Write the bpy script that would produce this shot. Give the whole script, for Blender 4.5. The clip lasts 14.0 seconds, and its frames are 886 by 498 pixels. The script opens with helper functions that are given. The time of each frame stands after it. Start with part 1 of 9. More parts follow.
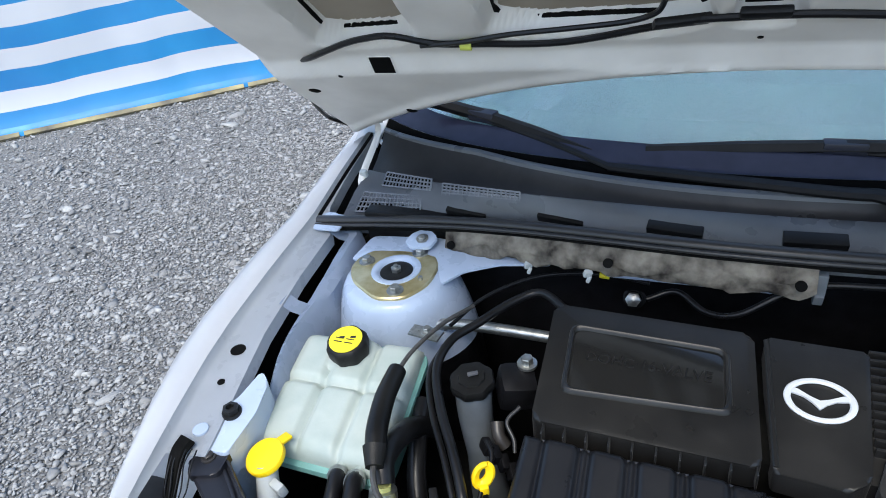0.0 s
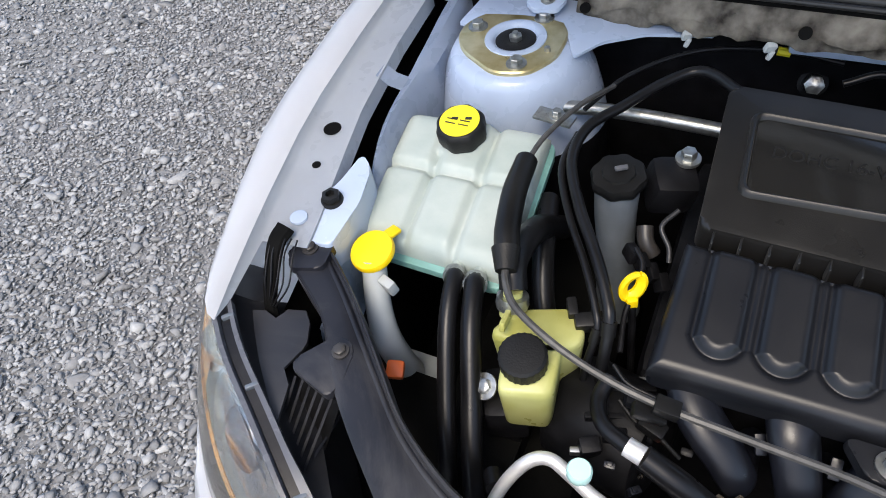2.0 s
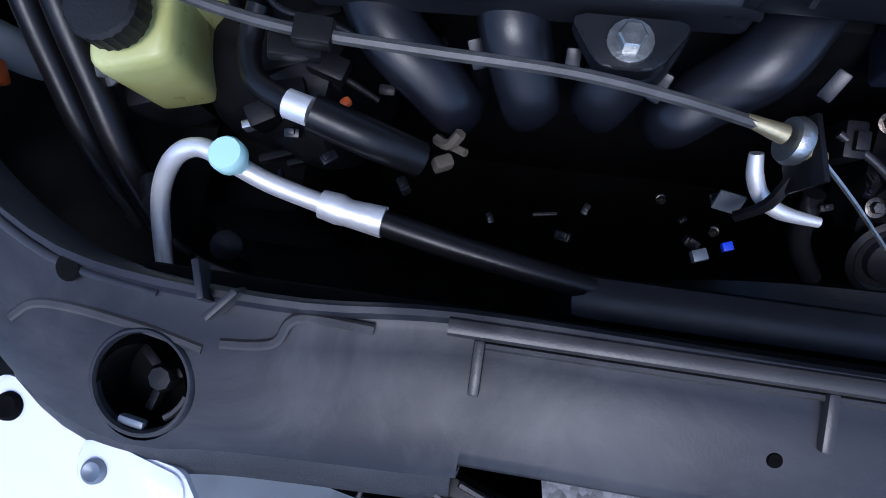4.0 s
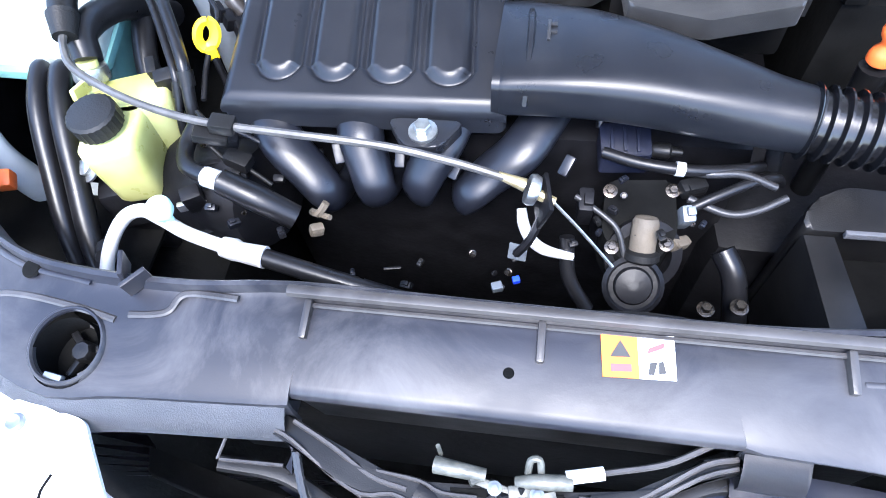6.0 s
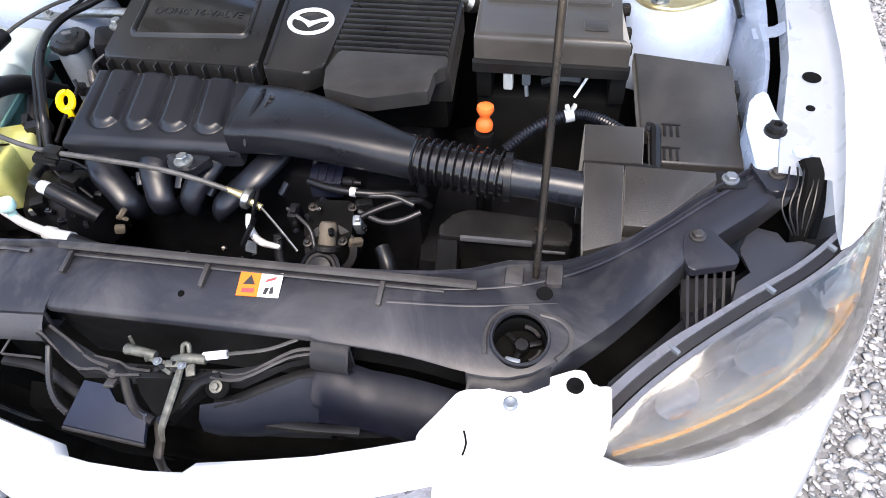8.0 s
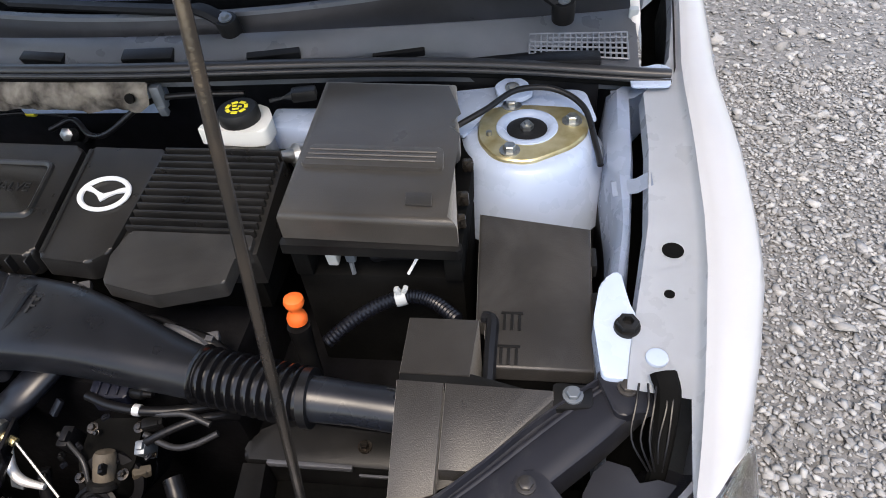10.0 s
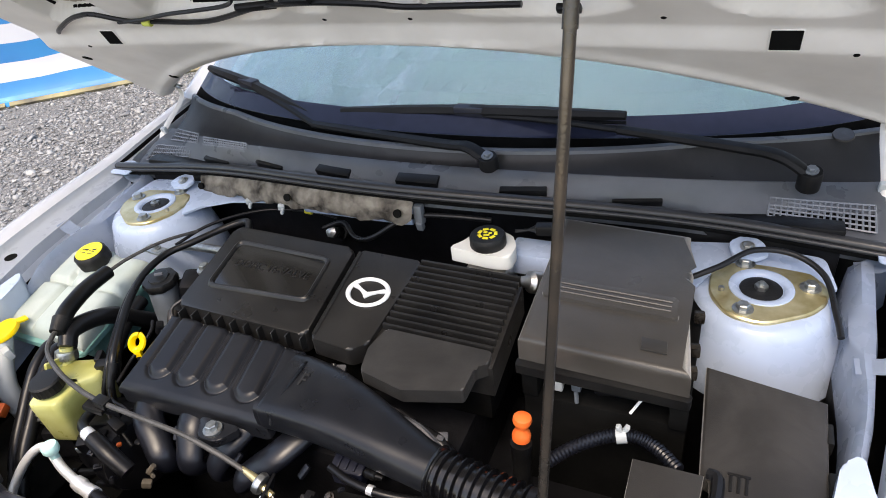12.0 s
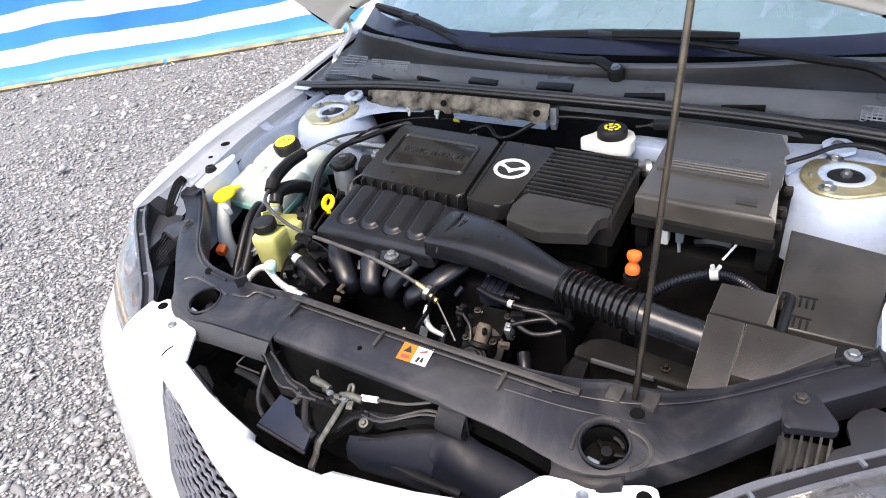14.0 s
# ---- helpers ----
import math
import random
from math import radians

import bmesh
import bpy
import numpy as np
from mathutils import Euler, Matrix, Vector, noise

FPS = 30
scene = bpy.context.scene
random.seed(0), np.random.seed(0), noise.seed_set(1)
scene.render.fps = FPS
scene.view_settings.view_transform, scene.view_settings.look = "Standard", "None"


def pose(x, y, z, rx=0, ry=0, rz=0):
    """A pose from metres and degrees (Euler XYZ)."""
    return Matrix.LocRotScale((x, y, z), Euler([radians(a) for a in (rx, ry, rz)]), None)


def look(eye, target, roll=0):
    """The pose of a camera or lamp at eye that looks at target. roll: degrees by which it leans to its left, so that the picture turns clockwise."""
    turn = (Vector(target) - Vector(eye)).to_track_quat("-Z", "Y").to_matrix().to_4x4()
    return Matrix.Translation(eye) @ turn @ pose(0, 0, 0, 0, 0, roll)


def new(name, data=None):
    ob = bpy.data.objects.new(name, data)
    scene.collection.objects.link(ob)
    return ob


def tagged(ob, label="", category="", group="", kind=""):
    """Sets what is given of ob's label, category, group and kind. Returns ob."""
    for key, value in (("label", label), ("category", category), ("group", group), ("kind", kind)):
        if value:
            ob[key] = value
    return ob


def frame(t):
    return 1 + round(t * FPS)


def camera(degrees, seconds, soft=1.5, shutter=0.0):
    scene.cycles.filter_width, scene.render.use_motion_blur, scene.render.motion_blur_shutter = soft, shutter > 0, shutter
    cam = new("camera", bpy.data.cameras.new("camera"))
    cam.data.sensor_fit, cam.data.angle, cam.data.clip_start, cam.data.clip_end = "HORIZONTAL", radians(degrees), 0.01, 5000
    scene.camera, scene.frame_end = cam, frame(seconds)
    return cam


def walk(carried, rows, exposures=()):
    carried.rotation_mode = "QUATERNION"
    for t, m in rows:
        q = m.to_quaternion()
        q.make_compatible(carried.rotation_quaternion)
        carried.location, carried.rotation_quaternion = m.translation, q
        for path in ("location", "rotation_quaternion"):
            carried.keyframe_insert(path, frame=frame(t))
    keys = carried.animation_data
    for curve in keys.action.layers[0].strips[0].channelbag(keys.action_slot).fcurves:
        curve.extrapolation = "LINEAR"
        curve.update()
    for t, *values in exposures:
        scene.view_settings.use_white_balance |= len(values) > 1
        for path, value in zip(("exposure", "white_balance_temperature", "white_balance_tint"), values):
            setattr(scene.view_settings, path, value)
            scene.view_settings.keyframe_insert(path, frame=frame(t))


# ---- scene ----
cam = camera(69.2, 14.0, soft=0.95)
PATH = [
    (0, (-0.127, -0.755, 1.405), (-0.825, 0.773, 0.318), -8.3),
    (0.5, (-0.224, -0.638, 1.387), (-0.892, 0.698, 0.057), -9.5),
    (1, (-0.298, -0.588, 1.374), (-0.933, 0.621, -0.087), -11.6),
    (1.5, (-0.306, -0.614, 1.364), (-1.001, 0.578, -0.083), -11.9),
    (2, (-0.267, -0.697, 1.311), (-0.997, 0.356, -0.225), -12.8),
    (2.5, (-0.199, -0.756, 1.294), (-0.876, 0.205, -0.324), -15.1),
    (3, (-0.141, -0.799, 1.276), (-0.746, 0.102, -0.403), -15.7),
    (3.5, (-0.141, -0.763, 1.207), (-0.697, -0.095, -0.594), -23.3),
    (4, (-0.134, -0.584, 1.103), (-0.37, -0.317, -0.865), -33.3),
    (4.2, (-0.116, -0.539, 1.091), (-0.271, -0.373, -0.896), -36.8),
    (6.3, (0.065, -0.873, 1.253), (-0.225, 0.239, -0.384), -7.7),
    (6.5, (0.106, -0.947, 1.3), (-0.216, 0.228, -0.286), -6.2),
    (7, (0.176, -1.046, 1.33), (-0.219, 0.25, -0.141), -6.3),
    (7.5, (0.272, -1.049, 1.329), (-0.093, 0.232, -0.163), -6.4),
    (8, (0.403, -0.994, 1.315), (0.091, 0.283, -0.192), -5.3),
    (8.5, (0.484, -0.964, 1.302), (0.189, 0.331, -0.194), -6.3),
    (9, (0.533, -0.925, 1.296), (0.269, 0.36, -0.214), -6.0),
    (9.2, (0.555, -0.884, 1.299), (0.299, 0.416, -0.199), -6.6),
    (11.3, (0.575, -0.628, 1.367), (0.169, 0.914, 0.159), -9.1),
    (11.5, (0.55, -0.661, 1.379), (0.045, 0.873, 0.199), -8.8),
    (12, (0.493, -0.791, 1.399), (-0.276, 0.686, 0.292), -8.0),
    (12.5, (0.47, -0.918, 1.403), (-0.381, 0.518, 0.301), -7.5),
    (13, (0.45, -0.996, 1.403), (-0.407, 0.427, 0.289), -6.0),
    (13.5, (0.476, -1.063, 1.39), (-0.423, 0.258, 0.187), -7.5),
    (14, (0.563, -1.108, 1.39), (-0.449, 0.214, 0.282), -9.4),
]
EXPOSURES = [(0.0, 1.35, 6550, 6), (0.5, 1.32, 6600, 7), (1.0, 1.3, 6850, 9), (1.5, 1.3, 7050, 10), (2.5, 1.4, 7100, 11), (3.0, 1.3, 6850, 10), (3.5, 1.25, 6500, 12), (4.0, 0.8, 5350, 16), (6.5, 3.6, 6100, 12), (7.0, 3.15, 6400, 14), (7.5, 2.5, 6650, 14), (8.0, 2.25, 7100, 14), (8.5, 2.0, 7450, 13), (9.0, 1.75, 7500, 13), (11.5, 1.5, 7700, 12), (12.0, 1.6, 7800, 13), (12.5, 1.9, 7800, 15), (13.0, 2.05, 7750, 15), (14.0, 2.05, 7650, 15)]
walk(cam, [(t, look(eye, target, roll)) for t, eye, target, roll in PATH], EXPOSURES)

# ---------------------------------------------------------------- world and sun
world = bpy.data.worlds.new("sky")
scene.world = world
world.use_nodes = True
wn = world.node_tree.nodes
sky = wn.new("ShaderNodeTexSky")
sky.sky_type = "NISHITA"
sky.sun_disc = False
sky.sun_elevation = radians(61)
sky.sun_rotation = radians(178)
sky.air_density, sky.dust_density = 1.0, 1.6
wn["Background"].inputs[1].default_value = 0.15
world.node_tree.links.new(sky.outputs[0], wn["Background"].inputs[0])
sun = new("sun", bpy.data.lights.new("sun", "SUN"))
sun.data.energy = 0.9
sun.data.angle = radians(24)
sun.data.color = (1.0, 0.96, 0.9)
sun.matrix_world = look((0.1, -2.6, 5.0), (0, 0, 0))


# ---------------------------------------------------------------- materials
def mat(name, base, rough=0.5, metal=0.0, var=0.15, scale=25.0, bump=0.15, bscale=400.0, spec=0.5, trans=0.0,
        coat=0.0, alt=None, rvar=0.12, ior=1.45, stain=0.0, sheen=0.0):
    m = bpy.data.materials.new(name)
    m.use_nodes = True
    nt = m.node_tree
    b = nt.nodes["Principled BSDF"]
    link = nt.links.new
    tc = nt.nodes.new("ShaderNodeTexCoord")
    n1 = nt.nodes.new("ShaderNodeTexNoise")
    n1.inputs["Scale"].default_value = scale
    n1.inputs["Detail"].default_value = 6
    link(tc.outputs["Object"], n1.inputs["Vector"])
    mix = nt.nodes.new("ShaderNodeMix")
    mix.data_type = "RGBA"
    c1 = tuple(v * (1 - var) for v in base)
    c2 = alt or tuple(min(1, v * (1 + var)) for v in base)
    mix.inputs[6].default_value = (*c1, 1)
    mix.inputs[7].default_value = (*c2, 1)
    ramp = nt.nodes.new("ShaderNodeMapRange")
    ramp.inputs[1].default_value, ramp.inputs[2].default_value = 0.3, 0.7
    link(n1.outputs["Fac"], ramp.inputs[0])
    link(ramp.outputs[0], mix.inputs[0])
    col = mix.outputs[2]
    if stain:
        # dry dust lying in drifts and wiped streaks
        n4 = nt.nodes.new("ShaderNodeTexNoise")
        n4.inputs["Scale"].default_value = 6.0
        n4.inputs["Detail"].default_value = 10
        n4.inputs["Roughness"].default_value = 0.68
        n4.inputs["Distortion"].default_value = 1.2
        link(tc.outputs["Object"], n4.inputs["Vector"])
        dr = nt.nodes.new("ShaderNodeMapRange")
        dr.inputs[1].default_value, dr.inputs[2].default_value = 0.47, 0.72
        dr.inputs[4].default_value = stain
        link(n4.outputs["Fac"], dr.inputs[0])
        dm = nt.nodes.new("ShaderNodeMix")
        dm.data_type = "RGBA"
        dm.inputs[7].default_value = (0.20, 0.19, 0.18, 1)
        link(dr.outputs[0], dm.inputs[0])
        link(col, dm.inputs[6])
        col = dm.outputs[2]
    link(col, b.inputs["Base Color"])
    rr = nt.nodes.new("ShaderNodeMapRange")
    rr.inputs[3].default_value, rr.inputs[4].default_value = max(0.02, rough - rvar), min(1, rough + rvar)
    n3 = nt.nodes.new("ShaderNodeTexNoise")
    n3.inputs["Scale"].default_value = scale * 2.3
    n3.inputs["Detail"].default_value = 8
    link(tc.outputs["Object"], n3.inputs["Vector"])
    link(n3.outputs["Fac"], rr.inputs[0])
    link(rr.outputs[0], b.inputs["Roughness"])
    if bump:
        n2 = nt.nodes.new("ShaderNodeTexNoise")
        n2.inputs["Scale"].default_value = bscale
        n2.inputs["Detail"].default_value = 3
        link(tc.outputs["Object"], n2.inputs["Vector"])
        bp = nt.nodes.new("ShaderNodeBump")
        bp.inputs["Strength"].default_value = bump
        bp.inputs["Distance"].default_value = 0.002
        link(n2.outputs["Fac"], bp.inputs["Height"])
        link(bp.outputs[0], b.inputs["Normal"])
    b.inputs["Metallic"].default_value = metal
    b.inputs["Specular IOR Level"].default_value = spec
    b.inputs["Transmission Weight"].default_value = trans
    b.inputs["IOR"].default_value = ior
    b.inputs["Coat Weight"].default_value = coat
    b.inputs["Sheen Weight"].default_value = sheen
    b.inputs["Sheen Roughness"].default_value = 0.35
    return m


M_WHITE = mat("white_paint", (0.80, 0.81, 0.83), 0.22, var=0.015, scale=5, bump=0.0, coat=0.6, rvar=0.05)
# white body paint, blued and darkened for the bay's sky-lit shade
M_INNER = mat("blue_shaded_bay_paint", (0.40, 0.475, 0.60), 0.28, var=0.06, scale=14, bump=0.04, bscale=120, coat=0.3)
# same white paint as the wing, bay shade mixed into the colour
M_FLANGE = mat("shaded_flange_paint", (0.55, 0.585, 0.63), 0.3, var=0.05, scale=14, bump=0.03, bscale=120, coat=0.3)
M_HOODIN = mat("bonnet_inner_paint", (0.70, 0.66, 0.61), 0.42, var=0.10, scale=9, bump=0.05, bscale=90, alt=(0.78, 0.745, 0.70))
M_BLACK = mat("black_plastic", (0.005, 0.005, 0.0055), 0.36, var=0.3, scale=18, bump=0.1, bscale=900, alt=(0.010, 0.010, 0.010), spec=0.28, stain=0.04)
M_COVER = mat("engine_cover_plastic", (0.009, 0.009, 0.0095), 0.31, var=0.25, scale=12, bump=0.12, bscale=1100, alt=(0.0135, 0.013, 0.0125), spec=0.42, stain=0.05, sheen=0.05)
M_AIRBOX = mat("air_box_plastic", (0.0075, 0.0085, 0.0115), 0.31, var=0.25, scale=12, bump=0.05, bscale=900, alt=(0.0105, 0.0115, 0.0145), spec=0.36, stain=0.04)
M_SATIN = mat("satin_pipe_plastic", (0.010, 0.0115, 0.016), 0.29, var=0.15, scale=12, bump=0.02, alt=(0.014, 0.016, 0.021), spec=0.5)
M_GREYP = mat("faded_grey_plastic", (0.075, 0.078, 0.088), 0.34, var=0.2, scale=10, bump=0.25, bscale=900, alt=(0.11, 0.112, 0.12), stain=0.12)
M_BATT = mat("dusty_battery_plastic", (0.030, 0.027, 0.0235), 0.32, var=0.22, scale=8, bump=0.2, bscale=800, alt=(0.052, 0.047, 0.042), spec=0.55, stain=0.12, sheen=0.42)
M_SHIELD = mat("dusty_shield_plastic", (0.015, 0.015, 0.0155), 0.33, var=0.22, scale=8, bump=0.15, bscale=900, alt=(0.022, 0.0215, 0.021), spec=0.45, stain=0.08, sheen=0.08)
M_FUSE = mat("dusty_box_plastic", (0.020, 0.0185, 0.017), 0.32, var=0.22, scale=8, bump=0.2, bscale=800, alt=(0.033, 0.0305, 0.028), spec=0.5, stain=0.12, sheen=0.28)
M_SUPP = mat("support_cover_plastic", (0.0085, 0.0092, 0.0135), 0.40, var=0.3, scale=7, bump=0.03, bscale=600, alt=(0.018, 0.0188, 0.025), spec=0.40, stain=0.20, rvar=0.18, sheen=0.03)
M_GLOSS = mat("glossy_black_plastic", (0.006, 0.0068, 0.010), 0.33, var=0.2, bump=0.04, spec=0.5)
M_BELLOWS = mat("glossy_bellows_rubber", (0.006, 0.006, 0.007), 0.22, var=0.2, bump=0.03, spec=0.55)
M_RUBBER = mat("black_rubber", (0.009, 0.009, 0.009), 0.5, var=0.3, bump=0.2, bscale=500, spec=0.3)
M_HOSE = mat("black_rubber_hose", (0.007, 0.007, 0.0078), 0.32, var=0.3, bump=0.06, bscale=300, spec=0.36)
# dark metal; also holds bay shade on tower base, lower wing, hinge side
M_DARK = mat("dark_metal_and_bay_shade", (0.006, 0.006, 0.007), 0.42, metal=0.0, var=0.5, scale=40, bump=0.18, bscale=150, spec=0.22)
# near-black for grime, and for shade put into holes, gaps and recesses
M_GRIMESHADE = mat("grime_and_shade_black", (0.004, 0.004, 0.0038), 0.85, var=0.5, scale=20, bump=0.5, bscale=100, spec=0.08)
M_ALU = mat("cast_aluminium", (0.55, 0.55, 0.54), 0.38, metal=1.0, var=0.15, scale=60, bump=0.2, bscale=300)
M_PIPE = mat("satin_aluminium_pipe", (0.84, 0.84, 0.83), 0.42, metal=0.6, var=0.08, scale=50, bump=0.1)
M_STEEL = mat("zinc_plated_steel", (0.36, 0.37, 0.36), 0.32, metal=0.9, var=0.25, scale=120, bump=0.15)
M_ROD = mat("worn_steel_rod", (0.075, 0.072, 0.068), 0.24, metal=0.9, var=0.3, scale=30, bump=0.1, alt=(0.12, 0.098, 0.078))
M_ZINC = mat("yellow_zinc_plate", (0.55, 0.43, 0.17), 0.33, metal=0.75, var=0.3, scale=30, bump=0.1, alt=(0.66, 0.58, 0.36))
M_TANK = mat("milky_plastic_tank", (0.36, 0.425, 0.395), 0.42, var=0.08, scale=20, bump=0.12, bscale=160, alt=(0.43, 0.48, 0.445))
M_COOL = mat("coolant_stained_plastic", (0.17, 0.36, 0.33), 0.35, var=0.15, scale=30, bump=0.05)
M_YELL = mat("yellow_plastic", (0.90, 0.62, 0.01), 0.4, var=0.05, bump=0.03)
M_LABEL = mat("yellow_label", (0.86, 0.72, 0.03), 0.45, var=0.06, bump=0.0)
M_ORNG = mat("orange_plastic", (0.85, 0.15, 0.03), 0.4, var=0.08, bump=0.03)
M_FLUID = mat("amber_fluid_plastic", (0.44, 0.43, 0.11), 0.3, var=0.2, scale=16, bump=0.08, bscale=120, alt=(0.54, 0.54, 0.22))
M_NEUT = mat("natural_white_plastic", (0.42, 0.45, 0.45), 0.4, var=0.06, bump=0.04)
M_RESV = mat("white_plastic_reservoir", (0.66, 0.65, 0.60), 0.4, var=0.05, bump=0.03)
M_GREYM = mat("grey_painted_metal", (0.16, 0.18, 0.20), 0.4, metal=0.4, var=0.2, bump=0.05)
M_CHROME = mat("chrome_emblem", (0.84, 0.85, 0.86), 0.30, metal=0.35, var=0.03, bump=0.0, rvar=0.04)
M_POCKET = mat("dull_pocket_beige", (0.30, 0.255, 0.20), 0.6, var=0.12, scale=7, bump=0.06, bscale=80)
M_REFL = mat("headlight_reflector", (0.74, 0.74, 0.75), 0.13, metal=1.0, var=0.05, bump=0.0, rvar=0.05)
M_AMBER = mat("amber_lens", (0.42, 0.21, 0.07), 0.25, var=0.1, bump=0.05)
M_FOAM = mat("dirty_foam", (0.12, 0.10, 0.085), 0.95, var=0.6, scale=38, bump=0.9, bscale=70, alt=(0.42, 0.38, 0.32))
M_SHADE = mat("pale_blue_sunshade", (0.17, 0.29, 0.36), 0.6, var=0.03, scale=2, bump=0.0, rvar=0.04)
# navy tint puts mirrored sky into the black border's colour
M_FRIT = mat("sky_tinted_border", (0.032, 0.037, 0.070), 0.10, var=0.1, bump=0.0, rvar=0.02)
M_MARK = mat("black_print", (0.02, 0.02, 0.02), 0.5, bump=0.0)
M_PAPER = mat("white_sticker", (0.82, 0.82, 0.80), 0.5, var=0.03, bump=0.0)
M_RED = mat("red_print", (0.70, 0.05, 0.05), 0.5, bump=0.0)
M_TEAL = mat("pale_teal_cap", (0.50, 0.78, 0.72), 0.4, var=0.06, bump=0.0)
M_GREEN = mat("yellow_green_tape", (0.62, 0.68, 0.12), 0.5, bump=0.05)
M_BLUE = mat("blue_plastic", (0.02, 0.06, 0.65), 0.4, bump=0.0)
M_TRAYP = mat("slate_plastic_tray", (0.005, 0.0068, 0.0165), 0.46, var=0.15, bump=0.015, bscale=700, stain=0.05)
M_WIPER = mat("black_wiper_coating", (0.008, 0.008, 0.0085), 0.5, var=0.2, bump=0.05, spec=0.18)
M_SEAL = mat("seal_rubber", (0.022, 0.022, 0.023), 0.33, var=0.2, bump=0.1, bscale=300)
M_CABLE = mat("dusty_cable_sheath", (0.045, 0.044, 0.042), 0.4, var=0.3, scale=60, bump=0.1, alt=(0.075, 0.073, 0.07))
M_RAIL = mat("worn_rail_plastic", (0.024, 0.022, 0.022), 0.34, var=0.3, scale=9, bump=0.07, bscale=700, alt=(0.042, 0.038, 0.035), stain=0.22)
M_HOUSE = mat("lamp_housing_plastic", (0.020, 0.021, 0.026), 0.36, var=0.25, scale=9, bump=0.03, bscale=600, alt=(0.030, 0.030, 0.034), stain=0.12)
M_RIM = mat("pale_lamp_rim", (0.19, 0.20, 0.23), 0.25, var=0.1, bump=0.03)
M_LAMPIN = mat("smoky_lamp_interior", (0.105, 0.105, 0.108), 0.5, var=0.25, scale=14, bump=0.05, alt=(0.16, 0.155, 0.15))
M_COWL = mat("satin_cowl_plastic", (0.16, 0.17, 0.19), 0.30, var=0.15, scale=8, bump=0.12, bscale=900, alt=(0.21, 0.22, 0.235), stain=0.08)
M_COWLD = mat("dark_cowl_plastic", (0.045, 0.044, 0.047), 0.32, var=0.2, scale=8, bump=0.1, bscale=900, alt=(0.065, 0.063, 0.064), stain=0.1)
M_PANEL = mat("smooth_black_panel", (0.010, 0.010, 0.010), 0.13, var=0.1, bump=0.02, spec=0.8, rvar=0.04)
M_SLATE = mat("matt_slate_plastic", (0.012, 0.0165, 0.031), 0.5, var=0.12, scale=14, bump=0.05, bscale=700, stain=0.05)
M_TRAYB = mat("slate_blue_plastic", (0.008, 0.0125, 0.027), 0.55, var=0.12, scale=14, bump=0.04, bscale=700, spec=0.3, stain=0.04)
M_BEIGE = mat("dusty_wire_loom", (0.09, 0.075, 0.055), 0.7, var=0.3, bump=0.2)


def glass(name, tint, rough=0.02, ior=1.45):
    m = bpy.data.materials.new(name)
    m.use_nodes = True
    b = m.node_tree.nodes["Principled BSDF"]
    b.inputs["Base Color"].default_value = (*tint, 1)
    b.inputs["Roughness"].default_value = rough
    b.inputs["Transmission Weight"].default_value = 1.0
    b.inputs["IOR"].default_value = ior
    return m


M_GLASS = glass("windscreen_glass", (0.86, 0.95, 0.96))
M_LENS = glass("headlight_lens", (0.93, 0.94, 0.94), 0.06, 1.26)


def gravel_mat():
    m = bpy.data.materials.new("grey_gravel")
    m.use_nodes = True
    nt = m.node_tree
    b = nt.nodes["Principled BSDF"]
    link = nt.links.new
    tc = nt.nodes.new("ShaderNodeTexCoord")
    v = nt.nodes.new("ShaderNodeTexVoronoi")
    v.inputs["Scale"].default_value = 80
    link(tc.outputs["Object"], v.inputs["Vector"])
    n = nt.nodes.new("ShaderNodeTexNoise")
    n.inputs["Scale"].default_value = 1.6
    n.inputs["Detail"].default_value = 8
    link(tc.outputs["Object"], n.inputs["Vector"])
    mix = nt.nodes.new("ShaderNodeMix")
    mix.data_type = "RGBA"
    mix.inputs[6].default_value = (0.125, 0.125, 0.122, 1)
    mix.inputs[7].default_value = (0.285, 0.283, 0.278, 1)
    sep = nt.nodes.new("ShaderNodeSeparateColor")
    link(v.outputs["Color"], sep.inputs[0])
    link(sep.outputs[0], mix.inputs[0])
    mx = nt.nodes.new("ShaderNodeMix")
    mx.data_type, mx.blend_type = "RGBA", "MULTIPLY"
    mx.inputs[0].default_value = 0.3
    link(mix.outputs[2], mx.inputs[6])
    link(n.outputs["Fac"], mx.inputs[7])
    link(mx.outputs[2], b.inputs["Base Color"])
    b.inputs["Roughness"].default_value = 0.85
    bp = nt.nodes.new("ShaderNodeBump")
    bp.inputs["Strength"].default_value = 0.6
    bp.inputs["Distance"].default_value = 0.006
    bp.invert = True
    link(v.outputs["Distance"], bp.inputs["Height"])
    link(bp.outputs[0], b.inputs["Normal"])
    return m


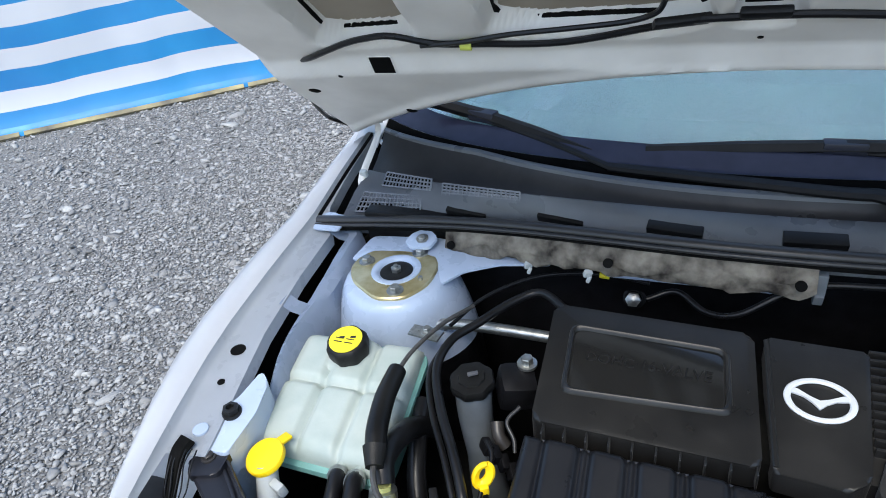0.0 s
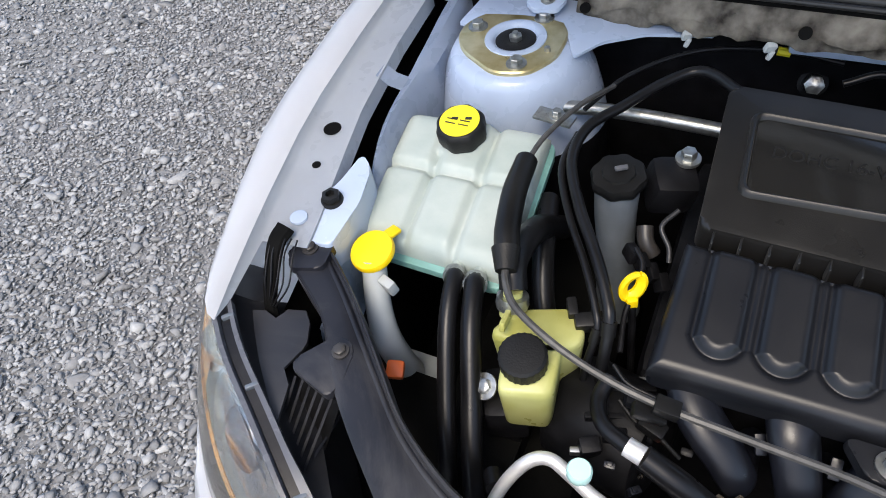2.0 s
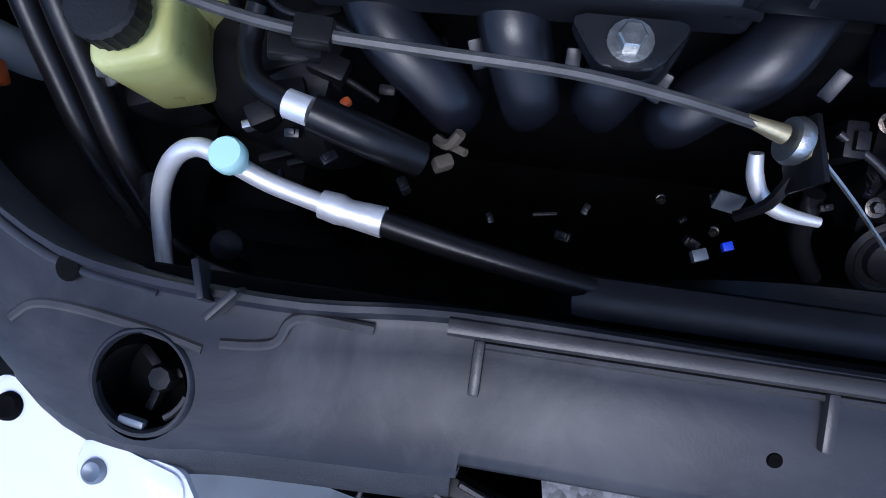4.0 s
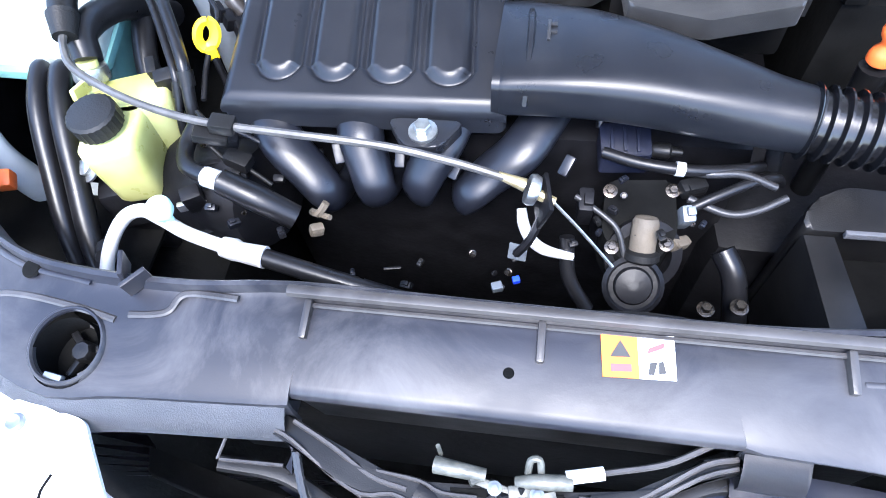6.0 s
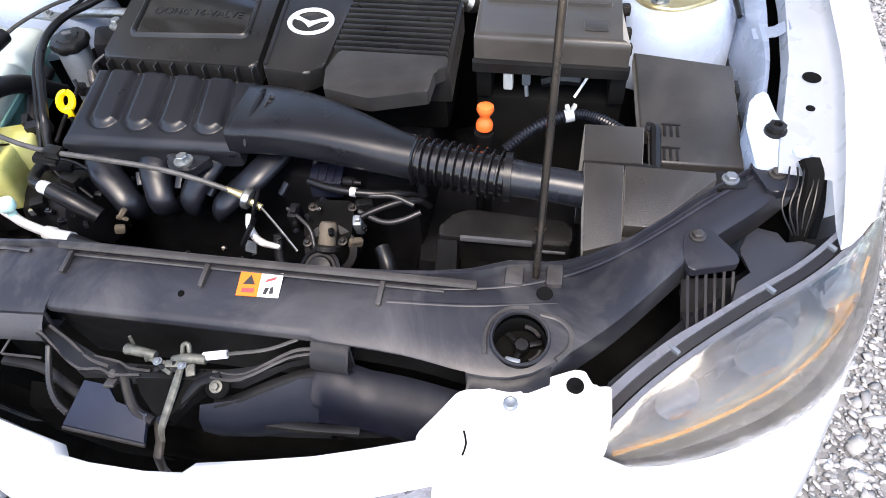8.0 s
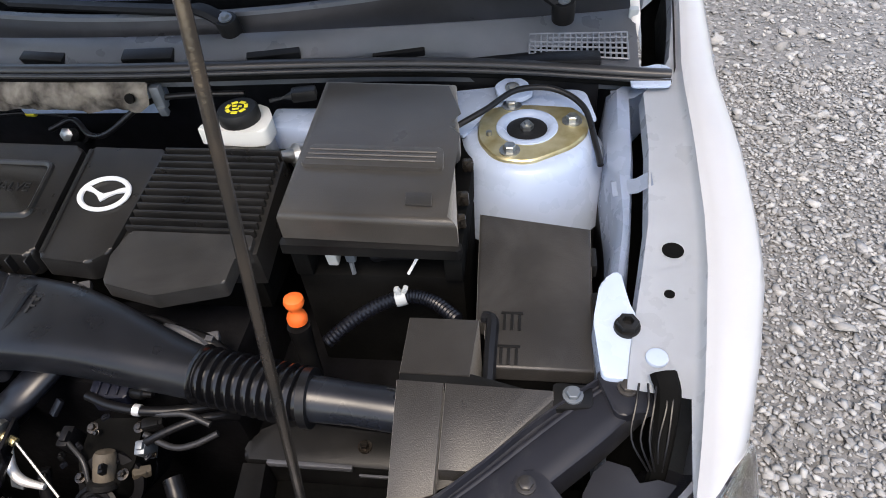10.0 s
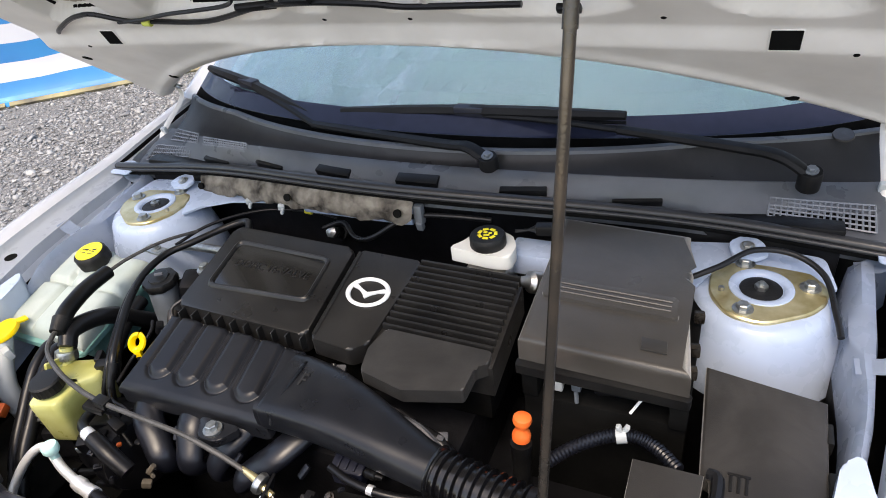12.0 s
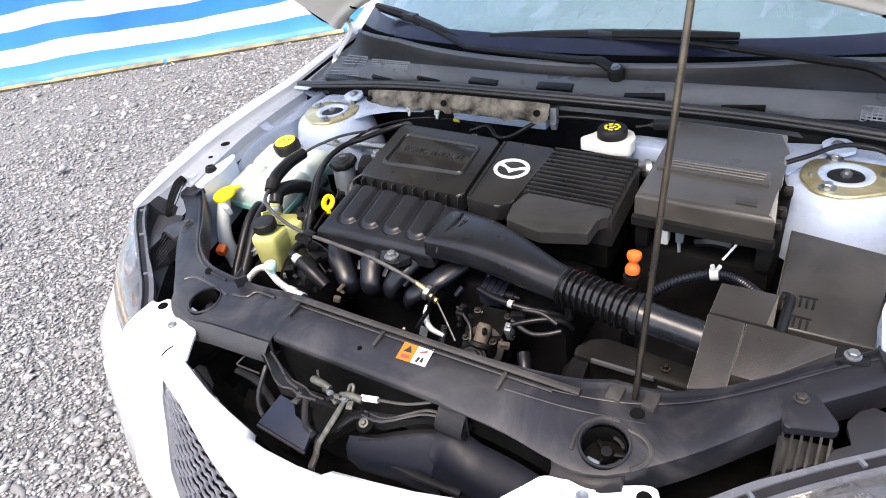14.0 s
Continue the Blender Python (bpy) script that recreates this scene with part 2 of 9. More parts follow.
def stone_mat():
    m = bpy.data.materials.new("crushed_stone")
    m.use_nodes = True
    nt = m.node_tree
    b = nt.nodes["Principled BSDF"]
    link = nt.links.new
    g = nt.nodes.new("ShaderNodeNewGeometry")
    r = nt.nodes.new("ShaderNodeValToRGB")
    e = r.color_ramp.elements
    e[0].position, e[0].color = 0.0, (0.19, 0.188, 0.184, 1)
    e[1].position, e[1].color = 1.0, (0.42, 0.415, 0.40, 1)
    k = r.color_ramp.elements.new(0.5)
    k.color = (0.315, 0.312, 0.305, 1)
    k = r.color_ramp.elements.new(0.85)
    k.color = (0.37, 0.37, 0.365, 1)
    link(g.outputs["Random Per Island"], r.inputs[0])
    tc = nt.nodes.new("ShaderNodeTexCoord")
    n = nt.nodes.new("ShaderNodeTexNoise")
    n.inputs["Scale"].default_value = 90
    n.inputs["Detail"].default_value = 6
    link(tc.outputs["Object"], n.inputs["Vector"])
    mx = nt.nodes.new("ShaderNodeMix")
    mx.data_type, mx.blend_type = "RGBA", "OVERLAY"
    mx.inputs[0].default_value = 0.3
    link(r.outputs[0], mx.inputs[6])
    link(n.outputs["Fac"], mx.inputs[7])
    link(mx.outputs[2], b.inputs["Base Color"])
    b.inputs["Roughness"].default_value = 0.8
    return m


def tarp_mat():
    m = bpy.data.materials.new("striped_tarpaulin")
    m.use_nodes = True
    nt = m.node_tree
    b = nt.nodes["Principled BSDF"]
    link = nt.links.new
    tc = nt.nodes.new("ShaderNodeTexCoord")
    s = nt.nodes.new("ShaderNodeSeparateXYZ")
    link(tc.outputs["UV"], s.inputs[0])
    mth = nt.nodes.new("ShaderNodeMath")
    mth.operation = "FRACT"
    link(s.outputs[1], mth.inputs[0])
    gt = nt.nodes.new("ShaderNodeMath")
    gt.operation = "GREATER_THAN"
    gt.inputs[1].default_value = 0.5
    link(mth.outputs[0], gt.inputs[0])
    n = nt.nodes.new("ShaderNodeTexNoise")
    n.inputs["Scale"].default_value = 1.5
    n.inputs["Detail"].default_value = 5
    link(tc.outputs["Object"], n.inputs["Vector"])
    bl = nt.nodes.new("ShaderNodeMix")
    bl.data_type = "RGBA"
    bl.inputs[6].default_value = (0.008, 0.12, 0.36, 1)
    bl.inputs[7].default_value = (0.025, 0.31, 0.60, 1)
    link(n.outputs["Fac"], bl.inputs[0])
    mx = nt.nodes.new("ShaderNodeMix")
    mx.data_type = "RGBA"
    link(gt.outputs[0], mx.inputs[0])
    link(bl.outputs[2], mx.inputs[6])
    mx.inputs[7].default_value = (0.56, 0.57, 0.60, 1)
    link(mx.outputs[2], b.inputs["Base Color"])
    b.inputs["Roughness"].default_value = 0.45
    return m


M_GRAVEL, M_STONE, M_TARP = gravel_mat(), stone_mat(), tarp_mat()


# ---------------------------------------------------------------- mesh helpers
def finish(name, bm, material, sharp=38.0):
    bmesh.ops.recalc_face_normals(bm, faces=bm.faces)
    me = bpy.data.meshes.new(name)
    bm.to_mesh(me)
    bm.free()
    for p in me.polygons:
        p.use_smooth = True
    me.set_sharp_from_angle(angle=radians(sharp))
    me.materials.append(material)
    return me


def thing(name, base, label, category, group="", kind=""):
    e = new(name)
    e.location = base
    e.empty_display_size = 0.02
    return tagged(e, label, category, group, kind)


def solo(name, bm, material, label, category, group="", kind="", sharp=38.0):
    return tagged(new(name, finish(name, bm, material, sharp)), label, category, group, kind)


def part(name, bm, material, parent, label="", sharp=38.0):
    ob = new(name, finish(name, bm, material, sharp))
    ob.parent = parent
    if parent.type == "EMPTY":
        ob.location = -parent.location
    return tagged(ob, label)


def bm_new():
    return bmesh.new()


def carve(ob, bm):
    """Cuts the closed shape bm out of an object's mesh."""
    bmesh.ops.recalc_face_normals(bm, faces=bm.faces)
    me = bpy.data.meshes.new("cutter")
    bm.to_mesh(me)
    bm.free()
    tool = new("cutter", me)
    if ob.parent is not None:
        tool.location = ob.location + ob.parent.location
    mod = ob.modifiers.new("cut", "BOOLEAN")
    mod.operation, mod.object, mod.solver = "DIFFERENCE", tool, "EXACT"
    dg = bpy.context.evaluated_depsgraph_get()
    done = bpy.data.meshes.new_from_object(ob.evaluated_get(dg))
    ob.modifiers.remove(mod)
    ob.data = done
    bpy.data.objects.remove(tool)


def smooth_path(pts, k=6, closed=False):
    """Catmull-Rom through the points."""
    P = [Vector(p) for p in pts]
    out = []
    n = len(P)
    rng = range(n) if closed else range(n - 1)
    for i in rng:
        if closed:
            a, b, c, d = P[i - 1], P[i], P[(i + 1) % n], P[(i + 2) % n]
        else:
            b, c = P[i], P[i + 1]
            a = P[i - 1] if i else b * 2 - c
            d = P[i + 2] if i + 2 < n else c * 2 - b
        for j in range(k):
            t = j / k
            out.append(0.5 * ((2 * b) + (c - a) * t + (2 * a - 5 * b + 4 * c - d) * t * t + (3 * b - a - 3 * c + d) * t ** 3))
    if not closed:
        out.append(P[-1])
    return out


def loft(bm, rows, closed=False, caps=False):
    """Faces between rows of equal length; closed joins each row's ends."""
    vs = [[bm.verts.new(p) for p in row] for row in rows]
    n = len(vs[0])
    for a, b in zip(vs, vs[1:]):
        for i in range(n if closed else n - 1):
            j = (i + 1) % n
            try:
                bm.faces.new((a[i], a[j], b[j], b[i]))
            except ValueError:
                pass
    if caps:
        bm.faces.new(vs[0][::-1])
        bm.faces.new(vs[-1])
    return vs


def tube(bm, pts, r, n=10, k=6, flat=1.0, smooth=True):
    """A round bar or hose along the points; r is one radius or one for each point."""
    path = smooth_path(pts, k) if smooth and len(pts) > 2 else [Vector(p) for p in pts]
    m = len(path)
    if isinstance(r, (list, tuple)):
        rad = [float(np.interp(i / (m - 1) * (len(r) - 1), range(len(r)), r)) for i in range(m)]
    else:
        rad = [r] * m
    rows = []
    up = None
    for i, p in enumerate(path):
        d = (path[min(i + 1, m - 1)] - path[max(i - 1, 0)]).normalized()
        if up is None:
            up = Vector((0, 0, 1)) if abs(d.z) < 0.9 else Vector((0, 1, 0))
        side = d.cross(up).normalized()
        up = side.cross(d).normalized()
        rows.append([p + rad[i] * (side * math.cos(2 * math.pi * j / n) + flat * up * math.sin(2 * math.pi * j / n)) for j in range(n)])
    loft(bm, rows, closed=True, caps=True)


def lathe(bm, prof, at, axis=(0, 0, 1), n=24, lobes=0, lobe=0.0):
    """Turns (radius, height) pairs round an axis through at."""
    m = Vector((0, 0, 1)).rotation_difference(Vector(axis).normalized()).to_matrix()
    at = Vector(at)
    rows = []
    for r, h in prof:
        row = []
        for j in range(n):
            a = 2 * math.pi * j / n
            rr = r * (1 + lobe * math.cos(lobes * a)) if lobes else r
            row.append(at + m @ Vector((rr * math.cos(a), rr * math.sin(a), h)))
        rows.append(row)
    loft(bm, rows, closed=True, caps=True)


def round_poly(poly, r, k=4):
    """A polygon with rounded corners; r is one radius or one for each corner."""
    out = []
    n = len(poly)
    for i in range(n):
        p, a, b = Vector(poly[i]), Vector(poly[i - 1]), Vector(poly[(i + 1) % n])
        ri = r[i] if isinstance(r, (list, tuple)) else r
        if ri <= 0:
            out.append(tuple(p))
            continue
        da, db = (a - p), (b - p)
        q = min(ri, da.length * 0.45, db.length * 0.45)
        s, e = p + da.normalized() * q, p + db.normalized() * q
        for j in range(k + 1):
            t = j / k
            out.append(tuple((1 - t) ** 2 * s + 2 * t * (1 - t) * p + t * t * e))
    return out


def slab(bm, poly, top, thick, bev=0.003, seg=2, bottom=None, r=0.0, both=False):
    """A plate over a polygon; top is a height or a function of x, y."""
    if r:
        poly = round_poly(poly, r)
    f = top if callable(top) else (lambda x, y: top)
    g = bottom if bottom else (lambda x, y: f(x, y) - thick)
    area = sum(poly[i - 1][0] * p[1] - p[0] * poly[i - 1][1] for i, p in enumerate(poly))
    if area < 0:
        poly = poly[::-1]
    t = [bm.verts.new((x, y, f(x, y))) for x, y in poly]
    b = [bm.verts.new((x, y, g(x, y))) for x, y in poly]
    ft = bm.faces.new(t)
    fb = bm.faces.new(b[::-1])
    n = len(poly)
    for i in range(n):
        j = (i + 1) % n
        bm.faces.new((t[j], t[i], b[i], b[j]))
    if bev:
        edges = list(ft.edges) + (list(fb.edges) if both else [])
        bmesh.ops.bevel(bm, geom=edges, offset=bev, segments=seg, profile=0.6, affect="EDGES", clamp_overlap=True)


def box(bm, x0, x1, y0, y1, z0, z1, bev=0.003, seg=2, m=None):
    made = bmesh.ops.create_cube(bm, size=1.0)["verts"]
    for v in made:
        v.co = Vector((x0 + (v.co.x + 0.5) * (x1 - x0), y0 + (v.co.y + 0.5) * (y1 - y0), z0 + (v.co.z + 0.5) * (z1 - z0)))
    if bev:
        edges = {e for v in made for e in v.link_edges}
        made = bmesh.ops.bevel(bm, geom=list(edges), offset=bev, segments=seg, profile=0.6, affect="EDGES", clamp_overlap=True)["verts"]
    if m is not None:
        for v in made:
            v.co = m @ v.co
    return made


def obox(bm, at, size, rot=(0, 0, 0), bev=0.002, seg=2):
    """A box of a size about a place, turned."""
    a, b, c = (s / 2 for s in size)
    box(bm, -a, a, -b, b, -c, c, bev, seg, pose(*at, *rot))


def field(bm, place, nu, nv, depth):
    """A closed block whose top is place(u, v) and whose floor lies depth below it."""
    top = [[Vector(place(i / nu, j / nv)) for i in range(nu + 1)] for j in range(nv + 1)]
    vs = loft(bm, top)
    rim = vs[0] + [r[-1] for r in vs[1:]] + vs[-1][-2::-1] + [r[0] for r in vs[-2:0:-1]]
    low = [bm.verts.new((v.co.x, v.co.y, v.co.z - depth)) for v in rim]
    n = len(rim)
    for i in range(n):
        bm.faces.new((rim[i], rim[(i + 1) % n], low[(i + 1) % n], low[i]))
    bm.faces.new(low)


def ring(bm, rows, k=4, closed=True):
    loft(bm, rows, closed=closed)


def bolt(bm, at, r=0.008, h=0.007, axis=(0, 0, 1), washer=1.6):
    lathe(bm, [(r * washer, 0), (r * washer, h * 0.28), (r * 1.15, h * 0.34)], at, axis, 16)
    lathe(bm, [(r, h * 0.3), (r, h * 0.9), (r * 0.86, h), (r * 0.3, h * 1.02)], at, axis, 6)


def interp(x, xs, ys):
    return float(np.interp(x, xs, ys))


def spread(pts, n):
    """n points evenly along a smooth curve through pts."""
    P = smooth_path(pts, 10)
    d = [0.0]
    for a, b in zip(P, P[1:]):
        d.append(d[-1] + (b - a).length)
    return [Vector([np.interp(d[-1] * i / (n - 1), d, [p[c] for p in P]) for c in range(3)]) for i in range(n)]


# ---------------------------------------------------------------- ground and barrier
bm = bm_new()
R = 300.0
xs = [-R, -60, -12, -6, -3, -1, 0, 1, 3, 6, 12, 60, R]
loft(bm, [[(x, y, -0.008) for x in xs] for y in xs])
solo("ground", bm, M_GRAVEL, "grey crushed gravel yard under the car", "ground", kind="structure")


def stones():
    """Loose crushed stones, each cut to flat facets; thick beside the car and thinner far off."""
    rng = np.random.default_rng(7)
    ico = bmesh.new()
    bmesh.ops.create_icosphere(ico, subdivisions=1, radius=1.0)
    V = np.array([v.co[:] for v in ico.verts])
    F = np.array([[v.index for v in f.verts] for f in ico.faces])
    ico.free()
    spots = []
    for x0, x1, y0, y1, gap in ((-2.6, -0.72, -1.5, 2.2, 0.0128), (-3.8, -2.6, -0.9, 3.4, 0.024), (-2.6, -0.9, 2.2, 3.6, 0.022), (-6.0, -3.8, -0.6, 2.6, 0.036), (0.74, 2.1, -1.1, 1.6, 0.0128), (0.9, 3.4, 1.6, 4.4, 0.030), (2.1, 3.2, -0.6, 1.6, 0.024)):
        gx, gy = np.meshgrid(np.arange(x0, x1, gap), np.arange(y0, y1, gap))
        p = np.c_[gx.ravel(), gy.ravel()] + rng.uniform(-0.6, 0.6, (gx.size, 2)) * gap
        spots.append(np.c_[p, np.full(len(p), gap)])
    S = np.concatenate(spots)
    S = S[(S[:, 0] * 1.13 - S[:, 1] * 1.44 + 8.0) > 0.0]
    n = len(S)
    size = np.minimum(S[:, 2], 0.016) * rng.lognormal(-0.47, 0.48, n) * np.where(S[:, 2] > 0.02, 1.15, 1.0)
    shape = np.repeat(V[None], n, 0) * rng.uniform(0.8, 1.3, (n, len(V), 1))
    for k in range(7):
        w = rng.normal(size=(n, 3))
        w /= np.linalg.norm(w, axis=1, keepdims=True)
        over = np.maximum(0, np.einsum("nvc,nc->nv", shape, w) - rng.uniform(0.22, 0.62, (n, 1)))
        shape -= over[..., None] * w[:, None]
    shape *= (size[:, None] * np.array([1.0, 1.0, 0.50]) * rng.uniform(0.65, 1.4, (n, 3)))[:, None]
    ang = rng.uniform(0, 6.283, n)
    tip = rng.normal(0, 0.25, n)
    ct, st = np.cos(tip)[:, None], np.sin(tip)[:, None]
    y, z = shape[..., 1] * ct - shape[..., 2] * st, shape[..., 1] * st + shape[..., 2] * ct
    c, s = np.cos(ang)[:, None], np.sin(ang)[:, None]
    xy = np.stack([shape[..., 0] * c - y * s, shape[..., 0] * s + y * c, z], -1)
    xy[..., :2] += S[:, None, :2]
    xy[..., 2] += (size * rng.uniform(-0.35, 0.15, n))[:, None] - 0.0030
    verts = xy.reshape(-1, 3)
    faces = (F[None] + (np.arange(n) * len(V))[:, None, None]).reshape(-1, 3)
    me = bpy.data.meshes.new("gravel_stones")
    me.vertices.add(len(verts))
    me.vertices.foreach_set("co", verts.ravel())
    me.loops.add(faces.size)
    me.loops.foreach_set("vertex_index", faces.ravel())
    me.polygons.add(len(faces))
    me.polygons.foreach_set("loop_start", np.arange(0, faces.size, 3))
    me.update(calc_edges=True)
    me.materials.append(M_STONE)
    tagged(new("gravel_stones", me), "loose grey crushed stones lying on the yard", "gravel", kind="stuff")


stones()

TA, TB = Vector((-6.9, 0.25, 0.0)), Vector((-2.1, 4.05, 0.0))


def tarpaulin():
    bm = bm_new()
    d = (TB - TA).normalized()
    nrm = Vector((d.y, -d.x, 0))
    L = (TB - TA).length
    nu, hs = 90, [0.0, 0.05, 0.12, 0.25, 0.4, 0.6, 0.8, 1.0, 1.2, 1.4, 1.6, 1.8]
    uv = bm.loops.layers.uv.new("UVMap")

    def place(u, h, off):
        w = 0.022 * math.sin(u * 7.0 + h * 1.3) + 0.020 * abs(noise.noise((u * 4.0 + h * 1.2, h * 2.2, 8))) + 0.010 * math.sin(u * 19 + h * 3) + 0.05 * noise.noise((u * 1.7, h * 1.5, 3))
        w *= 0.35 + 0.65 * min(1, h / 0.5)
        sag = 0.012 * math.sin(u * 3.3) + 0.004 * math.sin(u * 9.0)
        return TA + d * u + nrm * (w + off + 0.10 * (1 - min(1, h / 0.25)) ** 2) + Vector((0, 0, h + sag * min(1, h * 4) + 0.005))

    for off in (0.0, -0.004):
        rows = [[place(L * i / nu, h, off) for i in range(nu + 1)] for h in hs]
        vs = loft(bm, rows)
        for j, h in enumerate(hs):
            for v in vs[j]:
                for lp in v.link_loops:
                    lp[uv].uv = (0, (h - 0.025) / 0.265)
    t = thing("tarpaulin_barrier", (TA + TB) / 2, "blue and white striped tarpaulin hung along the yard edge", "tarpaulin")
    part("sheet", bm, M_TARP, t, sharp=80)
    bm = bm_new()
    loft(bm, [[place(L * i / nu, h, 0.006 + 0.012 * math.sin(h * 50)) for i in range(nu + 1)] for h in (0.0, 0.02, 0.04, 0.06)])
    part("folded_hem", bm, M_HEM, t, "bright blue folded hem", sharp=80)
    bm = bm_new()
    for i in range(4):
        a = TA + d * (L * (i + 0.01) / 4) + nrm * 0.11
        b = TA + d * (L * (i + 0.99) / 4) + nrm * 0.11
        tube(bm, [a + Vector((0, 0, 0.012)), b + Vector((0, 0, 0.012))], 0.022, 4, smooth=False)
    solo("ground_batten", bm, M_BATTEN, "pale weathered wooden batten along the tarpaulin's foot", "batten")


M_HEM = mat("bright_blue_hem", (0.015, 0.22, 0.50), 0.4, var=0.25, scale=4)
M_BATTEN = mat("weathered_batten", (0.20, 0.18, 0.15), 0.8, var=0.4, scale=5, alt=(0.44, 0.38, 0.20))
tarpaulin()

# ---------------------------------------------------------------- car body
YF = [-0.51, -0.45, -0.40, -0.34, -0.25, -0.18, -0.05, 0.09, 0.115, 0.26, 0.45, 0.9, 1.6]
XO = [0.724, 0.753, 0.769, 0.787, 0.808, 0.815, 0.821, 0.817, 0.818, 0.826, 0.838, 0.855, 0.860]
XC = [0.700, 0.714, 0.724, 0.734, 0.748, 0.755, 0.762, 0.766, 0.768, 0.783, 0.800, 0.82, 0.83]
XI = [0.650, 0.655, 0.660, 0.669, 0.687, 0.700, 0.713, 0.718, 0.755, 0.777, 0.794, 0.812, 0.822]
ZF = [0.772, 0.779, 0.785, 0.793, 0.803, 0.810, 0.820, 0.829, 0.831, 0.845, 0.860, 0.89, 0.92]

car = thing("car_body", (0, 0.3, 0), "white hatchback car body with its bonnet raised, parked on gravel", "car")


def fender(s):
    """The wing's outer skin, with its rolled inner edge and the flange under the bonnet gap."""
    bm = bm_new()
    ny = 44
    rows = []
    for j in range(ny + 1):
        t = j / ny
        row = []
        for c in range(13):
            # front edge: slanted round the headlamp, then down the bumper joint
            yfront = [-0.385, -0.385, -0.392, -0.47, -0.500, -0.498, -0.485, -0.462, -0.438, -0.415, -0.39, -0.36, -0.34][c]
            y = yfront + (1.5 - yfront) * t ** 1.6
            xo, xc, xi, z = (interp(y, YF, q) for q in (XO, XC, XI, ZF))
            sec = [(xi - 0.004, z - 0.02), (xi, z), (xc - 0.006, z), (xc, z + 0.004), (xc + 0.003, z + 0.014),
                   (xc + 0.010, z + 0.020), ((xc + xo) / 2 + 0.004, z + 0.021), (xo - 0.006, z + 0.014), (xo + 0.003, z - 0.002),
                   (xo + 0.007, z - 0.05), (xo + 0.012, z - 0.14), (xo + 0.014, z - 0.26), (xo + 0.002, z - 0.48)]
            row.append((s * sec[c][0], y, sec[c][1]))
        rows.append(row)
    loft(bm, [r[4:] for r in rows])
    bmesh.ops.solidify(bm, geom=list(bm.faces), thickness=0.0015)
    f = part("fender", bm, M_WHITE, car, "glossy white front wing", sharp=50)
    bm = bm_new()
    # flange kept apart so the bay's shade can sit in its colour
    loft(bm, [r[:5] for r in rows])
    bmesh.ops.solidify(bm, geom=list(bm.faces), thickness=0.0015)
    part("fender_flange", bm, M_FLANGE, f, "white flange under the bonnet gap, bay shade in its colour", sharp=50)
    # holes and dimples on the flange; black discs put in for the holes' shade
    bm = bm_new()
    lathe(bm, [(0.0115, 0), (0.0115, 0.0012), (0.0, 0.0013)], (s * 0.722, -0.219, interp(-0.219, YF, ZF) + 0.0005), n=20)
    part("flange_hole", bm, M_GRIMESHADE, f)
    bm = bm_new()
    lathe(bm, [(0.0055, 0), (0.0055, 0.0012), (0.0, 0.0013)], (s * 0.712, -0.277, interp(-0.277, YF, ZF) + 0.0005), n=16)
    part("flange_hole", bm, M_GRIMESHADE, f)
    bm = bm_new()
    lathe(bm, [(0.011, 0), (0.0105, 0.003), (0.008, 0.004), (0.0, 0.003)], (s * 0.692, -0.352, interp(-0.352, YF, ZF)), n=20)
    part("plug", bm, M_INNER, f)
    return f


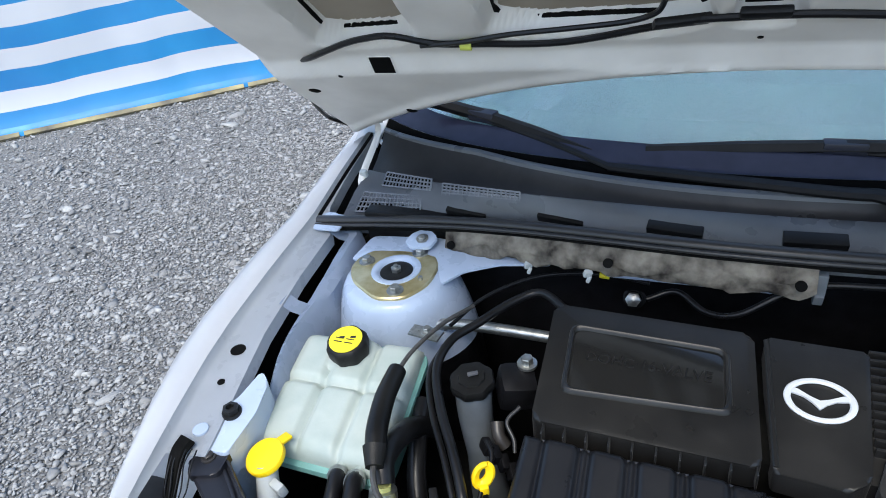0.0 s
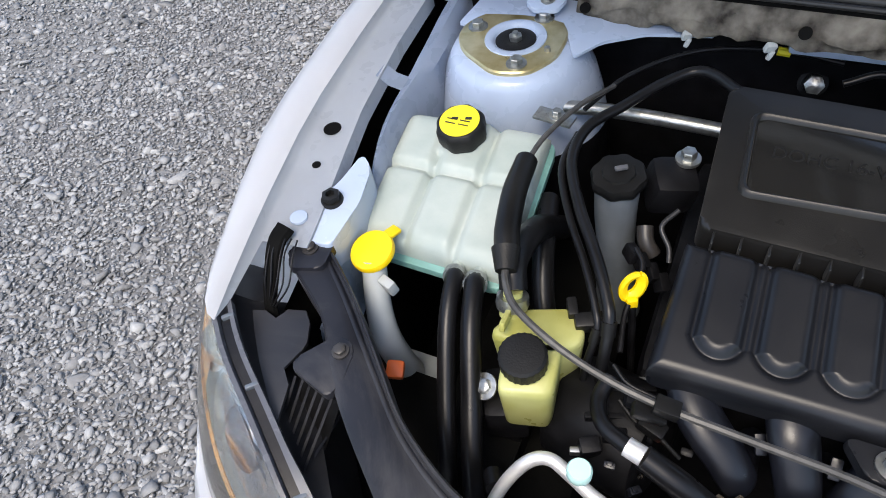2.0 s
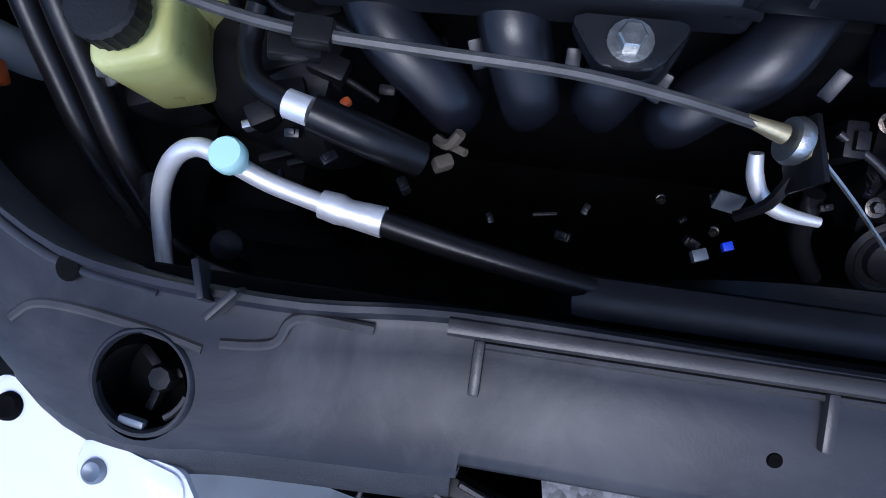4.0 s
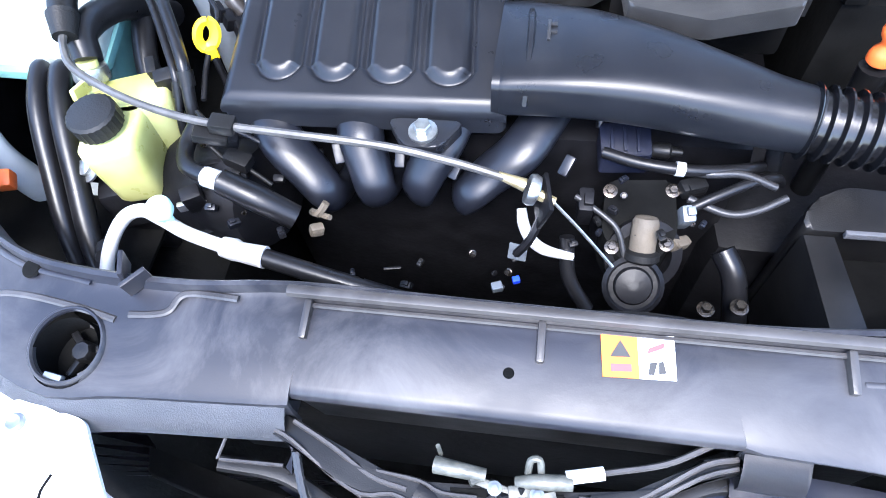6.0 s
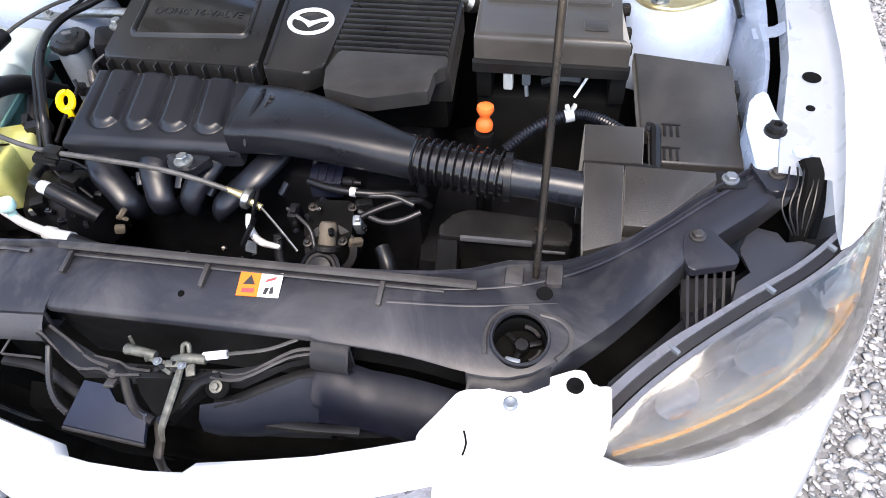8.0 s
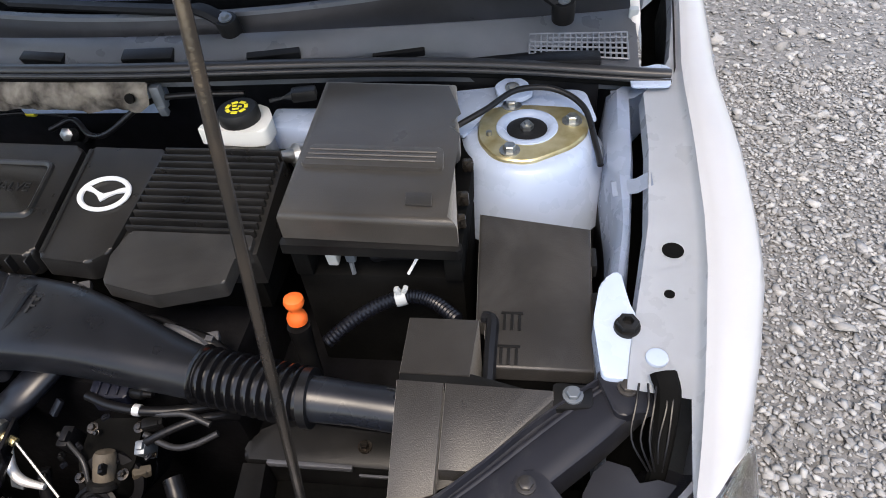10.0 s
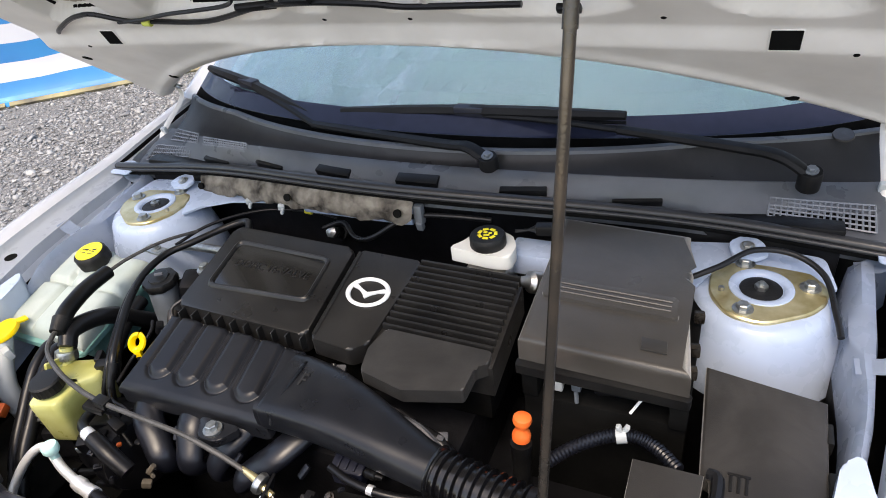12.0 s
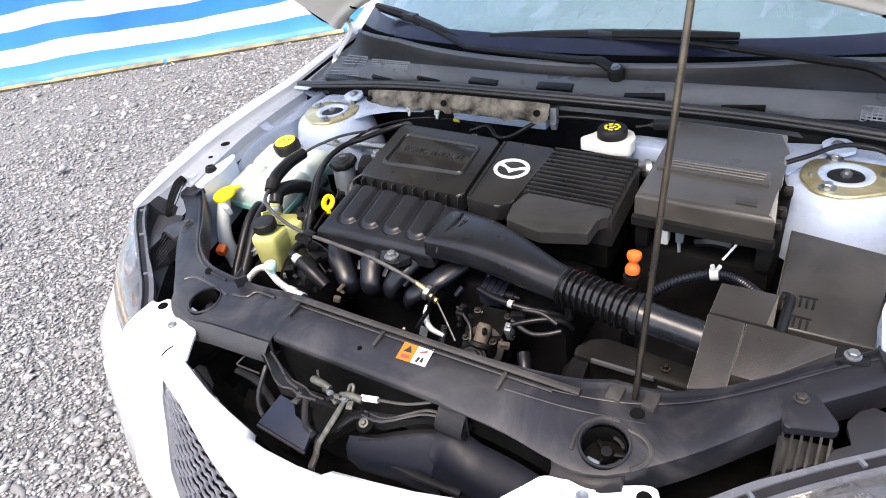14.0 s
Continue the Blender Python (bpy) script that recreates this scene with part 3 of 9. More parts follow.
def inner_wing(s):
    """The engine-bay side panel with the rail beside the gap."""
    bm = bm_new()
    rows = []
    for j in range(25):
        y = -0.44 + 0.55 * j / 24
        z = interp(y, YF, ZF)
        xi = interp(y, YF, XI)
        wob = 0.003 * math.sin(y * 30)
        w = interp(y, [-0.44, -0.30, -0.15, -0.05, 0.1], [0.006, 0.010, 0.020, 0.034, 0.034])
        g = min(0.034, interp(y, [-0.44, -0.25, -0.1, 0.1], [0.018, 0.026, 0.026, 0.022]) + max(0, xi - 0.722))
        g *= 0.62 if s > 0 else 1.0
        dz = interp(y, [-0.44, -0.30, -0.22, 0.1], [-0.05, -0.03, 0.0, 0.0])
        sec = [(xi - g + 0.006, z - 0.115), (xi - g, z - 0.030 + dz), (xi - g - 0.004, z - 0.014 + wob + dz), (xi - g - w * 0.6, z - 0.010 + wob + dz),
               (xi - g - w, z - 0.020 + dz), (xi - g - w - 0.006, z - 0.09 + dz), (xi - g - w - 0.010, z - 0.24), (xi - g - w - 0.012, z - 0.45)]
        rows.append([(s * x, y, zz) for x, zz in sec])
    loft(bm, [r[:6] for r in rows])
    bmesh.ops.solidify(bm, geom=list(bm.faces), thickness=0.002)
    w = part("inner_wing", bm, M_INNER, car, "pale painted inner wing panel", sharp=50)
    # lower panel: grime, with the bay's shade coloured in
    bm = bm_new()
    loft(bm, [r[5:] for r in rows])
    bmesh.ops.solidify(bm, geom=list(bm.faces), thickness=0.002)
    part("lower_panel", bm, M_DARK, w, "lower panel, grime and bay shade in its colour", sharp=50)
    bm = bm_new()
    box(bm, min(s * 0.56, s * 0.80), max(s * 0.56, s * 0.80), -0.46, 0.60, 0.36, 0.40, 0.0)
    part("splash_liner", bm, M_GRIMESHADE, car)
    # added filler that hides the ground below the lamp
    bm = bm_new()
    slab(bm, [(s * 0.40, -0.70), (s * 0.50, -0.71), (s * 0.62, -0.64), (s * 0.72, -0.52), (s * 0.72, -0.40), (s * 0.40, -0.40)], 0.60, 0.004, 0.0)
    part("corner_filler", bm, M_GRIMESHADE, car, "black filler panel added under the lamp")
    # gap closing: a near-black strip stands in for the gap's shade
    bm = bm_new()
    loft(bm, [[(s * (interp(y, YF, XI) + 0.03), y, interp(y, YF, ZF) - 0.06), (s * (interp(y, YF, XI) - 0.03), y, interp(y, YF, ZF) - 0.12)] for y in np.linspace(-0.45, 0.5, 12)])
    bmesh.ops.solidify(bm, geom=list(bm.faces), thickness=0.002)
    part("gap_shade", bm, M_GRIMESHADE, car)
    # hinge pocket behind the seal and wing's inside, shade in their colour; small bracket
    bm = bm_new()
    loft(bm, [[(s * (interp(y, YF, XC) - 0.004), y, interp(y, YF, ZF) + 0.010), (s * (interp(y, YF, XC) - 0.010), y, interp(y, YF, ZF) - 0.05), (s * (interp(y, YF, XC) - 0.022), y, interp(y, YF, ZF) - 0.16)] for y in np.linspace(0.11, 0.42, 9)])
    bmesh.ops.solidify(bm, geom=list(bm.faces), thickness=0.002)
    part("wing_inside", bm, M_DARK, car, "inside of the wing, darkened for the hinge recess's shade")
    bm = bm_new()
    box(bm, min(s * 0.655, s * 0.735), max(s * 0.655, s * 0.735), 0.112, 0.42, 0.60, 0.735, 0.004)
    part("hinge_shade_box", bm, M_GRIMESHADE, car)
    bm = bm_new()
    slab(bm, round_poly([(s * 0.700, 0.066), (s * 0.752, 0.066), (s * 0.758, 0.118), (s * 0.742, 0.128), (s * 0.722, 0.118), (s * 0.700, 0.122)], 0.008), 0.838, 0.003, 0.001)
    part("seal_bracket", bm, M_INNER, car, "pale bracket under the seal's end")
    # small bridges across the gap
    for yb in (-0.105, 0.085):
        bm = bm_new()
        z = interp(yb, YF, ZF)
        xi = interp(yb, YF, XI)
        loft(bm, [[(s * (xi + 0.004), yb + dy, z + 0.001), (s * (xi - 0.012), yb + dy, z - 0.012), (s * (xi - 0.042), yb + dy - 0.005, z - 0.014)] for dy in (-0.014, 0.0, 0.014)])
        bmesh.ops.solidify(bm, geom=list(bm.faces), thickness=0.002)
        part("gap_bridge", bm, M_INNER, car)
    # stamped bracket in front with its buffer bolt
    bm = bm_new()
    zt = lambda x, y: 0.793 + (y + 0.317) * 0.14
    slab(bm, [(s * 0.690, -0.375), (s * 0.640, -0.372), (s * 0.634, -0.31), (s * 0.643, -0.262), (s * 0.664, -0.245), (s * 0.672, -0.29), (s * 0.690, -0.33)], zt, 0.05, 0.006, 3, r=0.008)
    b = part("front_bracket", bm, M_INNER, w, "white stamped bracket")
    bm = bm_new()
    lathe(bm, [(0.0125, 0), (0.0135, 0.002), (0.013, 0.006)], (s * 0.667, -0.317, 0.791), n=20)
    lathe(bm, [(0.0115, 0.004), (0.011, 0.013), (0.006, 0.014), (0.0052, 0.008)], (s * 0.667, -0.317, 0.791), n=6)
    part("buffer_bolt", bm, M_RUBBER, w, "black rubber buffer")


def strut_tower(s):
    bm = bm_new()
    prof = [(0.060, 0.0), (0.078, -0.001), (0.086, -0.005), (0.092, -0.015), (0.099, -0.035), (0.110, -0.075), (0.117, -0.115), (0.124, -0.20), (0.126, -0.32)]
    cx, cy, cz = s * 0.56, 0.0, 0.812
    rows = []
    n = 48
    for r, h in prof:
        row = []
        for j in range(n):
            a = 2 * math.pi * j / n
            k = 1 + 0.05 * math.cos(2 * a) * (h < -0.02) + 0.03 * math.sin(3 * a + 0.4) * (h < -0.03)
            row.append((cx + r * k * math.cos(a), cy + r * k * math.sin(a) * 1.0, cz + h))
        rows.append(row)
    loft(bm, rows[:7], closed=True)
    top = [bm.verts.new((cx + 0.022 * math.cos(2 * math.pi * j / n), cy + 0.022 * math.sin(2 * math.pi * j / n), cz)) for j in range(n)]
    bm.verts.ensure_lookup_table()
    for j in range(n):
        bm.faces.new((bm.verts[j], bm.verts[(j + 1) % n], top[(j + 1) % n], top[j]))
    tower = part("strut_tower", bm, M_INNER, car, "pale painted suspension strut tower", sharp=50)
    # base of the same painted tower, darkened for shade and dirt
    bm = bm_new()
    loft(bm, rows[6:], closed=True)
    part("tower_base", bm, M_DARK, tower, "base of the tower, grime and bay shade in its colour", sharp=50)
    # apron joining the tower to the bulkhead and the wing
    bm = bm_new()
    poly = [(s * 0.655, 0.02), (s * 0.64, 0.085), (s * 0.52, 0.095), (s * 0.41, 0.080), (s * 0.32, 0.066), (s * 0.32, 0.058), (s * 0.40, 0.046), (s * 0.45, 0.020), (s * 0.475, -0.02), (s * 0.50, 0.03)]
    slab(bm, poly, lambda x, y: 0.815 + 0.12 * max(0, y - 0.03) - 0.004 * abs(abs(x) - 0.55), 0.004, 0.0015, 2, r=0.01)
    part("tower_apron", bm, M_INNER, tower)
    # mount plate
    bm = bm_new()
    tri = [(-0.082, 0.024), (-0.062, 0.052), (-0.004, 0.077), (0.040, 0.068), (0.066, 0.026), (0.066, -0.026), (0.040, -0.068), (-0.004, -0.077), (-0.062, -0.040), (-0.082, -0.008)]
    out = round_poly([(cx + s * -x, cy + y) for x, y in tri], 0.018, 5)
    m = len(out)
    inner = []
    for x, y in out:
        a = math.atan2(y - cy, x - cx)
        inner.append((cx + 0.041 * math.cos(a), cy + 0.041 * math.sin(a)))
    rows = [[(x, y, cz - 0.001) for x, y in out], [(x, y, cz + 0.003) for x, y in out],
            [(cx + (x - cx) * 0.97, cy + (y - cy) * 0.97, cz + 0.005) for x, y in out],
            [(x, y, cz + 0.006) for x, y in inner], [(x, y, cz + 0.001) for x, y in inner]]
    loft(bm, rows, closed=True)
    plate = part("mount_plate", bm, M_ZINC, tower, "yellow zinc plated strut mount plate")
    bm = bm_new()
    lathe(bm, [(0.043, 0.003), (0.041, 0.0075), (0.036, 0.0085), (0.031, 0.007), (0.028, 0.003), (0.027, -0.012), (0.027, -0.014)], (cx, cy, cz), n=36)
    part("mount_ring", bm, M_INNER, tower, "pale ring round the damper top")
    bm = bm_new()
    lathe(bm, [(0.0275, -0.001), (0.020, 0.001), (0.012, 0.0), (0.0, 0.0)], (cx, cy, cz + 0.004), n=28)
    part("damper_top", bm, M_RUBBER, tower)
    bm = bm_new()
    lathe(bm, [(0.009, 0.0), (0.009, 0.007), (0.004, 0.008), (0.004, 0.012)], (cx, cy, cz + 0.003), n=6)
    part("damper_nut", bm, M_STEEL, tower)
    for dx, dy in ((0.021, -0.053), (0.022, 0.052), (-0.060, 0.014)):
        bm = bm_new()
        bolt(bm, (cx - s * dx if s > 0 else cx + dx, cy + dy, cz + 0.004), 0.0085, 0.011)
        part("mount_bolt", bm, M_STEEL, tower)
    bm = bm_new()
    lathe(bm, [(0.004, 0), (0.004, 0.007), (0.002, 0.008)], (cx - s * 0.05, cy - 0.018, cz + 0.004), n=8)
    part("stud", bm, M_STEEL, tower)


for s in (-1, 1):
    fender(s)
    inner_wing(s)
    strut_tower(s)

# bulkhead, hidden structure, and a floor added to keep light and ground out
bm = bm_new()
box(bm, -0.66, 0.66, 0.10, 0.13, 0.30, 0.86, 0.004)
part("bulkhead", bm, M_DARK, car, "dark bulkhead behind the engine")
bm = bm_new()
box(bm, -0.235, 0.0, 0.055, 0.10, 0.805, 0.832, 0.006)
part("bulkhead_ledge", bm, M_INNER, car, "pale painted bulkhead ledge")
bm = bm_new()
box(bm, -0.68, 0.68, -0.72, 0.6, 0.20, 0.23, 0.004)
part("bay_floor", bm, M_GRIMESHADE, car, "black floor sheet added under the bay")
for s in (-1, 1):
    bm = bm_new()
    box(bm, s * 0.50 - 0.03, s * 0.50 + 0.03, -0.62, 0.1, 0.42, 0.52, 0.008)
    part("chassis_rail", bm, M_DARK, car)
    # tyre below
    bm = bm_new()
    prof = [(0.19, -0.10), (0.29, -0.105), (0.315, -0.08), (0.32, 0.0), (0.315, 0.08), (0.29, 0.105), (0.19, 0.10)]
    lathe(bm, prof, (s * 0.755, -0.02, 0.315), (1, 0, 0), 40)
    part("tyre", bm, M_RUBBER, car)
# body behind the windscreen
bm = bm_new()
SHELL = ((0.90, 0.825, 0.88, 0.640, 1.325, 1.345), (1.15, 0.835, 0.90, 0.650, 1.40, 1.425), (1.5, 0.842, 0.92, 0.655, 1.42, 1.455), (2.3, 0.850, 0.96, 0.65, 1.41, 1.445), (3.0, 0.845, 0.98, 0.60, 1.34, 1.37), (3.35, 0.80, 0.95, 0.50, 1.02, 1.03))
rows = [[(-xb, y, 0.28), (-xb - 0.01, y, 0.60), (-xb, y, zb), (-xr, y, zr), (-xr + 0.12, y, zt), (0, y, zt + 0.012), (xr - 0.12, y, zt), (xr, y, zr), (xb, y, zb), (xb + 0.01, y, 0.60), (xb, y, 0.28)] for y, xb, zb, xr, zr, zt in SHELL]
vs = loft(bm, rows)
bm.faces.new(vs[-1])
part("cabin_shell", bm, M_WHITE, car)

# weather seal line, cowl and windscreen base lines by half width
XS = [0.0, 0.2, 0.4, 0.6, 0.70, 0.76]
SEAL_Y = [0.012, 0.036, 0.076, 0.098, 0.098, 0.094]
SEAL_Z = [0.905, 0.896, 0.873, 0.850, 0.842, 0.839]
PAN_Y = [0.078, 0.088, 0.118, 0.180, 0.235, 0.27]
PAN_Z = [0.921, 0.919, 0.911, 0.889, 0.872, 0.86]
GLS_Y = [0.170, 0.182, 0.225, 0.310, 0.380, 0.43]
GLS_Z = [0.952, 0.951, 0.946, 0.936, 0.930, 0.93]


def line(x, ys, zs):
    a = abs(x)
    fy = np.polyfit(np.array(XS) ** 2, ys, 3)
    fz = np.polyfit(np.array(XS) ** 2, zs, 3)
    return float(np.polyval(fy, a * a)), float(np.polyval(fz, a * a))


def cowl():
    t = thing("cowl_panel", (0, 0.1, 0.86), "grey plastic cowl panel with vent grilles below the windscreen", "cowl panel")
    xs = np.linspace(-0.715, 0.715, 49)
    bm = bm_new()
    rows = []
    for x in xs:
        sy, sz = line(x, SEAL_Y, SEAL_Z)
        py, pz = line(x, PAN_Y, PAN_Z)
        rows.append([(x, sy + 0.010, sz - 0.035), (x, sy + 0.014, sz - 0.008), (x, sy + 0.022, sz - 0.003), (x, (sy + py) / 2 + 0.004, (sz + pz) / 2 + 0.002), (x, py - 0.004, pz), (x, py, pz - 0.001)])
    loft(bm, rows)
    bmesh.ops.solidify(bm, geom=list(bm.faces), thickness=0.003)
    part("front_panel", bm, M_COWL, t, "blue-grey front strip", sharp=45)
    bm = bm_new()
    rows = []
    for x in xs:
        py, pz = line(x, PAN_Y, PAN_Z)
        gy, gz = line(x, GLS_Y, GLS_Z)
        ve = 0.33 + 0.30 * min(1.0, (x / 0.47) ** 2)
        ey, ez = py + (gy - py) * ve, pz + (gz - pz) * ve - 0.002
        rows.append([(x, py, pz - 0.002), (x, py + 0.005, pz - 0.011), (x, py + (ey - py) * 0.45, pz - 0.012 + (ez - pz) * 0.45), (x, py + (ey - py) * 0.8, pz - 0.004 + (ez - pz) * 0.8), (x, ey - 0.003, ez + 0.006), (x, ey + 0.002, ez + 0.004), (x, ey + 0.004, ez - 0.006)])
    loft(bm, rows)
    bmesh.ops.solidify(bm, geom=list(bm.faces), thickness=0.003)
    part("rear_panel", bm, M_COWLD, t, "dark upper strip", sharp=45)
    # pale lip along the strip's upper edge
    bm = bm_new()
    rows = []
    for x in xs:
        py, pz = line(x, PAN_Y, PAN_Z)
        gy, gz = line(x, GLS_Y, GLS_Z)
        ve = 0.33 + 0.30 * min(1.0, (x / 0.47) ** 2)
        ey, ez = py + (gy - py) * ve, pz + (gz - pz) * ve + 0.006
        rows.append([(x, ey - 0.006, ez - 0.006), (x, ey - 0.004, ez - 0.001), (x, ey + 0.002, ez + 0.001), (x, ey + 0.007, ez), (x, ey + 0.008, ez - 0.012)])
    loft(bm, rows)
    bmesh.ops.solidify(bm, geom=list(bm.faces), thickness=0.002)
    part("upper_lip", bm, M_COWL, t, "pale upper lip", sharp=45)
    # tabs along the seal
    for x in (-0.47, -0.305, -0.14, 0.03, 0.205, 0.375):
        sy, sz = line(x, SEAL_Y, SEAL_Z)
        py, pz = line(x, PAN_Y, PAN_Z)
        d = math.atan2(line(x + 0.02, SEAL_Y, SEAL_Z)[0] - line(x - 0.02, SEAL_Y, SEAL_Z)[0], 0.04)
        bm = bm_new()
        obox(bm, (x, sy + 0.030, sz + 0.001), (0.075, 0.020, 0.016), (20, 0, math.degrees(d)), 0.002)
        part("retaining_tab", bm, M_BLACK, t)
    # vent meshes
    for x0, x1, v0, v1 in ((0.560, 0.700, 0.06, 0.52), (-0.655, -0.545, 0.66, 1.0), (-0.520, -0.375, 0.52, 0.92), (-0.69, -0.56, 0.02, 0.46)):
        bm = bm_new()

        def on(x, v, lift):
            sy, sz = line(x, SEAL_Y, SEAL_Z)
            py, pz = line(x, PAN_Y, PAN_Z)
            return (x, sy + 0.022 + (py - sy - 0.026) * v, sz - 0.003 + (pz - sz + 0.003) * v + 0.002 + lift)
        k = 10
        loft(bm, [[on(x, v, 0.002) for v in np.linspace(v0, v1, 5)] for x in np.linspace(x0, x1, k)])
        bmesh.ops.solidify(bm, geom=list(bm.faces), thickness=0.001)
        vent = part("vent_grille", bm, M_GRIMESHADE, t, "black mesh air vent")
        bm = bm_new()
        nx = int((x1 - x0) / 0.0078)
        nv = max(3, int((v1 - v0) * 0.085 / 0.0078))
        for i in range(nx + 1):
            x = x0 + (x1 - x0) * i / nx
            tube(bm, [on(x, v0, 0.004), on(x, (v0 + v1) / 2, 0.004), on(x, v1, 0.004)], 0.0016, 4, smooth=False)
        for j in range(nv + 1):
            v = v0 + (v1 - v0) * j / nv
            tube(bm, [on(x, v, 0.004) for x in np.linspace(x0, x1, 6)], 0.0016, 4, smooth=False)
        tagged(part("vent_mesh", bm, M_COWL, vent), kind="stuff")
    bm = bm_new()
    py, pz = line(0.64, GLS_Y, GLS_Z)
    lathe(bm, [(0.016, 0), (0.015, 0.003), (0.0, 0.004)], (0.655, 0.285, 0.920), (0, -0.3, 1), 20)
    part("cowl_plug", bm, M_RAIL, t)
    return t


cowl()


def windscreen():
    t = thing("windscreen", (0, 0.25, 0.94), "sloping windscreen with a black border and pale blue shade behind it", "windscreen")
    slope = math.tan(radians(31))

    def at(x, k, lift=0.0):
        gy, gz = line(x, GLS_Y, GLS_Z)
        y = gy + k
        return (x * (1 - 0.10 * k), y, gz + slope * k - 0.10 * k * k + lift)
    xs = np.linspace(-0.72, 0.72, 37)
    bm = bm_new()
    loft(bm, [[at(x, k, 0.0) for k in np.linspace(-0.066, 0.75, 14)] for x in xs])
    bmesh.ops.solidify(bm, geom=list(bm.faces), thickness=0.004)
    g = part("glass", bm, M_GLASS, t, "clear tinted glass", sharp=80)
    g.visible_shadow = False
    bm = bm_new()
    loft(bm, [[at(x, k, 0.0022) for k in np.linspace(-0.020, 0.017 + 0.02 * (abs(x) / 0.72) ** 6, 7)] for x in xs])
    bmesh.ops.solidify(bm, geom=list(bm.faces), thickness=0.001)
    part("black_border", bm, M_FRIT, t, "dark printed border, tinted for mirrored sky")
    # band coloured black for the wipers' shadow and the gap at the foot
    bm = bm_new()
    loft(bm, [[at(x, k, 0.0022) for k in np.linspace(-0.065, -0.0202, 5)] for x in xs])
    bmesh.ops.solidify(bm, geom=list(bm.faces), thickness=0.001)
    part("foot_shade", bm, M_GRIMESHADE, t, "black band for the shade along the glass foot")
    bm = bm_new()
    loft(bm, [[(x, y + 0.025, z - 0.035) for x, y, z in [at(x, k, 0) for k in np.linspace(0.0, 0.72, 16)]] for x in np.linspace(-0.62, 0.68, 40)])
    bmesh.ops.solidify(bm, geom=list(bm.faces), thickness=0.002)
    tagged(part("sunshade", bm, M_SHADE, t, "pale blue folded sunshade"), "pale blue sunshade behind the glass")
    # pillars
    for s in (-1, 1):
        bm = bm_new()
        a, b = Vector(at(s * 0.735, -0.06, -0.005)), Vector(at(s * 0.735, 0.75, -0.005))
        rows = []
        for i in range(9):
            p = a.lerp(b, i / 8)
            rows.append([p + Vector((s * q[0], 0, q[1])) for q in ((-0.01, -0.02), (-0.008, 0.006), (0.02, 0.012), (0.06, -0.012), (0.085, -0.06), (0.08, -0.14))])
        loft(bm, rows)
        bmesh.ops.solidify(bm, geom=list(bm.faces), thickness=0.003)
        part("pillar", bm, M_WHITE, t, "white windscreen pillar", sharp=60)
    bm = bm_new()
    box(bm, -0.03, 0.03, -0.03, 0.03, 0, 0.001, 0, m=pose(*at(-0.63, 0.13, 0.0), 25, 0, 10))
    part("sticker", bm, M_TEAL, t)


windscreen()


def seal():
    bm = bm_new()
    pts = []
    for x in np.linspace(-0.755, 0.755, 41):
        y, z = line(x, SEAL_Y, SEAL_Z)
        pts.append((x, y, z))
    tube(bm, pts, 0.0092, 12, 2, flat=0.8)
    ws = thing("weather_seal", (0, 0.05, 0.86), "long black rubber weather seal across the bulkhead", "weather seal")
    part("bulb", bm, M_SEAL, ws, "rounded rubber bulb", sharp=60)
    bm = bm_new()
    tube(bm, [(x, y - 0.012, z - 0.004) for x, y, z in pts], 0.0036, 8, 2)
    part("front_lip", bm, M_SEAL, ws, sharp=60)
    bm = bm_new()
    tube(bm, [(x, y - 0.004, z - 0.012) for x, y, z in pts], 0.007, 8, 2)
    part("clamping_strip", bm, M_GRIMESHADE, ws, sharp=60)
    # foam pad under it
    bm = bm_new()
    rows = []
    for x in np.linspace(-0.50, 0.035, 60):
        y, z = line(x, SEAL_Y, SEAL_Z)
        row = []
        for k in range(9):
            v = k / 8
            j = 0.006 * noise.noise((x * 25, v * 4, 1)) + 0.003 * noise.noise((x * 70, v * 9, 5))
            end = min(1, (x + 0.50) / 0.02, (0.035 - x) / 0.02)
            row.append((x, y - 0.006 - 0.016 * v + j - 0.008 * math.sin(v * math.pi) * end, z - 0.010 - 0.043 * v * (0.75 + 0.25 * end) + j))
        rows.append(row)
    loft(bm, rows)
    bmesh.ops.solidify(bm, geom=list(bm.faces), thickness=0.012)
    t = solo("foam_pad", bm, M_FOAM, "dirty grey-brown foam strip hanging under the weather seal", "foam strip", sharp=70)
    for x in (-0.485, -0.225, 0.015):
        y, z = line(x, SEAL_Y, SEAL_Z)
        bm = bm_new()
        lathe(bm, [(0.007, 0), (0.007, 0.004), (0.003, 0.0045)], (x, y - 0.027, z - 0.030), (0, -1, 0.4), 16)
        part("push_pin", bm, M_GRIMESHADE, t)
    for x in (-0.35, -0.255):
        y, z = line(x, SEAL_Y, SEAL_Z)
        bm = bm_new()
        obox(bm, (x, y - 0.024, z - 0.056), (0.012, 0.008, 0.012), (20, 10, 30), 0.002)
        obox(bm, (x + 0.002, y - 0.027, z - 0.064), (0.006, 0.006, 0.012), (0, 20, 0), 0.002)
        part("fir_tree_clip", bm, M_NEUT, t)


seal()


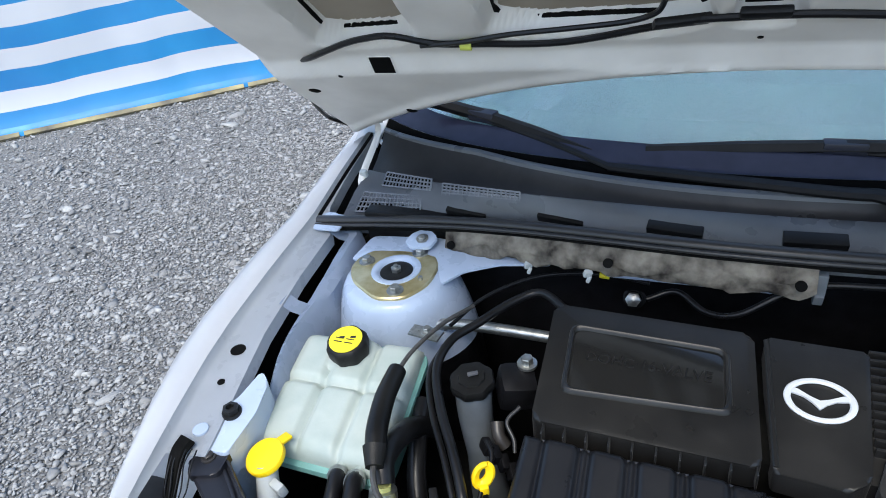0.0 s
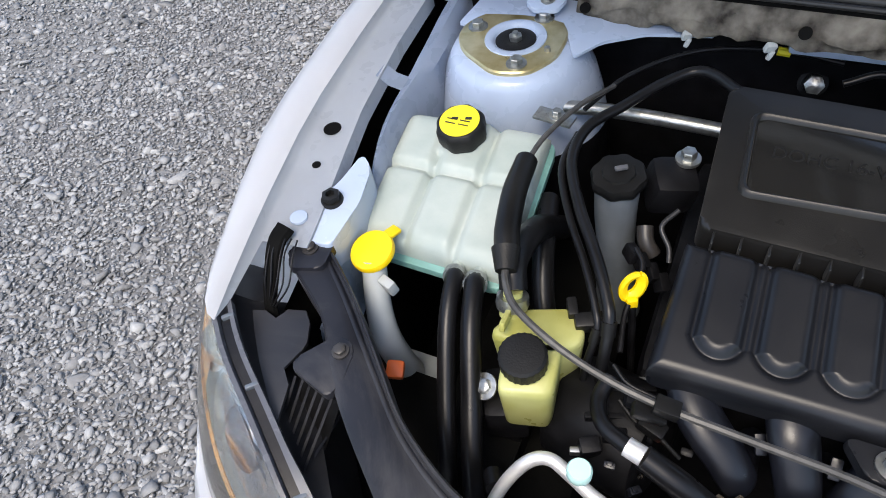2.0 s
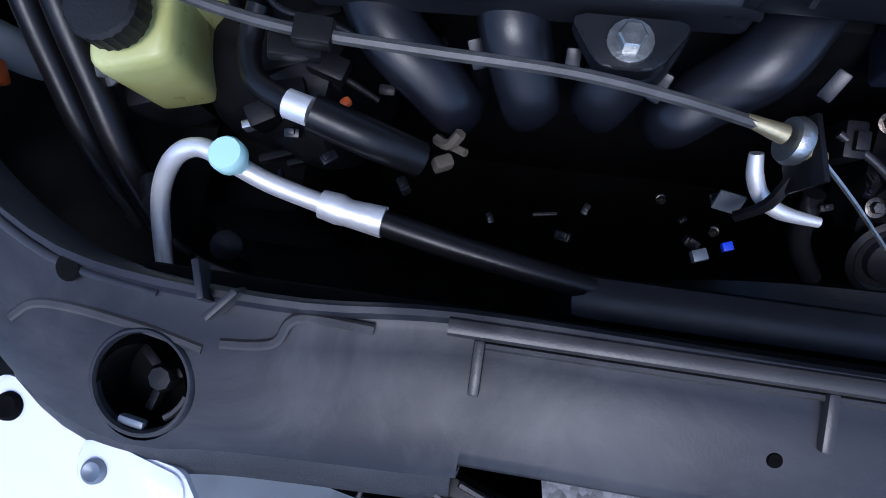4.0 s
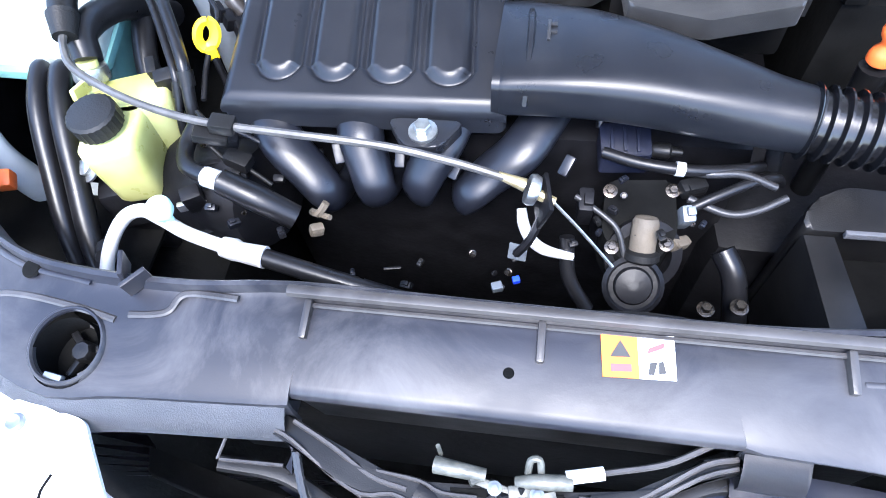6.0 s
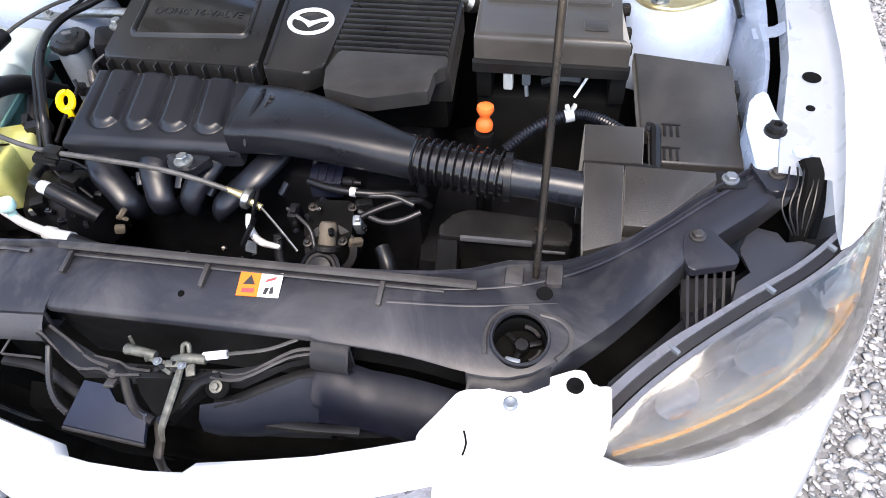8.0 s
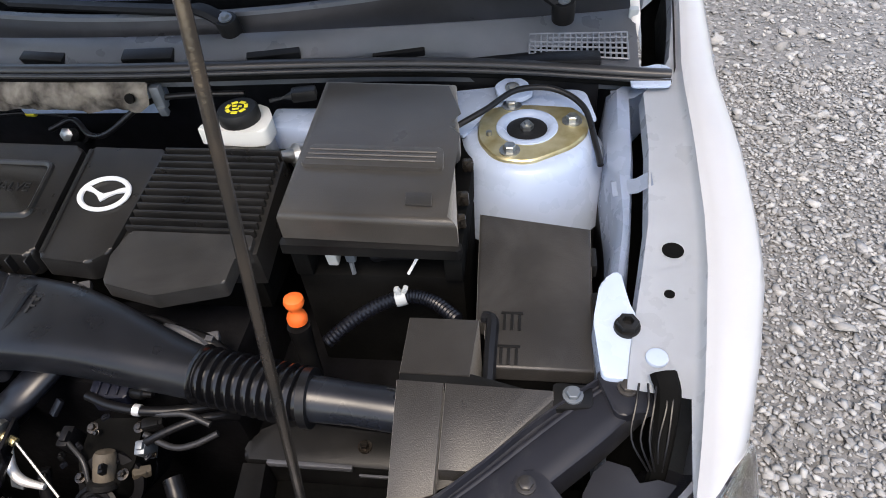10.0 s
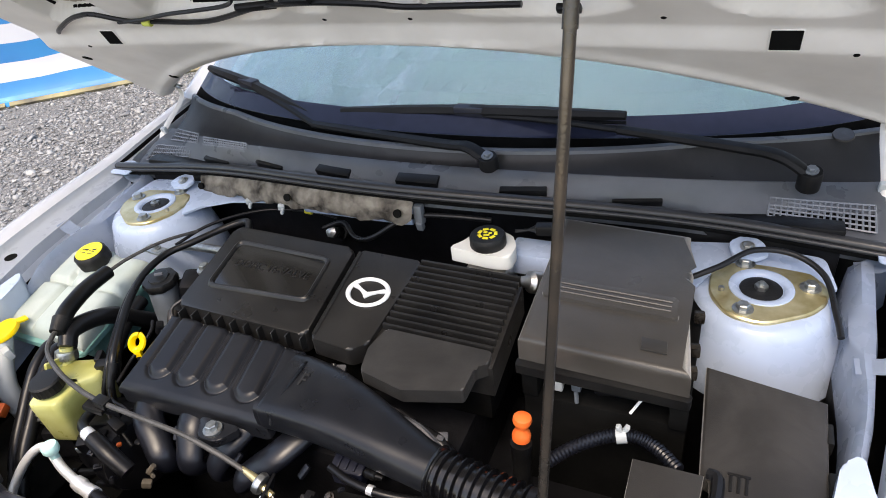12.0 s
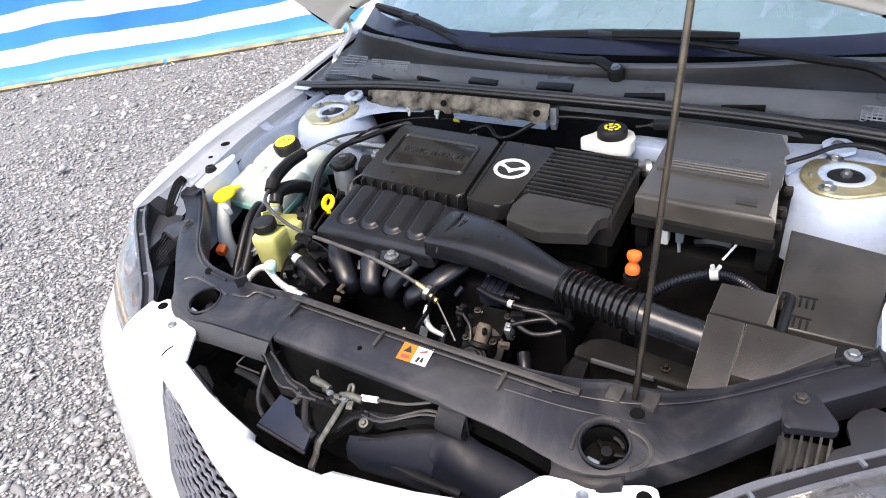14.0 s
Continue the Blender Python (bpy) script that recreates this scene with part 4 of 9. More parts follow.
def wiper(name, pivot, joint, mid, clip, blade, tip):
    t = thing(name, pivot, "black windscreen wiper resting on the glass", "wiper", "windscreen wipers")
    bm = bm_new()
    tube(bm, [pivot, Vector(pivot).lerp(Vector(joint), 0.4) + Vector((0, 0, 0.012)), joint, mid], [0.013, 0.013, 0.0125, 0.011], 8, 5, flat=0.6)
    part("arm", bm, M_WIPER, t)
    bm = bm_new()
    tube(bm, [mid, Vector(mid).lerp(Vector(clip), 0.5) + Vector((0, 0, 0.004)), clip], 0.0075, 8, 4, flat=0.7)
    part("arm_rod", bm, M_WIPER, t)
    bm = bm_new()
    lathe(bm, [(0.016, -0.022), (0.0165, 0.004), (0.0145, 0.009), (0.0, 0.0095)], pivot, (0, -0.25, 1), 20)
    part("pivot_boss", bm, M_WIPER, t)
    bm = bm_new()
    bolt(bm, Vector(pivot) + Vector((0, -0.0025, 0.009)), 0.0066, 0.007, (0, -0.25, 1), washer=1.45)
    part("pivot_nut", bm, M_GREYM, t)
    bm = bm_new()
    path = [blade, Vector(blade).lerp(Vector(clip), 0.5), clip, Vector(clip).lerp(Vector(tip), 0.5), tip]
    tube(bm, [Vector(p) + Vector((0, 0, 0.006)) for p in path], [0.0075, 0.0115, 0.0115, 0.0115, 0.0075], 6, 4, flat=1.0)
    part("blade", bm, M_WIPER, t)
    bm = bm_new()
    tube(bm, [Vector(p) + Vector((0, 0.004, -0.008)) for p in path], 0.003, 4, 4)
    part("rubber_edge", bm, M_WIPER, t)
    bm = bm_new()
    d = Vector(tip) - Vector(blade)
    obox(bm, Vector(clip) + Vector((0, 0, 0.006)), (0.055, 0.022, 0.020), (0, 0, math.degrees(math.atan2(d.y, d.x))), 0.003)
    part("clip", bm, M_TRAYP, t)


wiper("windscreen_wiper", (0.142, 0.083, 0.934), (0.043, 0.110, 0.944), (-0.246, 0.166, 0.937), (-0.485, 0.285, 0.962), (-0.277, 0.198, 0.940), (-0.620, 0.322, 0.980))
wiper("windscreen_wiper", (0.606, 0.146, 0.918), (0.500, 0.170, 0.944), (0.330, 0.168, 0.962), (0.070, 0.196, 0.962), (-0.195, 0.194, 0.950), (0.340, 0.186, 0.972))

# ---------------------------------------------------------------- bonnet
HY, HZ, HA = 0.303, 0.944, radians(38.2)


def hood_at(x, u, n=0.0):
    """A place on the raised bonnet: across, ahead of the hinge line, and below the outer skin."""
    n -= 0.028
    return Vector((x, HY - u * math.cos(HA) - n * math.sin(HA), HZ + u * math.sin(HA) - n * math.cos(HA)))


def hood_rear(x):
    s = (x / 0.72) ** 2
    return -0.039 + 0.263 * (1 - s) + 0.053 * (1 - s * s)


def hood_half(u):
    return 0.782 - 0.084 * u - 0.10 * max(0, u - 0.55) ** 2


POCKETS = ((-0.535, 0.075, 0.378, 0.62), (-0.245, 0.128, 0.372, 0.78), (-0.072, 0.036, 0.388, 0.80), (0.072, 0.036, 0.388, 0.80), (0.245, 0.128, 0.374, 0.78), (0.535, 0.075, 0.382, 0.62))


def cavity(x, u):
    """How deep the stamped pockets of the inner panel are at a place, 0 to 1."""
    best = 0.0
    for cx, hw, u0, u1 in POCKETS:
        dx = (hw - abs(x - cx - 0.12 * (u - 0.4) * (1 if cx > 0 else -1) * -1)) / 0.015
        du = min(u - u0 - 0.25 * max(0, abs(x - cx) / hw - 0.4) ** 2 * 0.35, u1 - u) / 0.015
        k = min(dx, du, 1.0)
        if k > 0:
            best = max(best, k * k * (3 - 2 * k))
    return best


def hood_rows(x, u):
    """How far below the outer skin the inner panel lies: a deep rear box section, a steep step, then the flat with its pockets."""
    f = x / hood_half(u)
    ur = hood_rear(f * 0.74)
    u1 = 0.96 - 0.09 * f * f
    v = (u - ur) / (u1 - ur)
    edge = min((1 - abs(f)) * hood_half(u), u - ur, u1 - u) / 0.035
    step = min(1.0, max(0.0, (u - 0.320) / 0.031))
    d = (0.034 + 0.016 * (1 - step)) * min(1, max(0, edge)) ** 0.5 + 0.004
    d += 0.005 * math.exp(-((u - ur - 0.055) / 0.014) ** 2) * (u < 0.32)
    d -= 0.036 * cavity(x, u)
    return max(d, 0.003) - 0.020 * (1 - f * f) * (1 - (v - 0.5) ** 2)


def bonnet():
    t = thing("bonnet", hood_at(0, 0), "white car bonnet propped open with its bare stamped underside showing", "bonnet")
    nx, nu = 220, 130
    bm = bm_new()
    rows = []
    for j in range(nu + 1):
        row = []
        for i in range(nx + 1):
            f = 2 * i / nx - 1
            u1 = 0.96
            ur = hood_rear(f * 0.74)
            v = j / nu
            u = ur + (u1 - 0.09 * f * f - ur) * v
            x = f * hood_half(u)
            row.append(hood_at(x, u, hood_rows(x, u)))
        rows.append(row)
    loft(bm, rows)
    panel = part("inner_panel", bm, M_HOODIN, t, "bare stamped inner panel in dull grey-beige paint", sharp=60)
    for cx, hw, u0, u2 in POCKETS:
        bm = bm_new()
        rows = []
        for b in np.linspace(u0 + 0.009, u2 - 0.009, 14):
            row = []
            for a in np.linspace(-hw + 0.009, hw - 0.009, 14):
                x = cx + a - 0.12 * (b - 0.4) * (1 if cx > 0 else -1)
                f = x / hood_half(b)
                ur = hood_rear(f * 0.74)
                v = (b - ur) / (0.96 - 0.09 * f * f - ur)
                row.append(hood_at(x, b, 0.0048 - 0.020 * (1 - f * f) * (1 - (v - 0.5) ** 2)))
            rows.append(row)
        loft(bm, rows)
        part("recess_floor", bm, M_POCKET, panel, "darker beige floor of the pocket", sharp=60)
        # dark tube drawn where the gap between panel and skin is in shadow
        bm = bm_new()
        rim = [rows[j][0] for j in range(5, 0, -1)] + rows[0][1:-1] + [rows[j][-1] for j in range(1, 6)]
        tube(bm, [p + Vector((0, -0.003, -0.004)) for p in rim], 0.0042, 6, 3)
        part("pocket_edge_shade", bm, M_GRIMESHADE, panel, "dark line for the gap's shade along the pocket's edge")
    bm = bm_new()
    rows = []
    for j in range(21):
        row = []
        for i in range(41):
            f = 2 * i / 40 - 1
            ur = hood_rear(f * 0.74)
            v = j / 20
            u = ur + (0.96 - 0.09 * f * f - ur) * v
            row.append(hood_at(f * hood_half(u) * 1.004, u, -0.004 - 0.020 * (1 - f * f) * (1 - (v - 0.5) ** 2)))
        rows.append(row)
    loft(bm, rows)
    bmesh.ops.solidify(bm, geom=list(bm.faces), thickness=0.0015)
    part("outer_skin", bm, M_WHITE, t, "glossy white outer skin", sharp=60)
    for s in (-1, 1):
        bm = bm_new()
        c = hood_at(s * 0.538, 0.3355, hood_rows(0.538, 0.3355))
        m = Matrix.Translation(c) @ Matrix.Rotation(-HA - math.atan2(0.016, 0.031), 4, "X")
        rim = round_poly([(-0.0165, -0.0145), (0.0165, -0.0145), (0.0165, 0.0145), (-0.0165, 0.0145)], 0.0022, 3)
        rows = [[m @ Vector((x * k, y * k, z)) for x, y in rim] for k, z in ((1.10, -0.0004), (1.04, -0.0016), (1.0, -0.0012), (0.99, 0.0006))]
        loft(bm, rows, closed=True)
        lip = part("square_hole", bm, M_HOODIN, t, "square opening with a rolled lip")
        # flat dark plate stands in for the opening's shaded depth
        bm = bm_new()
        box(bm, -0.0163, 0.0163, -0.0143, 0.0143, -0.0011, 0.0006, 0, m=m)
        part("hole_dark", bm, M_GRIMESHADE, lip)
        # drain holes are black discs, their shade put into the colour
        for du, dx, r in ((0.262, 0.690, 0.0085), (0.372, 0.405, 0.0030), (0.318, 0.612, 0.0030), (0.366, 0.07, 0.0030), (0.160, 0.566, 0.0075)):
            bm = bm_new()
            lathe(bm, [(r * 1.3, -0.0006), (r, 0.0008), (0.0, 0.0009)], hood_at(s * dx, du, hood_rows(dx, du)), -Vector((0, math.sin(HA), math.cos(HA))), 16)
            part("drain_hole", bm, M_GRIMESHADE, t)
        # hinge
        bm = bm_new()
        a = hood_at(s * 0.705, 0.045, 0.03)
        tube(bm, [a, a + Vector((s * 0.004, 0.03, -0.045)), Vector((s * 0.715, 0.215, 0.872)), Vector((s * 0.712, 0.20, 0.845))], [0.007, 0.006, 0.007, 0.008], 6, 4, flat=0.45)
        h = part("hinge", bm, M_HOODIN, t, "painted steel bonnet hinge")
        for du in (0.03, 0.075):
            bm = bm_new()
            bolt(bm, hood_at(s * 0.690, du, 0.030), 0.007, 0.008, -Vector((0, math.sin(HA), math.cos(HA))))
            part("hinge_bolt", bm, M_STEEL, t)
        bm = bm_new()
        obox(bm, (s * 0.712, 0.215, 0.872), (0.014, 0.010, 0.020), (15, 0, 0), 0.003)
        part("hinge_clip", bm, M_NEUT, t, "pale plastic clip at the hinge")
    # washer hose along the rear edge
    bm = bm_new()
    hose_run = [(-0.637, 0.364), (-0.598, 0.385), (-0.563, 0.400), (-0.529, 0.411), (-0.491, 0.414), (-0.441, 0.388), (-0.384, 0.381), (-0.28, 0.376), (-0.154, 0.415), (-0.10, 0.425), (-0.035, 0.428), (0.037, 0.420), (0.080, 0.407), (0.153, 0.408), (0.243, 0.412)]

    def lay(run, lift):
        return [hood_at(x, u, hood_rows(x, u) + lift + 0.033 * cavity(x, u)) for x, u in run]
    # its end loops round the corner and down to the hinge
    corner = [hood_at(x, u, 0.028) for x, u in ((-0.787, -0.042), (-0.797, -0.013), (-0.808, 0.020), (-0.792, 0.090), (-0.763, 0.170), (-0.754, 0.225), (-0.749, 0.258), (-0.729, 0.285), (-0.684, 0.328))]
    tube(bm, corner + lay(hose_run, 0.004), 0.0042, 8, 6)
    hose = part("washer_hose", bm, M_HOSE, t, "thin black washer hose")
    bm = bm_new()
    tube(bm, lay([(-0.46, 0.388), (-0.401, 0.394), (-0.34, 0.405), (-0.273, 0.414), (-0.205, 0.426), (-0.175, 0.445), (-0.165, 0.475)], 0.006), 0.0032, 8, 6)
    part("washer_hose", bm, M_HOSE, t)
    bm = bm_new()
    tube(bm, lay([(-0.408, 0.384), (-0.394, 0.382)], 0.005), 0.0070, 10, smooth=False)
    part("tape", bm, M_GREEN, hose, "yellow-green tape")
    for x, u, ln, rz in ((-0.150, 0.422, 0.060, 20), (-0.072, 0.436, 0.048, 0), (0.30, 0.405, 0.030, 0)):
        bm = bm_new()
        obox(bm, hood_at(x, u, hood_rows(x, u) + 0.006 + 0.033 * cavity(x, u)), (ln, 0.015, 0.009), (-38, 0, rz), 0.003)
        part("hose_clip", bm, M_BLACK, t)


bonnet()

# prop rod
t = thing("prop_rod", (0.396, -0.553, 0.760), "worn steel prop rod holding the bonnet open", "prop rod")
rd = Vector((0.0124, 0.2288, 0.9734))
b0 = Vector((0.396, -0.553, 0.755))
bm = bm_new()
tube(bm, [b0, b0 + rd * 0.36, b0 + rd * 0.735], 0.0041, 10, smooth=False)
part("rod", bm, M_ROD, t)
bm = bm_new()
tube(bm, [b0 + rd * 0.552, b0 + rd * 0.72], 0.0049, 10, smooth=False)
part("sleeve", bm, M_ROD, t, "worn metal sleeve")
bm = bm_new()
box(bm, 0.363, 0.383, -0.570, -0.536, 0.745, 0.768, 0.004)
box(bm, 0.407, 0.425, -0.566, -0.536, 0.745, 0.768, 0.004)
box(bm, 0.363, 0.425, -0.565, -0.54, 0.735, 0.760, 0.003)
part("rod_holder", bm, M_RAIL, t, "worn grey plastic rod holder")


# ---------------------------------------------------------------- front: support cover, bumper, headlamps
REAR = [(-0.675, -0.352), (-0.644, -0.369), (-0.586, -0.415), (-0.53, -0.468), (-0.477, -0.518), (-0.409, -0.557), (-0.348, -0.571), (-0.25, -0.575), (-0.155, -0.568), (0.02, -0.570), (0.17, -0.570), (0.26, -0.564), (0.324, -0.553), (0.366, -0.536), (0.42, -0.530), (0.476, -0.501), (0.52, -0.464), (0.577, -0.411), (0.645, -0.360), (0.678, -0.340)]
FRONT = [(-0.690, -0.391), (-0.668, -0.410), (-0.612, -0.448), (-0.572, -0.500), (-0.526, -0.545), (-0.462, -0.598), (-0.400, -0.653), (-0.344, -0.673), (-0.284, -0.667), (-0.175, -0.661), (0.02, -0.650), (0.185, -0.655), (0.27, -0.660), (0.346, -0.672), (0.395, -0.668), (0.44, -0.638), (0.49, -0.591), (0.547, -0.522), (0.585, -0.478), (0.640, -0.430), (0.690, -0.380)]
CN = 72
C_REAR = spread([(x, y, 0) for x, y in REAR], CN)
C_FRONT = spread([(x, y, 0) for x, y in FRONT], CN)


def sup_z(x, y):
    """Height of the support cover."""
    a = abs(x)
    rear = interp(a, [0, 0.35, 0.45, 0.55, 0.70], [0.764, 0.764, 0.762, 0.762, 0.778])
    return rear + 0.19 * min(0, y + 0.575) * (a < 0.9) * interp(a, [0, 0.35, 0.5], [1.0, 1.0, 0.2])


def support():
    t = thing("radiator_support_cover", (0, -0.6, 0.70), "black plastic cover over the radiator support, dusty and scuffed", "radiator cover")
    bm = bm_new()
    rows = []
    # the front edge steps back in a straight line over the latch opening
    sides = []
    for x0, x1 in ((-0.70, -0.152), (-0.152, 0.165), (0.165, 0.70)):
        mid = x0 > -0.2 and x1 < 0.2
        inner = [(a, b) for a, b in zip(C_REAR, C_FRONT) if x0 + 0.004 < b.x < x1 - 0.004]
        ends = {}
        for x in (x0, x1):
            if abs(x) < 0.5:
                k = max(i for i in range(CN - 1) if C_FRONT[i].x <= x)
                u = (x - C_FRONT[k].x) / (C_FRONT[k + 1].x - C_FRONT[k].x)
                a, b = C_REAR[k].lerp(C_REAR[k + 1], u), C_FRONT[k].lerp(C_FRONT[k + 1], u)
                ends[x] = (a, Vector((x, -0.659 if x < 0 else -0.652, 0)) if not mid else b)
        pairs = ([ends[x0]] if x0 in ends else []) + inner + ([ends[x1]] if x1 in ends else [])
        for a, b in pairs:
            k = min(1.0, max(0.0, abs(b.x - 0.006) - 0.158) / 0.08)
            base = Vector((b.x, -0.651 + (b.y + 0.651) * k * k * (3 - 2 * k), 0))
            sides.append((a, base if mid else b, base, mid))
        sides.append(None)
    for item in sides:
        if item is None:
            loft(bm, rows)
            rows = []
            continue
        a, b, base, mid = item
        row = []
        edge = ((0.90, -0.001), (0.98, -0.0025), (1.0, -0.005), (1.0, -0.012)) if mid else ((0.92, -0.001), (0.985, -0.004), (1.0, -0.018), (1.0, -0.045))
        for v, dz in ((0.0, -0.045), (0.0, 0.002), (0.03, 0.006), (0.07, 0.006), (0.10, -0.002), (0.16, -0.003), (0.30, 0.0), (0.5, 0.001), (0.7, 0.0)) + edge:
            p = a.lerp(base if v < 0.8 else b, v)
            row.append((p.x, p.y, sup_z(p.x, p.y) + dz))
        rows.append(row)
    bmesh.ops.remove_doubles(bm, verts=list(bm.verts), dist=0.0003)
    bmesh.ops.solidify(bm, geom=list(bm.faces), thickness=0.003)
    cover = part("top_cover", bm, M_SUPP, t, sharp=40)
    for x, y in ((-0.333, -0.634), (0.386, -0.629)):
        bm = bm_new()
        lathe(bm, [(0.0275, -0.08), (0.0275, 0.04)], (x, y, sup_z(x, y)), (0, -0.17, 1), 40)
        carve(cover, bm)
    bm = bm_new()
    slab(bm, [(0.208, -0.648), (0.262, -0.652), (0.335, -0.660), (0.335, -0.73), (0.208, -0.73)], 0.7425, 0.07, 0)
    carve(cover, bm)
    # raised rail along the rear edge
    bm = bm_new()
    tube(bm, [(x, -0.578 + 0.0 * x, sup_z(x, -0.578) + 0.006) for x in np.linspace(-0.165, 0.335, 9)], 0.0052, 8, 2, flat=0.8)
    tube(bm, [(x, -0.5855, sup_z(x, -0.5855) + 0.001) for x in np.linspace(-0.150, 0.30, 9)], 0.0022, 6, 2, flat=0.8)
    part("rear_rail", bm, M_RAIL, t, "thin grey edge line rail")
    for x in (-0.148, 0.026, 0.232):
        bm = bm_new()
        obox(bm, (x, -0.597, sup_z(x, -0.597) + 0.001), (0.006, 0.030, 0.011), (9, 0, 0), 0.002)
        part("rail_stop", bm, M_RAIL, t)
    # line beads towards the sides
    for pts in ([(0.25, -0.585), (0.33, -0.578), (0.40, -0.560), (0.46, -0.528), (0.52, -0.480), (0.60, -0.408), (0.66, -0.362)],
                [(0.24, -0.603), (0.33, -0.598), (0.42, -0.585)],
                [(-0.66, -0.368), (-0.60, -0.418), (-0.53, -0.483), (-0.47, -0.535), (-0.40, -0.572), (-0.33, -0.584)]):
        bm = bm_new()
        tube(bm, [(x, y, sup_z(x, y) + 0.0001) for x, y in pts], 0.0024, 6, 5, flat=0.45)
        part("bead", bm, M_SUPP, t)
    # round lamp access holes: raised lip, well blackened for its shade, lamp's adjuster inside
    for x, y in ((-0.333, -0.634), (0.386, -0.629)):
        z = sup_z(x, y)
        ax = Vector((0, -0.17, 1))
        bm = bm_new()
        lathe(bm, [(0.0320, -0.001), (0.0312, 0.0022), (0.0300, 0.0034), (0.0285, 0.0034), (0.0275, 0.001)], (x, y, z), ax, 40)
        bmesh.ops.delete(bm, geom=[f for f in bm.faces if len(f.verts) > 4], context="FACES_ONLY")
        rim = part("access_hole", bm, M_SUPP, t, "round access hole with a raised lip")
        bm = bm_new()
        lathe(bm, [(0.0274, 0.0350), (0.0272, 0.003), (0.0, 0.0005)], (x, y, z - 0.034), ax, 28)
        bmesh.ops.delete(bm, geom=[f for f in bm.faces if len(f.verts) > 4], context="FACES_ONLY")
        part("hole_dark", bm, M_GRIMESHADE, rim)
        bm = bm_new()
        lathe(bm, [(0.0085, -0.004), (0.009, 0.008), (0.007, 0.011), (0.0, 0.0115)], (x + 0.002, y + 0.003, z - 0.024), ax, 8)
        for a in (20, 140, 255):
            obox(bm, (x + 0.002 + 0.013 * math.cos(radians(a)), y + 0.003 + 0.013 * math.sin(radians(a)), z - 0.022), (0.018, 0.006, 0.007), (10, 0, a), 0.0015)
        part("adjuster", bm, M_BLACK, rim, "black lamp adjuster")
        for a0, a1, m in ((30, 80, M_RAIL), (300, 345, M_RAIL)):
            bm = bm_new()
            tube(bm, [(x + 0.0225 * math.cos(radians(a)), y + 0.0225 * math.sin(radians(a)), z - 0.011) for a in np.linspace(a0, a1, 5)], 0.0022, 6, 2)
            part("inner_catch", bm, m, rim)
        bm = bm_new()
        obox(bm, (x - 0.005, y - 0.0235, z - 0.007), (0.016, 0.005, 0.006), (10, 0, -8), 0.0015)
        part("inner_tab", bm, M_GREYM, rim)
    # stepped ridge round the wells
    for pts in ([(-0.417, -0.610), (-0.404, -0.600), (-0.380, -0.599), (-0.345, -0.603), (-0.325, -0.606), (-0.300, -0.611)],
                [(-0.290, -0.606), (-0.270, -0.604), (-0.258, -0.600), (-0.252, -0.589), (-0.240, -0.585), (-0.205, -0.586)],
                [(0.352, -0.650), (0.350, -0.628), (0.356, -0.610), (0.372, -0.597), (0.392, -0.594)],
                [(0.405, -0.600), (0.425, -0.605), (0.437, -0.618), (0.436, -0.636), (0.424, -0.650)]):
        bm = bm_new()
        tube(bm, [(x, y, sup_z(x, y) + 0.0006) for x, y in pts], 0.0030, 6, 5, flat=0.5)
        part("bead", bm, M_RAIL, t, "scuffed moulded ridge")
    # small holes, drawn as black discs for their shade
    for x, y, r in ((0.407, -0.576, 0.0075), (-0.385, -0.577, 0.007), (0.005, -0.620, 0.0035)):
        bm = bm_new()
        lathe(bm, [(r * 1.2, -0.001), (r, 0.0008), (0.0, 0.0008)], (x, y, sup_z(x, y) + 0.001), (0, -0.15, 1), 16)
        part("pin_hole", bm, M_GRIMESHADE, t)
    for s, z1, z2 in ((-1, 0.778, 0.756), (1, 0.783, 0.763)):
        bm = bm_new()
        x, y = s * 0.664, -0.379
        slab(bm, round_poly([(x - 0.03, y + 0.02), (x + 0.022, y + 0.028), (x + 0.028, y - 0.02), (x - 0.012, y - 0.032)], 0.01), 0.779, 0.012, 0.003)
        part("end_pad", bm, M_SUPP, t)
        bm = bm_new()
        bolt(bm, (x, y, 0.779), 0.0072, 0.007, washer=1.35)
        part("support_bolt", bm, M_RAIL, t)
    # little upright fins
    for x, y, a in ((-0.300, -0.574, 20), (-0.285, -0.584, -40)):
        bm = bm_new()
        obox(bm, (x, y, 0.772), (0.004, 0.022, 0.022), (0, 10, a), 0.001)
        part("fin", bm, M_SUPP, t)
    # front lip on both sides of the latch opening, a slot below it, and the sloping air guide
    for x0, x1 in ((-0.42, -0.155), (0.165, 0.208), (0.337, 0.42)):
        bm = bm_new()
        rows = []
        for x in np.linspace(x0, x1, 18):
            y = interp(x, [p.x for p in C_FRONT], [p.y for p in C_FRONT])
            z = sup_z(x, y)
            rows.append([(x, y + 0.001, z - 0.008), (x, y - 0.009, z - 0.016), (x, y - 0.017, z - 0.028), (x, y - 0.017, z - 0.036), (x, y + 0.02, z - 0.040)])
        loft(bm, rows)
        bmesh.ops.solidify(bm, geom=list(bm.faces), thickness=0.002)
        # left face: paler plastic for dust and the light it catches
        part("front_lip", bm, M_GREYP if x0 < 0 else M_SUPP, t, "dusty brown-grey front face, lightened for caught light" if x0 < 0 else "", sharp=50)
    for x0, x1 in ((-0.42, -0.155), (0.165, 0.42)):
        bm = bm_new()
        rows = []
        for x in np.linspace(x0, x1, 18):
            y = interp(x, [p.x for p in C_FRONT], [p.y for p in C_FRONT])
            dz = 0.012 * min(1.0, max(0.0, (x - 0.20) / 0.02)) * min(1.0, max(0.0, (0.375 - x) / 0.05))
